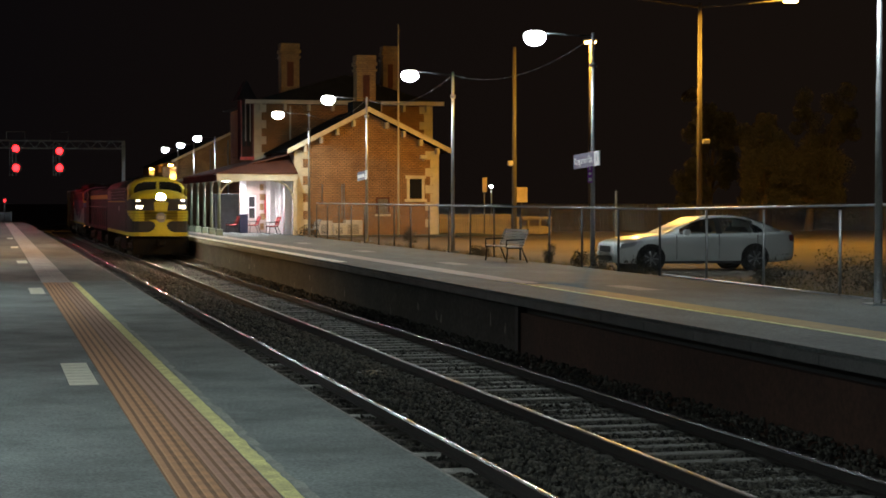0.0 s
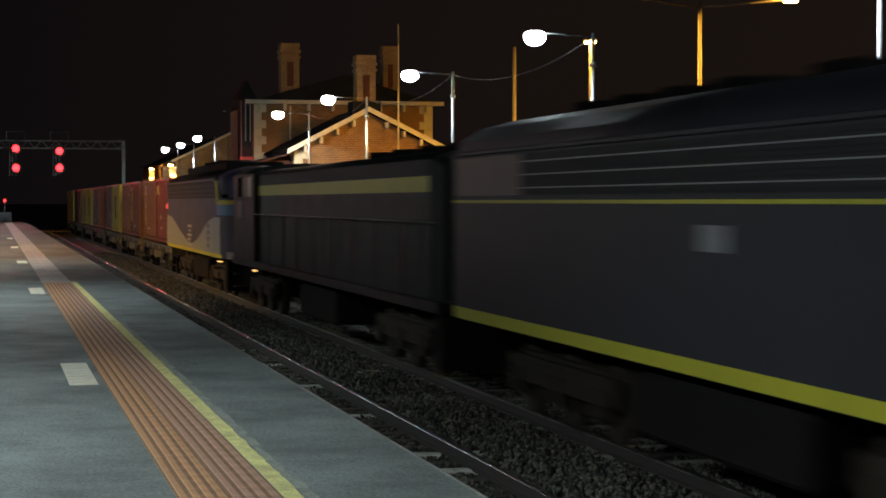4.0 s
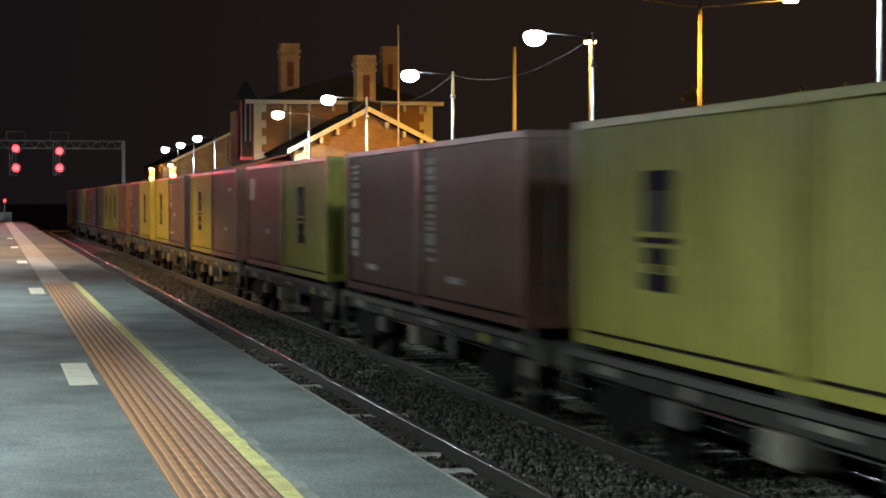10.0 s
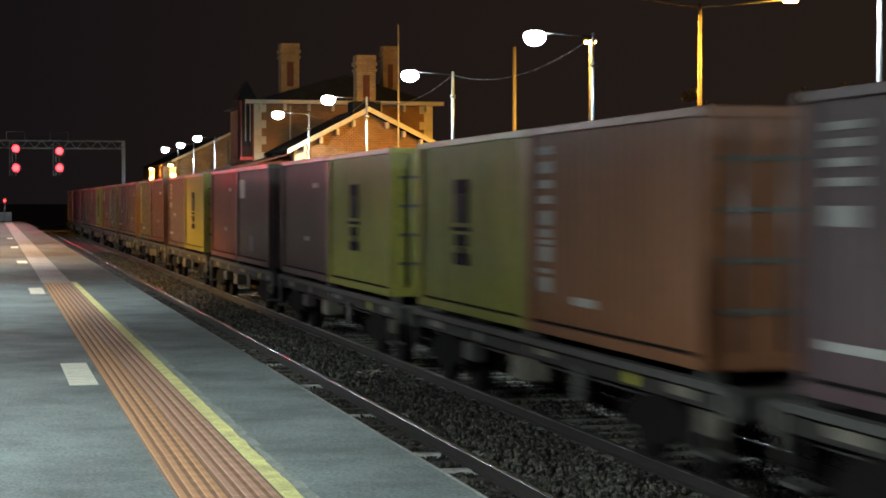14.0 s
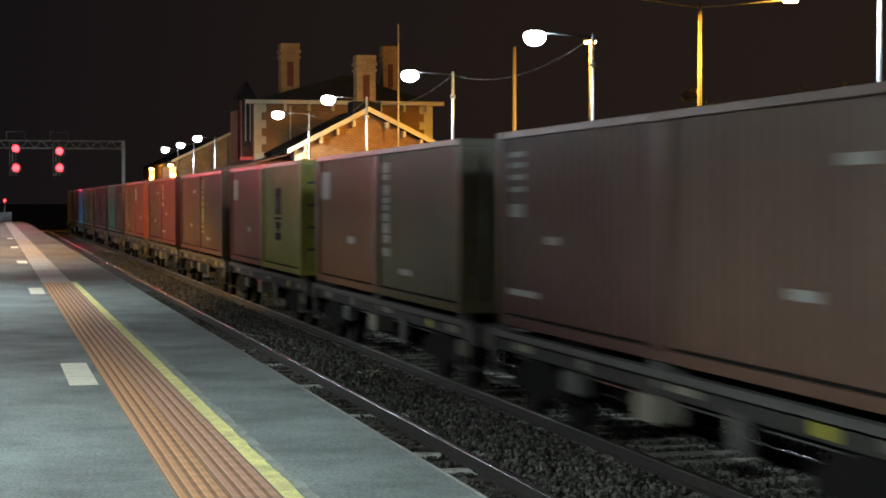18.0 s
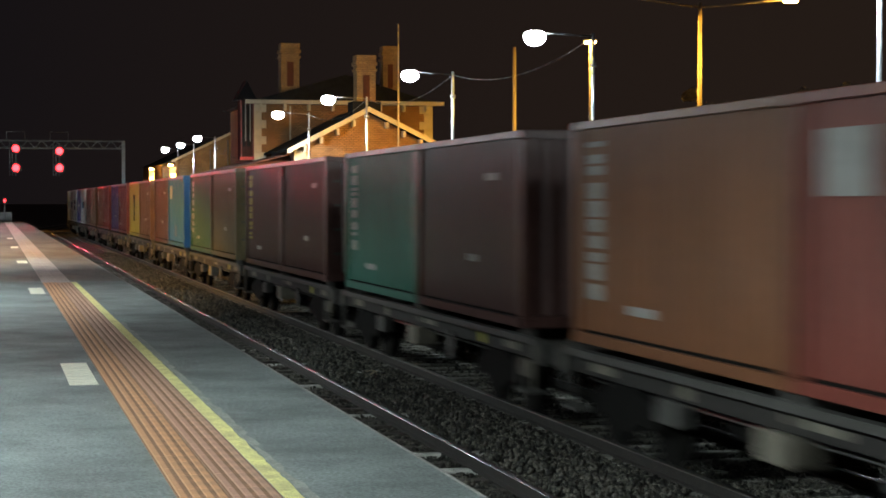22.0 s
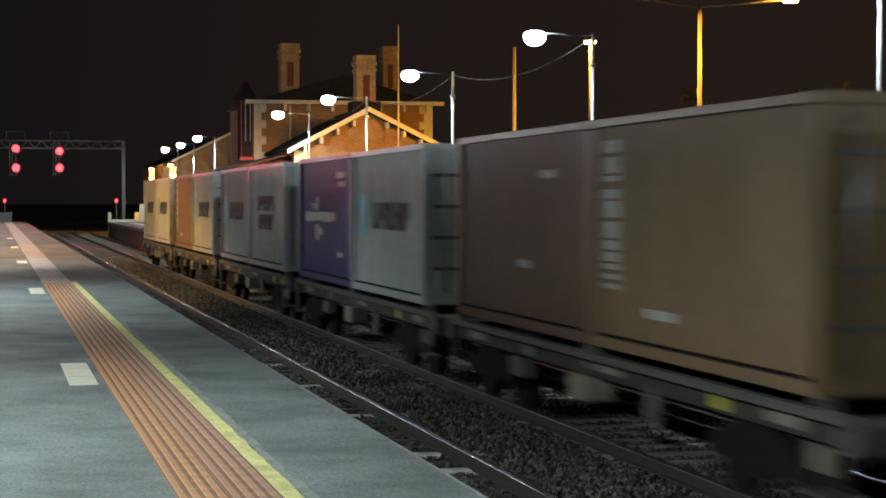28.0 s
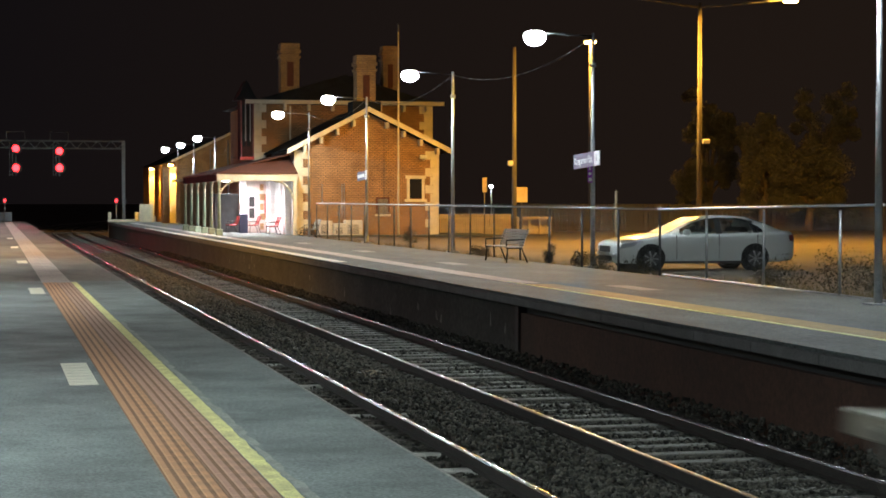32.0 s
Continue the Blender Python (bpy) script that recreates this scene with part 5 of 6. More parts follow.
for s in (-1, 1):
    part("front_window", side_pane(s, [(1.76, 0.965), (2.76, 0.985), (2.74, 1.39), (2.5, 1.375), (2.1, 1.26)]), M_CARGLASS, car)
    part("center_pillar", side_pane(s, [(2.74, 0.94), (2.9, 0.94), (2.88, 1.41), (2.72, 1.41)]), M_BLACKIRON, car)
    part("window_trim", side_pane(s, [(1.74, 0.935), (3.82, 0.935), (3.82, 0.975), (1.74, 0.96)]), M_CARPAINT, car)
    part("rear_window", side_pane(s, [(2.88, 0.985), (3.72, 1.0), (3.66, 1.34), (3.3, 1.4), (2.87, 1.4)]), M_CARGLASS, car)
    part("quarter_window", side_pane(s, [(3.78, 1.0), (4.12, 1.02), (3.9, 1.2), (3.68, 1.28)]), M_GLASS, car)
    m = part("mirror", soft_box(1.78, 1.95, *sorted((s * 0.93, s * 1.1)), 0.95, 1.1, 0.03, 2), M_CARPAINT, car)
    for x in (2.45, 3.55):
        part("door_handle", soft_box(x, x + 0.2, *sorted((s * 0.925, s * 0.955)), 0.83, 0.86, 0.008), M_CARPAINT, car)
    for x in (1.62, 2.78, 3.85):
        part("door_seam", boxes((x, x + 0.012, *sorted((s * 0.90, s * 0.938)), 0.32, 0.95)), M_BLACKIRON, car)
    part("sill_trim", boxes((1.3, 3.55, *sorted((s * 0.88, s * 0.937)), 0.2, 0.26)), M_DARKGREY, car)
    for x in (0.93, 3.78):
        part("wheel_arch", rod((x, s * 0.8, 0.34), (x, s * 0.942, 0.34), 0.385, seg=28), M_BLACKIRON, car)
        w = part("wheel", rod((x, s * 0.72, 0.325), (x, s * 0.948, 0.325), 0.325, seg=28), M_TYRE, car)
        part("rim", rod((x, s * 0.945, 0.325), (x, s * 0.955, 0.325), 0.215, seg=24), M_DARKGREY, w)
        for k in range(7):
            a = k * 2 * math.pi / 7
            part("spoke", rod((x, s * 0.957, 0.325), (x + 0.205 * math.cos(a), s * 0.957, 0.325 + 0.205 * math.sin(a)), 0.018, 0.024, 6), M_GALV, w)
    part("headlamp", prism([(0.06, 0.58), (0.6, 0.69), (0.72, 0.8), (0.16, 0.72)], "y", *sorted((s * 0.62, s * 0.885))), M_LIGHTGLASS, car)
    part("tail_lamp", soft_box(4.68, 4.9, *sorted((s * 0.6, s * 0.845)), 0.76, 0.95, 0.02), M_MAROON, car)
part("windscreen", prism([(1.42, 1.0), (2.36, 1.408), (2.36, 1.42), (1.42, 1.012)], "y", -0.66, 0.66), M_PALEGLASS, car, "pale windscreen catching orange light")
part("rear_screen", prism([(3.62, 1.425), (4.4, 1.17), (4.4, 1.182), (3.62, 1.44)], "y", -0.6, 0.6), M_GLASS, car)
part("grille", boxes((-0.012, 0.1, -0.42, 0.42, 0.5, 0.66)), M_BLACKIRON, car)
part("lower_grille", boxes((-0.02, 0.12, -0.55, 0.55, 0.28, 0.4)), M_BLACKIRON, car)
part("bumper", soft_box(-0.03, 0.3, -0.72, 0.72, 0.4, 0.49, 0.03, 2), M_CARPAINT, car)
part("plate", boxes((-0.042, -0.03, -0.2, 0.2, 0.405, 0.485)), M_OFFWHITE, car)
car.scale = (1.035, 1.0, 1.0)

# ---- the train ----
SPEEDS = [20.406, 20.358, 20.104, 19.503, 19.218, 18.827, 18.338, 17.992, 17.798]   # metres a second, every four seconds


def travelled(t):
    d, k = 0.0, 0
    while t > 4 and k < 8:
        d += 2 * (SPEEDS[k] + SPEEDS[k + 1])
        t -= 4
        k += 1
    if k == 8:
        return d + SPEEDS[8] * t
    return d + SPEEDS[k] * t + (SPEEDS[k + 1] - SPEEDS[k]) * t * t / 8


MOVING = []      # thing, its distance along the train


def on_train(ob, u):
    MOVING.append((ob, u))
    return ob


def paint(name, color, rough=0.32, vary=0.22):
    return mat("container_" + name, color, rough, 0.0, vary, scale=1.3, fine=22, bump=0.05, stretch=(1, 1, 0.35))


PAINT = {
    "yellow": paint("yellow", (0.37, 0.355, 0.075)), "brown": paint("brown", (0.15, 0.085, 0.06)), "dark": paint("dark_brown", (0.112, 0.055, 0.047)),
    "maroon": paint("maroon", (0.17, 0.045, 0.05)), "purple": paint("purple_brown", (0.13, 0.085, 0.09)), "orange": paint("orange_brown", (0.27, 0.115, 0.055)),
    "red": paint("red", (0.28, 0.075, 0.055)), "tan": paint("tan", (0.21, 0.14, 0.075)), "olive": paint("olive", (0.14, 0.115, 0.06)),
    "green": paint("green", (0.075, 0.25, 0.185)), "dkgreen": paint("dark_green", (0.055, 0.16, 0.11)), "blue": paint("blue", (0.06, 0.2, 0.42)),
    "rust": paint("rust", (0.2, 0.1, 0.072)), "violet": paint("violet", (0.07, 0.06, 0.2)), "white": paint("white", (0.5, 0.54, 0.53)), "grey": paint("grey", (0.33, 0.36, 0.36)),
}
NAMES = {"yellow": "yellow", "brown": "brown", "dark": "dark brown", "maroon": "maroon", "purple": "purple-brown", "orange": "orange-brown", "red": "red", "tan": "tan", "olive": "olive-brown",
         "green": "teal green", "dkgreen": "dark green", "blue": "blue", "rust": "rusty brown", "violet": "violet-blue", "white": "off-white", "grey": "pale grey"}
M_INK = mat("dark_lettering", (0.012, 0.01, 0.025), 0.7, vary=0.2, spec=0.1)
M_LETTER = mat("faded_dark_lettering", (0.035, 0.045, 0.06), 0.6, vary=0.25, spec=0.2)
M_HINGE = mat("hinge_steel", (0.12, 0.12, 0.1), 0.7, vary=0.3, scale=5)
M_INKGREY = mat("grey_lettering", (0.1, 0.1, 0.08), 0.7, vary=0.2, spec=0.1)
M_BARWHITE = mat("white_lettering", (0.5, 0.5, 0.47), 0.5, vary=0.25, scale=5)
M_BARYELLOW = mat("yellow_lettering", (0.55, 0.5, 0.05), 0.5, vary=0.25, scale=5)
M_CYAN = mat("pale_blue_emblem", (0.2, 0.5, 0.65), 0.5, vary=0.2)
M_CHASSIS = mat("wagon_chassis", (0.035, 0.032, 0.028), 0.7, 0.1, vary=0.35, scale=3, fine=30)
M_SILL = mat("wagon_sill", (0.1, 0.098, 0.088), 0.65, 0.1, vary=0.35, scale=3, fine=30)
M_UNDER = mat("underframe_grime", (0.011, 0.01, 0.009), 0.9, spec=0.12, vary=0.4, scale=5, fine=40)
M_CREAMBOX = mat("cream_box", (0.24, 0.22, 0.17), 0.6, vary=0.3, scale=4, fine=40)

CW, CL, CH = 2.438, 6.058, 2.591


def mesh_of(bm, name, material=None):
    me = bpy.data.meshes.new(name)
    bm.normal_update()
    bm.to_mesh(me)
    bm.free()
    if material:
        me.materials.append(material)
    return me


def corrugated(length, z0, z1, pitch=0.28, depth=0.036):
    """A trapezoidal sheet along y, its outer face at x = 0 facing -x."""
    pts, y = [], 0.0
    n = int(length / pitch)
    step = length / n
    for k in range(n):
        y = k * step
        pts += [(0, y), (0, y + step * 0.26), (depth, y + step * 0.5), (depth, y + step * 0.76)]
    pts.append((0, length))
    bm = bmesh.new()
    rows = [[bm.verts.new((x, y, z)) for x, y in pts] for z in (z0, z1)]
    for i in range(len(pts) - 1):
        bm.faces.new((rows[0][i + 1], rows[0][i], rows[1][i], rows[1][i + 1]))
    return bm


# shared meshes of a 20 ft container; origin at its base centre, the front end at -y
H, L2 = CW / 2, CL / 2
SIDE = mesh_of(corrugated(CL - 0.24, 0.165, CH - 0.1), "side_panel")
ENDP = mesh_of(corrugated(CW - 0.24, 0.165, CH - 0.1, 0.25, 0.04), "end_panel")
POST = mesh_of(soft_box(-0.08, 0.08, -0.08, 0.08, 0.118, CH - 0.118, 0.008), "corner_post")
CAST = mesh_of(soft_box(-0.089, 0.089, -0.089, 0.089, 0, 0.118, 0.012), "corner_casting")
RAILT = mesh_of(soft_box(-0.03, 0.03, -L2 + 0.09, L2 - 0.09, CH - 0.1, CH - 0.005, 0.008), "top_rail")
RAILB = mesh_of(soft_box(-0.03, 0.03, -L2 + 0.09, L2 - 0.09, 0.005, 0.13, 0.008), "bottom_rail")
HEADER = mesh_of(soft_box(-H + 0.09, H - 0.09, -0.04, 0.04, CH - 0.12, CH - 0.005, 0.008), "header")
SILLB = mesh_of(soft_box(-H + 0.09, H - 0.09, -0.04, 0.04, 0.005, 0.16, 0.008), "sill")
ROOF = mesh_of(boxes((-H + 0.03, H - 0.03, -L2 + 0.03, L2 - 0.03, CH - 0.06, CH - 0.02)), "roof")
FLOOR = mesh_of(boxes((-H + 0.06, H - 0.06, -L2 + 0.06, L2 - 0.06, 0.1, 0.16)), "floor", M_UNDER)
DOOR = mesh_of(boxes((0.006, H - 0.1, -0.02, 0.02, 0.16, CH - 0.12)), "door")
LOCK = mesh_of(rod((0, -0.05, 0.2), (0, -0.05, CH - 0.15), 0.018, seg=6), "lock_rod", M_GALV)
HINGE = mesh_of(boxes((0.01, H - 0.06, -0.034, -0.018, 0, 0.055)), "hinge_bar", M_HINGE)


def linked(name, me, parent, m, material=None):
    o = new(name, me)
    o.parent = parent
    o.matrix_local = m
    if material:
        if not me.materials:
            me.materials.append(material)
        o.material_slots[0].link = "OBJECT"
        o.material_slots[0].material = material
    return o


def container(color, marks, doors_front, u):
    """A 20 ft container in its paint; marks are the plain blocks that stand for its lettering."""
    P_ = PAINT[color]
    words = {"logo": "with dark block lettering", "col": "with a white column of marks", "ycol": "with a yellow column of marks", "square": "with a white panel", "letters": "with dark lettering and a blue emblem", "motif": "with a scattered white emblem",
             "lines": "with two rows of dark lettering", "stripe": "with white marks", "label": "with a pale label", "plain": "with plain sides", "ylogo": "with a yellow plate"}
    c = thing("shipping_container", label=NAMES[color] + " corrugated shipping container " + words[marks], category="container", group="containers of the train")
    I = Matrix.Identity(4)
    for s in (-1, 1):
        linked("side_panel", SIDE, c, pose(-H + 0.035, -L2 + 0.12, 0) if s < 0 else pose(H - 0.035, L2 - 0.12, 0, 0, 0, 180), P_)
        linked("top_rail", RAILT, c, pose(s * (H - 0.03), 0, 0), P_)
        linked("bottom_rail", RAILB, c, pose(s * (H - 0.03), 0, 0), P_)
        linked("header", HEADER, c, pose(0, s * (L2 - 0.045), 0), P_)
        linked("sill", SILLB, c, pose(0, s * (L2 - 0.045), 0), P_)
        for q in (-1, 1):
            linked("corner_post", POST, c, pose(s * (H - 0.08), q * (L2 - 0.08), 0), P_)
            linked("corner_casting", CAST, c, pose(s * (H - 0.087), q * (L2 - 0.087), 0), P_)
            linked("corner_casting", CAST, c, pose(s * (H - 0.087), q * (L2 - 0.087), CH - 0.118), P_)
    linked("roof", ROOF, c, I, P_)
    linked("floor", FLOOR, c, I)
    if doors_front:
        for q in (0, 180):
            d = linked("door", DOOR, c, pose(0, -L2 + 0.045, 0) @ Matrix.Diagonal((1 if q else -1, 1, 1, 1)), P_)
            for lx in (0.35, 0.85):
                linked("lock_rod", LOCK, d, pose(lx, 0, 0))
            for z in (0.55, 1.05, 1.55, 2.05):
                linked("hinge_bar", HINGE, d, pose(0, 0, z))
    else:
        linked("end_panel", ENDP, c, pose(-H + 0.12, -L2 + 0.035, 0) @ Matrix.Rotation(radians(90), 4, "Z") @ Matrix.Diagonal((1, -1, 1, 1)), P_)
    x = -H + 0.026
    y0 = L2     # rear end; the marks count from it towards the front

    def plate(ya, yb, za, zb, m, name="marking"):
        part(name, boxes((x - 0.004, x + 0.006, y0 - yb, y0 - ya, za, zb)), m, c)

    if marks == "logo":
        plate(2.24, 3.08, 1.76, 1.98, M_INK, "block_letter")
        for ya, yb in ((2.26, 2.46), (2.86, 3.06)):
            plate(ya, yb, 1.34, 1.758, M_INK, "block_letter")
        plate(2.48, 2.84, 1.34, 1.755, M_INKGREY, "block_letter")
        plate(2.12, 3.2, 1.22, 1.28, M_INK, "block_letter")
        for ya, yb, za, zb in ((2.3, 2.62, 1.0, 1.17), (2.7, 3.02, 1.0, 1.17), (2.24, 2.62, 0.72, 0.9), (2.7, 3.08, 0.72, 0.9), (2.5, 2.82, 0.91, 0.99)):
            plate(ya, yb, za, zb, M_INK, "block_letter")
    elif marks in ("col", "ycol"):
        m = M_BARWHITE if marks == "col" else M_BARYELLOW
        r = random.Random(int(u) + 5)
        z = 2.34
        while z > 0.7:
            h = r.choice((0.06, 0.1, 0.14, 0.18))
            plate(0.5 + 0.04 * r.random(), 0.96 + 0.06 * r.random(), z - h, z, m, "text_block")
            z -= h + r.choice((0.03, 0.05, 0.09))
        plate(1.9, 2.7, 0.42, 0.52, M_BARWHITE)
    elif marks == "square":
        plate(0.5, 1.42, 1.7, 2.26, M_BARWHITE, "panel")
        plate(3.4, 4.0, 0.85, 0.98, M_BARWHITE)
    elif marks == "letters":
        for k in range(6):
            ya = 1.95 + k * 0.49
            plate(ya, ya + 0.13, 1.16, 1.64, M_LETTER, "block_letter")
            plate(ya + 0.13, ya + 0.3, 1.16 + (k % 3) * 0.17, 1.28 + (k % 3) * 0.17, M_LETTER, "block_letter")
            plate(ya + 0.3, ya + 0.41, 1.16 + (k % 2) * 0.2, 1.64, M_LETTER, "block_letter")
        plate(0.65, 1.4, 1.02, 1.78, M_CYAN, "emblem")
    elif marks == "lines":
        for row, (n_, z0) in enumerate(((7, 1.42), (6, 0.95))):
            for k in range(n_):
                ya = 1.5 + k * 0.42 + row * 0.2
                plate(ya, ya + 0.11, z0, z0 + 0.38, M_LETTER, "block_letter")
                plate(ya + 0.11, ya + 0.24, z0 + (k % 3) * 0.13, z0 + 0.1 + (k % 3) * 0.13, M_LETTER, "block_letter")
                plate(ya + 0.24, ya + 0.34, z0 + (k % 2) * 0.16, z0 + 0.38, M_LETTER, "block_letter")
    elif marks == "motif":
        r = random.Random(int(u))
        ya = 0.7
        while ya < 4.2:
            w = 0.2 + 0.3 * r.random()
            plate(ya, ya + w, 1.22 + 0.05 * r.random(), 1.44, M_BARWHITE, "emblem_piece")
            ya += w + 0.1
        for ya, yb, za, zb in ((2.1, 2.32, 1.46, 1.75), (2.05, 2.4, 0.85, 1.18), (1.7, 2.0, 1.5, 1.62), (2.5, 2.85, 0.95, 1.1), (4.55, 5.3, 2.12, 2.24), (4.7, 5.3, 1.95, 2.05), (4.6, 5.1, 0.55, 0.64)):
            plate(ya, yb, za, zb, M_BARWHITE, "emblem_piece")
    elif marks == "stripe":
        for z in (1.82, 1.98, 2.14, 2.28):
            plate(0.5, 1.1, z - 0.04, z + 0.03, M_BARWHITE, "text_bar")
        plate(0.5, 1.05, 1.45, 1.62, M_BARWHITE, "panel")
        plate(0.4, 1.75, 0.42, 0.5, M_BARWHITE, "long_bar")
        plate(2.1, 2.6, 1.12, 1.22, M_BARWHITE)
    elif marks == "label":
        plate(0.5, 1.5, 1.75, 2.25, M_BARWHITE, "panel")
        plate(2.4, 3.2, 0.35, 0.75, PAINT["violet"], "patch")
    elif marks == "ylogo":
        plate(0.35, 1.35, 1.95, 2.3, M_BARYELLOW, "panel")
        plate(2.0, 2.45, 0.95, 1.1, M_BARWHITE)
        plate(2.1, 2.5, 0.5, 0.64, M_BARWHITE)
    else:
        plate(4.2, 4.75, 1.95, 2.05, M_BARWHITE)
        plate(3.2, 3.7, 0.8, 0.9, M_BARWHITE)
    return on_train(c, u)


# wagons: colours and marks of the rear and the front container, from the locomotives to the train's end
CARGO = [
    ("rust col", "maroon ylogo"), ("rust plain", "dark ycol"), ("purple plain", "yellow logo"), ("purple stripe", "orange col"), ("yellow logo", "yellow logo"),
    ("dark col", "rust col"), ("red square", "yellow logo"), ("yellow logo", "rust plain"), ("yellow logo", "purple stripe"), ("purple stripe", "yellow logo"),
    ("yellow logo", "orange col"), ("purple plain", "yellow logo"), ("red plain", "purple label"), ("purple stripe", "yellow logo"), ("olive ycol", "dark plain"),
    ("dark stripe", "brown plain"), ("orange square", "olive col"), ("red square", "yellow logo"), ("dark plain", "brown ycol"), ("dark plain", "maroon stripe"),
    ("orange col", "red square"), ("green col", "dark plain"), ("dark ycol", "dark plain"), ("dkgreen col", "olive plain"), ("dark plain", "blue label"),
    ("yellow logo", "brown plain"), ("violet plain", "maroon stripe"), ("orange square", "red stripe"), ("brown plain", "tan col"), ("violet motif", "white letters"),
    ("grey letters", "white lines"), ("tan col", "white letters"), ("grey letters", "white letters"),
]
PITCH, FIRST = 14.396, 9.243 + 14.396 * 10
DECK_Z = 1.165

# one wagon, built once and copied
def bogie(parent, y):
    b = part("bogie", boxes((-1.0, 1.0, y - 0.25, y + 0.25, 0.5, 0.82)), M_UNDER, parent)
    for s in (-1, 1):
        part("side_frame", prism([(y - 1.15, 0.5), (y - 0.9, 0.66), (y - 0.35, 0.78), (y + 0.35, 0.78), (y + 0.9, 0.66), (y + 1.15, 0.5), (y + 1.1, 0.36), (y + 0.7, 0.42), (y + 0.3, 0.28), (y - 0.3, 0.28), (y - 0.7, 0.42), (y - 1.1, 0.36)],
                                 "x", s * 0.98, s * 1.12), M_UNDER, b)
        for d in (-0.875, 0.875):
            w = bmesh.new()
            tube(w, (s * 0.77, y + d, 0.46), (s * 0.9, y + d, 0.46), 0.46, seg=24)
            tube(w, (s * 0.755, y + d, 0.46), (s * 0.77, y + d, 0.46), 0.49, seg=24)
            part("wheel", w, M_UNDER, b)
    return b


def build_wagon():
    w = thing("flat_wagon", label="grey skeletal container wagon with dirty bogies on the far line", category="wagon", group="wagons of the train")
    for s in (-1, 1):
        part("side_sill", soft_box(s * 1.02 - 0.09, s * 1.02 + 0.09, -6.6, 6.6, 0.78, 0.99, 0.015), M_CHASSIS, w)
        part("sill_flange", boxes((s * 1.15 - 0.06, s * 1.15 + 0.06, -6.6, 6.6, 0.99, 1.075)), M_SILL, w, "pale grey worn flange")
    part("center_sill", boxes((-0.3, 0.3, -6.75, 6.75, 0.72, 1.03)), M_CHASSIS, w)
    for y in (-6.5, -3.2, 0, 3.2, 6.5):
        part("crossbar", boxes((-1.12, 1.12, y - 0.15, y + 0.15, 0.8, 1.03)), M_CHASSIS, w)
    for y in (-6.1, -0.12, 0.12, 6.1):
        for s in (-1, 1):
            part("twistlock", soft_box(s * 1.12 - 0.08, s * 1.12 + 0.08, y - 0.08, y + 0.08, 1.03, 1.165, 0.01), M_SILL, w)
    for s in (-1, 1):
        part("headstock", soft_box(-1.2, 1.2, s * 6.72 - 0.1, s * 6.72 + 0.1, 0.75, 1.04, 0.02), M_SILL, w)
        cp = part("coupler", soft_box(-0.13, 0.13, s * 7.0 - 0.28, s * 7.0 + 0.2, 0.72, 0.98, 0.03), M_UNDER, w)
        part("step", boxes((-1.25, -1.0, s * 6.2 - 0.2, s * 6.2 + 0.2, 0.35, 0.39), (-1.25, -1.22, s * 6.2 - 0.2, s * 6.2 - 0.17, 0.39, 0.8), (-1.25, -1.22, s * 6.2 + 0.17, s * 6.2 + 0.2, 0.39, 0.8)), M_SILL, w)
        bogie(w, s * 4.6)
    part("brake_box", soft_box(-1.2, -0.85, 0.1, 0.75, 0.48, 0.78, 0.02), M_CREAMBOX, w, "cream equipment box")
    for s in (-1, 1):
        for ya, yb, za, zb, m in ((-5.6, -4.9, 0.84, 0.95, M_CREAMBOX), (-3.9, -3.6, 0.82, 0.96, M_BARYELLOW), (-0.9, 0.3, 0.86, 0.94, M_CREAMBOX), (2.6, 2.9, 0.82, 0.96, M_CREAMBOX), (4.9, 5.7, 0.84, 0.95, M_CREAMBOX)):
            part("stencil", boxes((*sorted((s * 1.108, s * 1.114)), ya, yb, za, zb)), m, w)
        part("brake_pipe", rod((s * 0.92, -6.3, 0.7), (s * 0.92, 6.3, 0.7), 0.025, seg=6), M_SILL, w)
        for y in (-6.55, 6.55):
            part("grab_rail", rod((s * 1.19, y, 0.42), (s * 1.19, y, 1.02), 0.015, seg=6), M_CREAMBOX, w)
    part("ladder_plate", soft_box(-1.2, -1.12, -6.4, -5.9, 0.55, 0.77, 0.01), M_CREAMBOX, w)
    part("handbrake_box", soft_box(-1.15, -0.95, 2.9, 3.5, 0.5, 0.76, 0.02), M_SILL, w)
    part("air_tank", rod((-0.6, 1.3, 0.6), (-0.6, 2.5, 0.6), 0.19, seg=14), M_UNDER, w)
    part("brake_wheel", rod((-1.16, -2.0, 0.65), (-1.12, -2.0, 0.65), 0.22, seg=16), M_SILL, w)
    return w


WAGON = build_wagon()
for k, (rear, front) in enumerate(CARGO):
    u = FIRST + PITCH * k + 6.15
    w = WAGON if k == 0 else copy_thing(WAGON, Matrix.Identity(4))
    on_train(w, u)
    for what, off in ((rear, 3.075), (front, -3.075)):
        color, marks = what.split()
        container(color, marks, (k * 7 + (1 if off > 0 else 0)) % 3 != 0 and k < len(CARGO) - 1, u + off)
# the last wagon carries a pale beam past its load
end = part("end_beam", soft_box(-1.02, 1.02, 6.85, 7.7, 0.88, 1.09, 0.02), M_CREAMBOX, w, "pale end beam")
part("tail_lamp", soft_box(-0.1, 0.1, 7.7, 7.8, 0.92, 1.06, 0.02), M_DARKGREY, end)

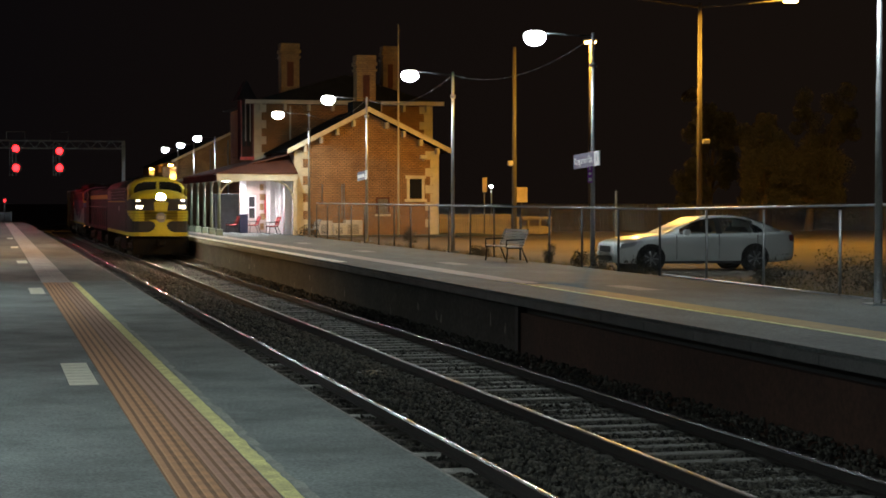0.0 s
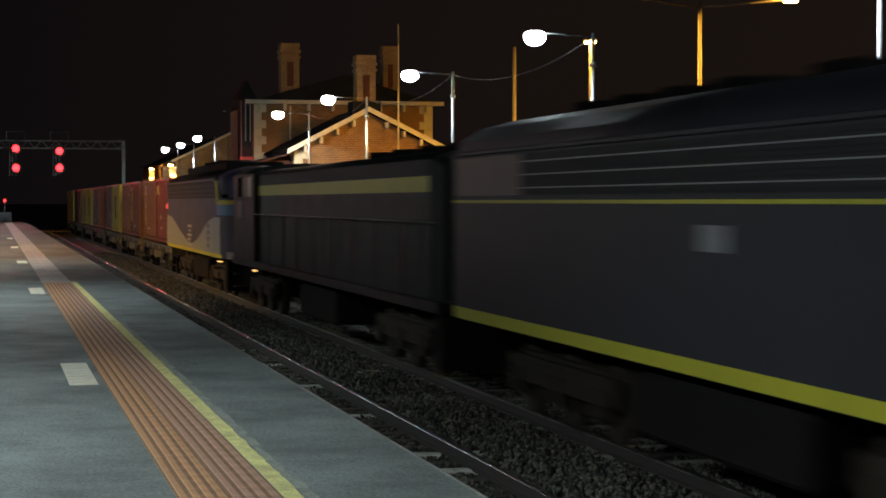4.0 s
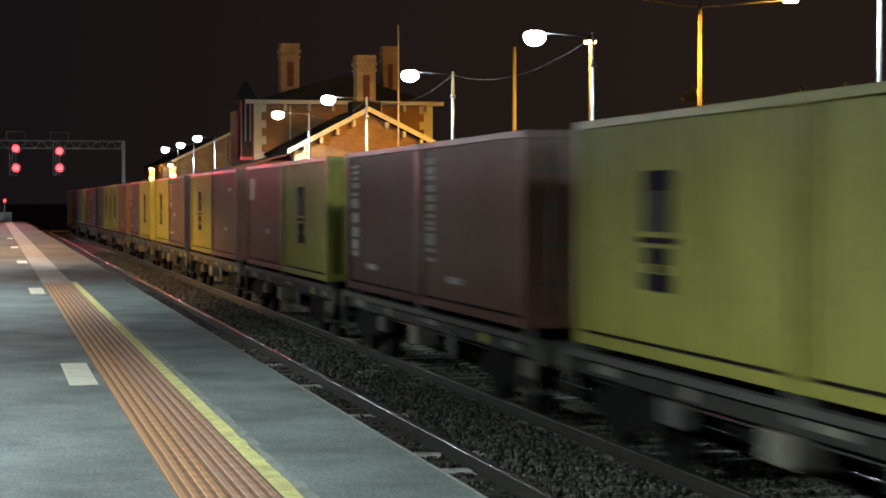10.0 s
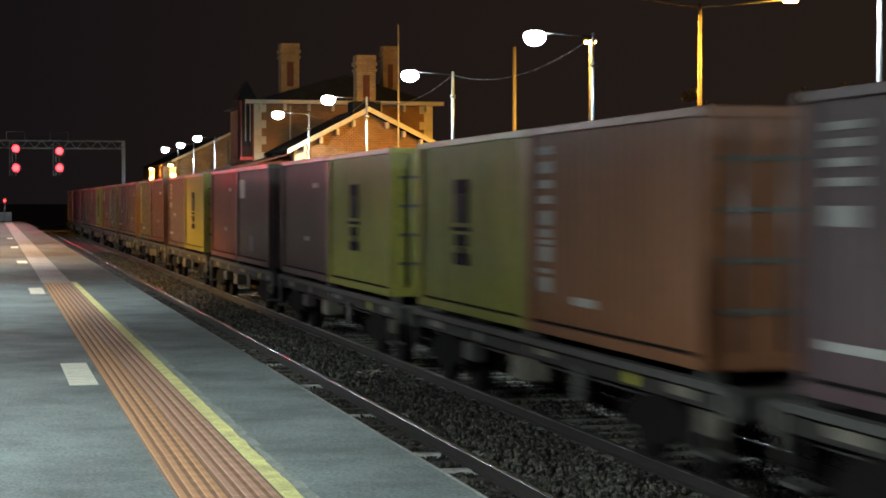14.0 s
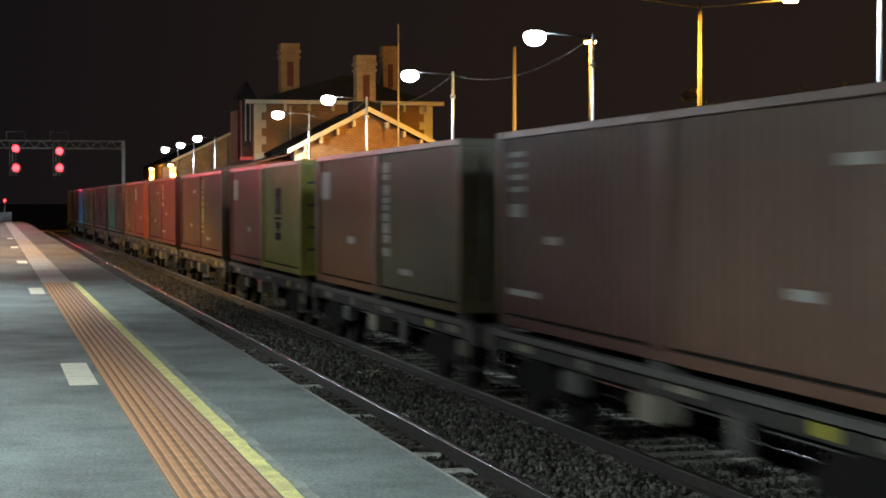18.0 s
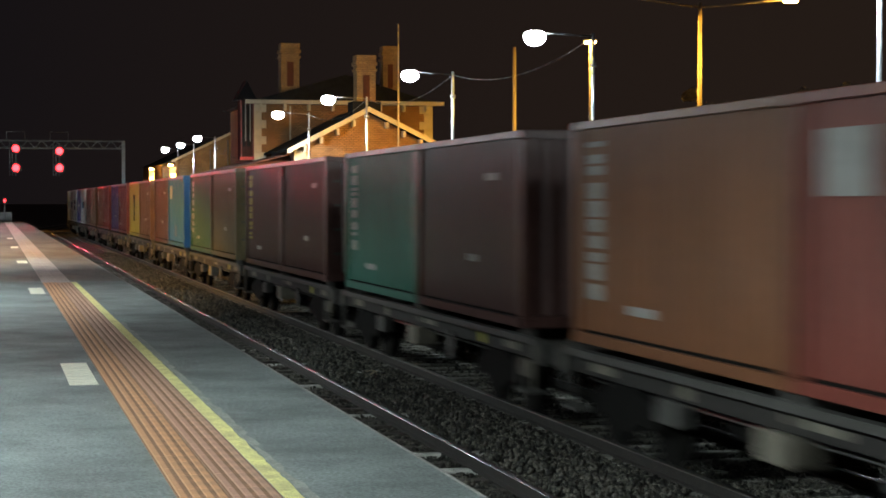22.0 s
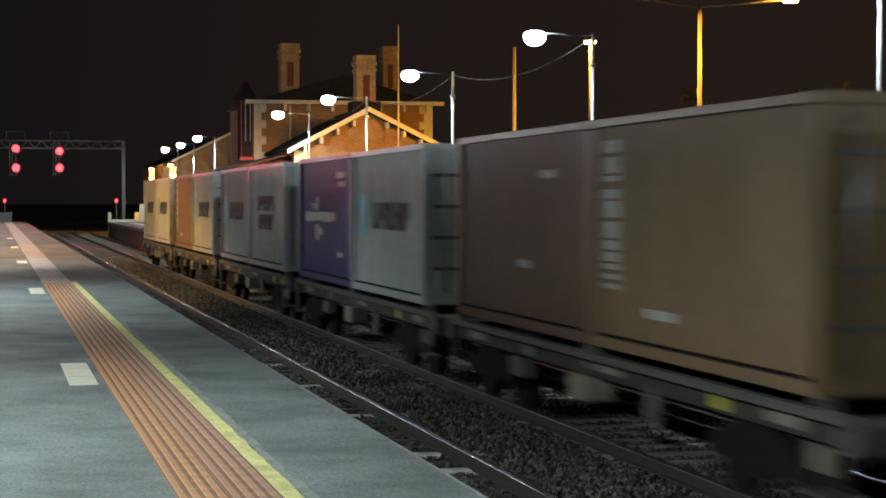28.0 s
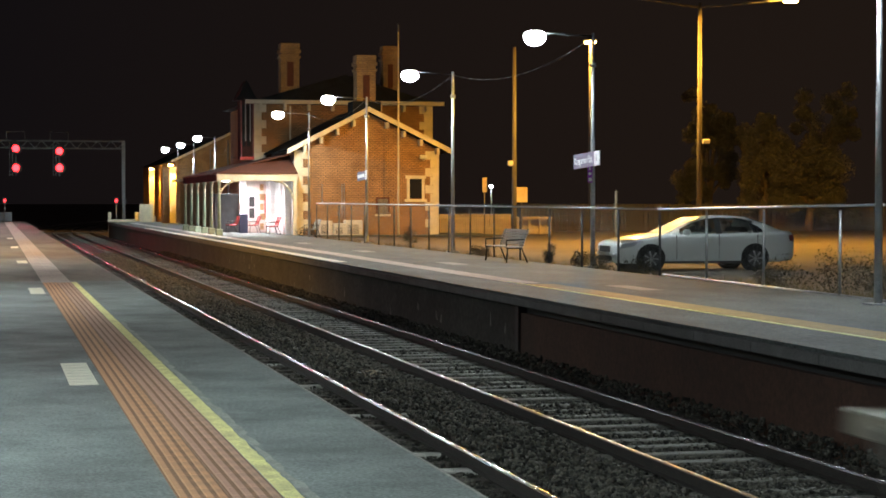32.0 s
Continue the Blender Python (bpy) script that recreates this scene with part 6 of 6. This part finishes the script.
# ---- locomotives: origin on the rail below the middle, the leading end at -y ----
M_LOCO_GREY = mat("loco_dark_blue_grey", (0.03, 0.031, 0.039), 0.58, vary=0.2, scale=1.5, fine=30, bump=0.02, spec=0.2)
M_LOCO_YELLOW = mat("loco_yellow", (0.5, 0.47, 0.03), 0.55, vary=0.15, scale=2, fine=30, bump=0.02)
M_LOCO_BLACK = mat("loco_black", (0.009, 0.01, 0.011), 0.6, vary=0.25, scale=1.5, fine=30, bump=0.03, spec=0.2)
M_LOCO_BLUE = mat("loco_blue", (0.02, 0.02, 0.058), 0.55, vary=0.15, scale=1.5, fine=30, bump=0.02)
M_LOCO_SKY = mat("loco_sky_blue", (0.06, 0.19, 0.38), 0.55, vary=0.15, scale=1.5, fine=30, bump=0.02)
M_GRILLE = mat("sooty_grille", (0.01, 0.01, 0.012), 0.75, vary=0.3, scale=2, fine=30)
M_LOCO_TAN = mat("loco_worn_panel", (0.16, 0.12, 0.1), 0.6, vary=0.2, scale=2, fine=30)
M_HOODPANEL = mat("hood_panel_grey", (0.05, 0.052, 0.05), 0.6, vary=0.2, scale=2, fine=30)
M_TRUCK = mat("loco_truck_grime", (0.03, 0.022, 0.015), 0.8, vary=0.35, scale=5, fine=40, spec=0.2)
M_LOCO_WHITE = mat("loco_white", (0.27, 0.29, 0.28), 0.45, vary=0.15, scale=1.5, fine=30, bump=0.02)


def loco_truck(parent, y, axles=3):
    b = part("truck", boxes((-1.0, 1.0, y - 1.9, y + 1.9, 0.55, 0.85)), M_TRUCK, parent)
    for s in (-1, 1):
        part("side_frame", soft_box(s * 1.05 - 0.08, s * 1.05 + 0.08, y - 2.1, y + 2.1, 0.45, 0.8, 0.03), M_TRUCK, b)
        for k in range(axles):
            d = (k - (axles - 1) / 2) * 1.7
            w = bmesh.new()
            tube(w, (s * 0.76, y + d, 0.5), (s * 0.92, y + d, 0.5), 0.5, seg=24)
            part("wheel", w, M_TRUCK, b)
            part("axle_box", soft_box(s * 1.12 - 0.06, s * 1.12 + 0.08, y + d - 0.2, y + d + 0.2, 0.32, 0.66, 0.02), M_TRUCK, b)
    return b


def under(parent, y0, y1):
    part("fuel_tank", soft_box(-1.15, 1.15, -2.2, 2.2, 0.3, 1.0, 0.06), M_UNDER, parent)
    for y in (y0 + 4.0, y1 - 4.0):
        loco_truck(parent, y)
    for s, y in ((-1, y0), (1, y1)):
        part("coupler", soft_box(-0.15, 0.15, y - 0.35, y + 0.35, 0.7, 1.0, 0.03), M_UNDER, parent)
    part("pilot", soft_box(-1.35, 1.35, y0 + 0.25, y0 + 0.6, 0.25, 1.1, 0.04), M_UNDER, parent)


HALF = 1.42


def section(w, z0, z1, crown, y, squeeze=1.0):
    """Outline of a rounded body at y: flat sides, curved shoulders."""
    pts = [(-w, z0), (-w, z1)]
    for k in range(1, 8):
        a = math.pi * k / 8
        pts.append((-w * math.cos(a), z1 + crown * math.sin(a)))
    pts += [(w, z1), (w, z0)]
    return [(x, y, z) for x, z in pts]


def loft(sections, cap0=True, cap1=True):
    bm = bmesh.new()
    rings = [[bm.verts.new(p) for p in s] for s in sections]
    n = len(rings[0])
    for a, b in zip(rings, rings[1:]):
        for k in range(n):
            f = bm.faces.new((a[k], a[(k + 1) % n], b[(k + 1) % n], b[k]))
            f.smooth = k not in (0, n - 1, n - 2)
    if cap0:
        bm.faces.new(rings[0])
    if cap1:
        bm.faces.new(rings[-1][::-1])
    bmesh.ops.recalc_face_normals(bm, faces=bm.faces[:])
    return bm


def cap(w, z1, crown, zc, y):
    """The part of a body's crown above zc, at y."""
    a0 = math.asin(max(0.0, min(1.0, (zc - z1) / crown)))
    return [(-w * math.cos(a0 + (math.pi - 2 * a0) * k / 8), y, z1 + crown * math.sin(a0 + (math.pi - 2 * a0) * k / 8)) for k in range(9)]


def lead_loco(u0, u1):
    """The streamlined leading locomotive with a bulldog nose."""
    y0, y1 = -(u1 - u0) / 2, (u1 - u0) / 2
    t = thing("lead_locomotive", label="dark streamlined locomotive with yellow bands, rounded nose and lit headlight", category="locomotive")
    cab = y0 + 3.1
    part("body", loft([section(HALF, 1.15, 3.45, 0.58, cab), section(HALF, 1.15, 3.45, 0.58, y1)]), M_LOCO_GREY, t)
    part("cab_roof", loft([section(HALF - 0.22, 3.15, 3.44, 0.42, y0 + 1.75), section(HALF - 0.06, 3.15, 3.46, 0.55, y0 + 2.2), section(HALF, 3.15, 3.45, 0.62, cab - 0.002)]), M_LOCO_YELLOW, t, "yellow cab roof")
    # the nose, rounded in plan and in profile
    shape = ((0.0, 0.78, 2.45, 0.38), (0.1, 1.04, 2.6, 0.42), (0.3, 1.22, 2.75, 0.45), (0.6, 1.32, 2.86, 0.46), (1.0, 1.38, 2.92, 0.46), (1.6, HALF - 0.01, 2.95, 0.46), (3.09, HALF - 0.002, 2.97, 0.46))
    nose = part("nose", loft([section(w, 1.15, z1, cr, y0 + f) for f, w, z1, cr in shape]), M_LOCO_GREY, t, "rounded bulldog nose")
    caps = []
    for f, w, z1, cr in shape[1:6]:
        caps.append(cap(w + 0.012, z1, cr + 0.012, 2.95, y0 + f - 0.008))
    part("nose_top", loft(caps), M_LOCO_YELLOW, nose, "yellow top of the nose")
    # wings of yellow bands round the nose
    for za, zb, back in ((2.26, 2.38, 2.3), (2.13, 2.245, 1.7), (2.0, 2.115, 1.15), (1.88, 1.985, 0.75), (1.16, 1.34, 1.72)):
        bm = bmesh.new()
        line = [(w + 0.012, y0 + f - 0.006) for f, w in ((0.0, 0.78), (0.1, 1.04), (0.3, 1.22), (0.6, 1.32), (1.0, 1.38), (1.6, HALF), (1.7, HALF), (2.3, HALF)) if f <= back]
        full = [(-x, y) for x, y in line[::-1]] + line
        rows = [[bm.verts.new((x, y, z)) for x, y in full] for z in (za, zb)]
        for i in range(len(full) - 1):
            bm.faces.new((rows[0][i], rows[0][i + 1], rows[1][i + 1], rows[1][i]))
        bmesh.ops.solidify(bm, geom=bm.faces[:], thickness=0.008)
        part("nose_band", bm, M_LOCO_YELLOW, nose)
    part("nose_stem", prism([(-0.78, 1.3), (0.78, 1.3), (0.5, 1.38), (0.33, 1.5), (0.26, 1.68), (0.34, 1.82), (0.62, 1.95), (-0.62, 1.95), (-0.34, 1.82), (-0.26, 1.68), (-0.33, 1.5), (-0.5, 1.38)], "y", y0 - 0.02, y0 + 0.05), M_LOCO_YELLOW, nose)
    part("nose_sill", boxes((-1.0, 1.0, y0 - 0.015, y0 + 0.3, 1.16, 1.3)), M_LOCO_YELLOW, nose)
    part("center_stripe", prism([(-0.3, 2.36), (0.3, 2.36), (0.34, 2.8), (-0.34, 2.8)], "y", y0 - 0.022, y0 + 0.05), M_LOCO_YELLOW, nose)
    part("emblem", rod((0, y0 - 0.05, 2.06), (0, y0 + 0.02, 2.06), 0.24, seg=20), M_GREYPAINT, nose, "round grey emblem")
    part("number_plate", boxes((-0.16, 0.16, y0 - 0.062, y0 - 0.05, 1.98, 2.14)), M_BARWHITE, nose)
    # headlight: a lamp set back in an open tube
    bm = bmesh.new()
    rings = [[bm.verts.new((r * math.cos(k * math.pi / 12), y, 3.0 + r * math.sin(k * math.pi / 12))) for k in range(24)]
             for r, y in ((0.2, y0 + 0.25), (0.21, y0 - 0.02), (0.25, y0 - 0.02), (0.28, y0 + 0.9))]
    for a, b in zip(rings, rings[1:]):
        for k in range(24):
            bm.faces.new((a[k], a[(k + 1) % 24], b[(k + 1) % 24], b[k]))
    bmesh.ops.recalc_face_normals(bm, faces=bm.faces[:])
    hl = part("headlight", bm, M_LOCO_YELLOW, nose)
    part("lens", rod((0, y0 + 0.06, 3.0), (0, y0 + 0.25, 3.0), 0.2, seg=20), M_HEADLIGHT, hl, "blazing headlight")
    for s in (-1, 1):
        ml = part("marker_lamp", soft_box(s * 1.0 - 0.2, s * 1.0 + 0.2, y0 + 0.06, y0 + 0.5, 2.47, 2.65, 0.03), M_GREYPAINT, nose)
        part("lens", boxes((s * 1.0 - 0.18, s * 1.0 + 0.18, y0 + 0.045, y0 + 0.059, 2.49, 2.63)), M_MARKER, ml, "warm lit marker lamp")
        ml = part("class_lamp", soft_box(s * 1.06 - 0.1, s * 1.06 + 0.1, y0 + 0.2, y0 + 0.6, 2.8, 2.92, 0.03), M_GREYPAINT, nose)
        part("lens", boxes((s * 1.06 - 0.08, s * 1.06 + 0.08, y0 + 0.185, y0 + 0.199, 2.82, 2.9)), M_MARKER, ml)
        part("windscreen", prism([(s * 0.07, 3.32), (s * 1.17, 3.24), (s * 1.15, 3.5), (s * 1.0, 3.68), (s * 0.7, 3.78), (s * 0.07, 3.8)], "y", y0 + 1.69, y0 + 2.1), M_GLASS, t, "dark windscreen")
        part("cab_side_window", boxes((*sorted((s * HALF - s * 0.02, s * (HALF + 0.012))), y0 + 2.45, y0 + 3.25, 2.95, 3.42)), M_GLASS, t)
        part("cab_door", boxes((*sorted((s * HALF - s * 0.01, s * (HALF + 0.014))), y0 + 3.4, y0 + 4.0, 1.3, 3.4)), M_LOCO_GREY, t)
        a, b = sorted((s * (HALF - 0.02), s * (HALF + 0.01)))
        part("sill_stripe", boxes((a, b, y0 + 1.7, y1 - 0.1, 1.16, 1.32)), M_LOCO_YELLOW, t, "yellow sill stripe")
        part("upper_stripe", boxes((a, b, y0 + 4.0, y1 - 0.1, 2.8, 2.84)), M_LOCO_YELLOW, t)
        gr = part("grille", boxes((a, b, y0 + 4.4, y1 - 3.5, 2.9, 3.42)), M_GRILLE, t, "dark air intake grille")
        for k in range(9):
            part("louvre", boxes((*sorted((s * HALF, s * (HALF + 0.02))), y0 + 4.4, y1 - 3.5, 2.93 + k * 0.055, 2.945 + k * 0.055)), M_GREYPAINT if k % 3 == 1 else M_GRILLE, gr)
        part("rear_panel", boxes((a, b, y1 - 3.45, y1 - 0.2, 2.9, 3.42)), M_LOCO_TAN, t)
        part("gutter", soft_box(*sorted((s * (HALF - 0.05), s * (HALF + 0.03))), y0 + 3.2, y1 - 0.1, 3.45, 3.52, 0.015), M_LOCO_GREY, t, "roof gutter")
        part("cab_panel", boxes((a, b, y0 + 1.7, y0 + 2.42, 2.88, 3.42)), M_LOCO_YELLOW, t)
        part("side_plate", boxes((a, b + 0.002 * s, -1.0, -0.4, 2.35, 2.6)), M_GREYPAINT, t)
    for k in range(4):
        part("roof_fan", rod((0, 1.5 + k * 1.6, 3.95), (0, 1.5 + k * 1.6, 4.12), 0.5, seg=18), M_UNDER, t)
    part("exhaust", soft_box(-0.25, 0.25, -1.2, -0.3, 3.98, 4.15, 0.03), M_UNDER, t)
    part("step", boxes((-1.4, -1.15, y0 + 3.4, y0 + 3.9, 0.45, 0.5)), M_UNDER, t)
    part("step", boxes((-1.4, -1.15, y0 + 3.4, y0 + 3.9, 0.8, 0.85)), M_UNDER, t)
    part("step_lamp", soft_box(-1.42, -1.3, y0 + 3.08, y0 + 3.22, 1.045, 1.058, 0.004), M_STEPLAMP, t)
    under(t, y0, y1)
    return on_train(t, (u0 + u1) / 2)


def hood_loco(u0, u1):
    """The second locomotive: black hood, yellow band, cab at the trailing end."""
    y0, y1 = -(u1 - u0) / 2, (u1 - u0) / 2
    t = thing("hood_locomotive", label="black hood locomotive with a yellow band and glowing cab window", category="locomotive")
    part("walkway", soft_box(-1.42, 1.42, y0 + 0.2, y1 - 0.2, 1.12, 1.3, 0.02), M_LOCO_BLACK, t)
    part("nose_end", loft([section(1.2, 1.3, 3.35, 0.2, y0 + 0.6), section(1.3, 1.3, 3.46, 0.22, y0 + 1.199)]), M_LOCO_BLACK, t)
    part("hood", loft([section(1.3, 1.3, 3.48, 0.22, y0 + 1.2), section(1.3, 1.3, 3.48, 0.22, y1 - 4.6)]), M_LOCO_BLACK, t)
    cab = part("cab", loft([section(1.42, 1.3, 3.52, 0.28, y1 - 4.599), section(1.42, 1.3, 3.52, 0.28, y1 - 0.5)]), M_LOCO_BLACK, t)
    for s in (-1, 1):
        for ya, yb, m in ((y1 - 4.2, y1 - 3.45, M_CABGLOW), (y1 - 3.3, y1 - 2.55, M_HOODPANEL), (y1 - 2.35, y1 - 1.6, M_GLASS)):
            wd = part("window", boxes((*sorted((s * 1.4, s * 1.43)), ya, yb, 2.95, 3.45)), m, cab)
            part("frame", boxes((*sorted((s * 1.4, s * 1.44)), ya - 0.05, ya, 2.9, 3.5), (*sorted((s * 1.4, s * 1.44)), yb, yb + 0.05, 2.9, 3.5)), M_LOCO_BLACK, wd)
        part("cab_plate", boxes((*sorted((s * 1.41, s * 1.432)), y1 - 2.4, y1 - 1.35, 2.4, 2.84)), M_HOODPANEL, cab)
        part("yellow_band", boxes((*sorted((s * 1.28, s * 1.312)), y0 + 1.25, y1 - 4.65, 2.97, 3.22)), M_LOCO_YELLOW, t, "broad yellow band")
        part("hood_grille", boxes((*sorted((s * 1.28, s * 1.312)), y0 + 1.25, y1 - 4.65, 3.24, 3.48)), M_GRILLE, t)
        part("handrail", rod((s * 1.4, y0 + 0.5, 2.5), (s * 1.4, y1 - 4.7, 2.5), 0.016, seg=6), M_GREYPAINT, t)
        for k in range(10):
            y = y0 + 0.6 + k * (y1 - y0 - 5.6) / 9
            part("stanchion", rod((s * 1.4, y, 1.3), (s * 1.4, y, 2.5), 0.014, seg=6), M_LOCO_BLACK, t)
        for k in range(9):
            y = y0 + 1.8 + k * 1.75
            part("hood_door", boxes((s * 1.3 - 0.01, s * 1.3 + 0.014, y, y + 1.65, 1.45, 2.9)), M_LOCO_BLACK, t)
    for k in range(4):
        part("roof_fan", rod((0, y0 + 3 + k * 2.2, 3.66), (0, y0 + 3 + k * 2.2, 3.8), 0.55, seg=18), M_UNDER, t)
    part("step", boxes((-1.42, -1.18, y1 - 1.0, y1 - 0.4, 0.45, 0.5)), M_UNDER, t)
    part("step", boxes((-1.42, -1.18, y1 - 1.0, y1 - 0.4, 0.8, 0.85)), M_UNDER, t)
    part("step_lamp", soft_box(-1.43, -1.31, y1 - 4.52, y1 - 4.38, 1.045, 1.058, 0.004), M_STEPLAMP, t)
    under(t, y0, y1)
    return on_train(t, (u0 + u1) / 2)


def blue_loco(u0, u1):
    """The third locomotive, blue and white with a full-width body."""
    y0, y1 = -(u1 - u0) / 2, (u1 - u0) / 2
    t = thing("blue_locomotive", label="blue and white locomotive with yellow sill and dark grilles", category="locomotive")
    part("body", loft([section(HALF, 1.15, 3.4, 0.5, y0 + 2.1), section(HALF, 1.15, 3.4, 0.5, y1)]), M_LOCO_BLUE, t)
    plan = ((0.0, 0.75), (0.08, 0.98), (0.25, 1.2), (0.5, 1.31), (0.9, 1.38), (1.4, HALF - 0.012), (2.099, HALF - 0.012))
    nose = part("nose", loft([section(w, 1.15, 2.5 + 0.3 * min(1, f / 0.9), 0.3, y0 + f) for f, w in plan]), M_LOCO_BLUE, t, "dark blue nose")

    def wrap(name, za, zb, back, m, label=""):
        """A band that follows the nose round its plan."""
        bm = bmesh.new()
        line = [(w + 0.014, y0 + f - 0.008) for f, w in plan if f <= back]
        full = [(-x, y) for x, y in line[::-1]] + line
        rows = [[bm.verts.new((x, y, z)) for x, y in full] for z in (za, zb)]
        for i in range(len(full) - 1):
            bm.faces.new((rows[0][i], rows[0][i + 1], rows[1][i + 1], rows[1][i]))
        bmesh.ops.solidify(bm, geom=bm.faces[:], thickness=0.008)
        part(name, bm, m, nose, label)

    wrap("nose_band", 2.42, 2.72, 2.2, M_LOCO_SKY, "sky blue band")
    wrap("yellow_line", 2.73, 2.86, 2.2, M_LOCO_YELLOW)
    wrap("skirt", 1.16, 1.36, 0.6, M_LOCO_WHITE, "white skirt")
    part("lamp_bar", soft_box(-0.62, 0.02, y0 - 0.06, y0 + 0.1, 2.4, 2.58, 0.03), M_OFFWHITE, nose, "white lamp bar")
    for k in range(2):
        part("text_block", boxes((-0.2, 0.2, y0 - 0.022, y0 + 0.02, 1.75 + k * 0.22, 1.85 + k * 0.22)), M_BARWHITE, nose)
    cab = part("cab_front", loft([section(1.16, 2.75, 3.3, 0.4, y0 + 1.05), section(1.36, 2.75, 3.36, 0.48, y0 + 1.35), section(HALF + 0.004, 2.75, 3.4, 0.5, y0 + 2.1)]), M_LOCO_BLUE, t, "dark cab front with yellow window pillars")
    for s in (-1, 1):
        part("windscreen", prism([(s * 0.05, 2.95), (s * 1.08, 2.95), (s * 1.02, 3.4), (s * 0.7, 3.58), (s * 0.05, 3.62)], "y", y0 + 1.03, y0 + 1.2), M_GLASS, cab, "dark windscreen")
        bm = bmesh.new()
        cols = [[bm.verts.new((s * (w + 0.014), y0 + f + 0.1 * q, 2.93 + 0.42 * q)) for q in (0, 1)] for f, w in ((1.09, 1.19), (1.32, 1.34), (1.58, 1.378))]
        for c0, c1 in zip(cols, cols[1:]):
            bm.faces.new((c0[0], c1[0], c1[1], c0[1]))
        bmesh.ops.solidify(bm, geom=bm.faces[:], thickness=0.01)
        part("quarter_window", bm, M_GLASS, cab)
        part("window_pillar", prism([(y0 + 1.72, 2.82), (y0 + 2.1, 2.82), (y0 + 2.42, 3.44), (y0 + 2.02, 3.44)], "x", *sorted((s * (HALF - 0.05), s * (HALF + 0.016)))), M_LOCO_YELLOW, cab, "yellow slanting window pillar")
    for s in (-1, 1):
        a, b = sorted((s * HALF - 0.02 * s, s * (HALF + 0.01)))
        part("sill_stripe", boxes((a, b, y0 + 0.9, y1 - 0.1, 1.16, 1.27)), M_LOCO_YELLOW, t, "yellow sill stripe")
        # white sweeping wave along the lower side
        for y_a, y_b, z_a, z_m, z_b in ((y0 + 1.2, y0 + 5.2, 2.35, 2.42, 2.05), (y0 + 5.2, y0 + 9.4, 2.05, 1.5, 1.42), (y0 + 9.4, y1 - 3.4, 1.42, 1.6, 2.05), (y1 - 3.4, y1 - 0.1, 2.05, 2.35, 2.3)):
            top = []
            for k in range(7):
                q = k / 6
                top.append((y_a + (y_b - y_a) * q, (1 - q) ** 2 * z_a + 2 * q * (1 - q) * z_m + q * q * z_b))
            part("white_wave", prism([(y_a, 1.275)] + top + [(y_b, 1.275)], "x", *sorted((s * (HALF - 0.02), s * (HALF + 0.008)))), M_LOCO_WHITE, t, "white sweeping side panel")
        gr = part("grille", boxes((a, b, y0 + 2.4, y1 - 0.4, 2.92, 3.42)), M_GRILLE, t, "dark air intake grille")
        for k in range(3):
            part("louvre", boxes((*sorted((s * HALF, s * (HALF + 0.022))), y0 + 2.4, y1 - 0.4, 3.0 + k * 0.15, 3.012 + k * 0.15)), M_HOODPANEL, gr)
        part("cab_door", boxes((*sorted((s * HALF, s * (HALF + 0.013))), y0 + 2.6, y0 + 3.2, 1.4, 2.2)), M_LOCO_WHITE, t)
        for k in range(4):
            part("text_block", boxes((*sorted((s * HALF, s * (HALF + 0.016))), y0 + 4.1, y0 + 4.4, 1.4 + k * 0.2, 1.54 + k * 0.2)), M_LOCO_BLUE, t)
        for k in range(5):
            part("text_block", boxes((*sorted((s * HALF, s * (HALF + 0.014))), y0 + 9.2 + (k % 2) * 0.25, y0 + 10.0 + (k % 3) * 0.2, 1.36 + k * 0.15, 1.44 + k * 0.15)), M_BARWHITE, t)
        # small block with a faint red glow at the rear edge
        part("tail_lamp", soft_box(*sorted((s * HALF, s * (HALF + 0.04))), y1 - 0.3, y1 - 0.1, 2.55, 2.75, 0.01), M_REARRED, t)
    part("roof_edge", boxes((-HALF - 0.01, -HALF + 0.03, y0 + 2.5, y1, 3.44, 3.52), (HALF - 0.03, HALF + 0.02, y0 + 2.5, y1, 3.44, 3.52)), M_HOODPANEL, t)
    part("roof", loft([cap(HALF + 0.008, 3.42, 0.5, 3.42, y0 + 2.6), cap(HALF + 0.008, 3.42, 0.5, 3.42, y1)]), M_UNDER, t, "sooty dark roof")
    part("roof_hatch", soft_box(-0.9, 0.9, -5, 6.5, 3.8, 4.05, 0.06), M_UNDER, t)
    for k in range(3):
        part("roof_fan", rod((0, 0.5 + k * 2, 4.04), (0, 0.5 + k * 2, 4.2), 0.5, seg=18), M_UNDER, t)
    part("step", boxes((-1.42, -1.18, y0 + 2.6, y0 + 3.2, 0.45, 0.5)), M_UNDER, t)
    part("step", boxes((-1.42, -1.18, y0 + 2.6, y0 + 3.2, 0.8, 0.85)), M_UNDER, t)
    part("step_lamp", soft_box(-1.43, -1.31, y0 + 1.68, y0 + 1.82, 1.045, 1.058, 0.004), M_STEPLAMP, t)
    under(t, y0, y1)
    return on_train(t, (u0 + u1) / 2)


lead_loco(89.0, 107.3)
hood_loco(108.1, 132.7)
blue_loco(134.0, 151.9)


# ---- movement ----
def motions():
    """The whole train runs towards the camera, slowing a little, out of the bend and past the platforms."""
    for ob, u in MOVING:
        z = DECK_Z if ob.name.startswith("shipping_container") else 0.0
        rows = []
        for k in range(17):
            t = 2.0 * k
            y = u - travelled(t)
            shift, slope = bend(y)
            rows.append((t, pose(TRACK_X + shift, y, z, 0, 0, -math.degrees(math.atan(slope)))))
        walk(ob, rows)


motions()
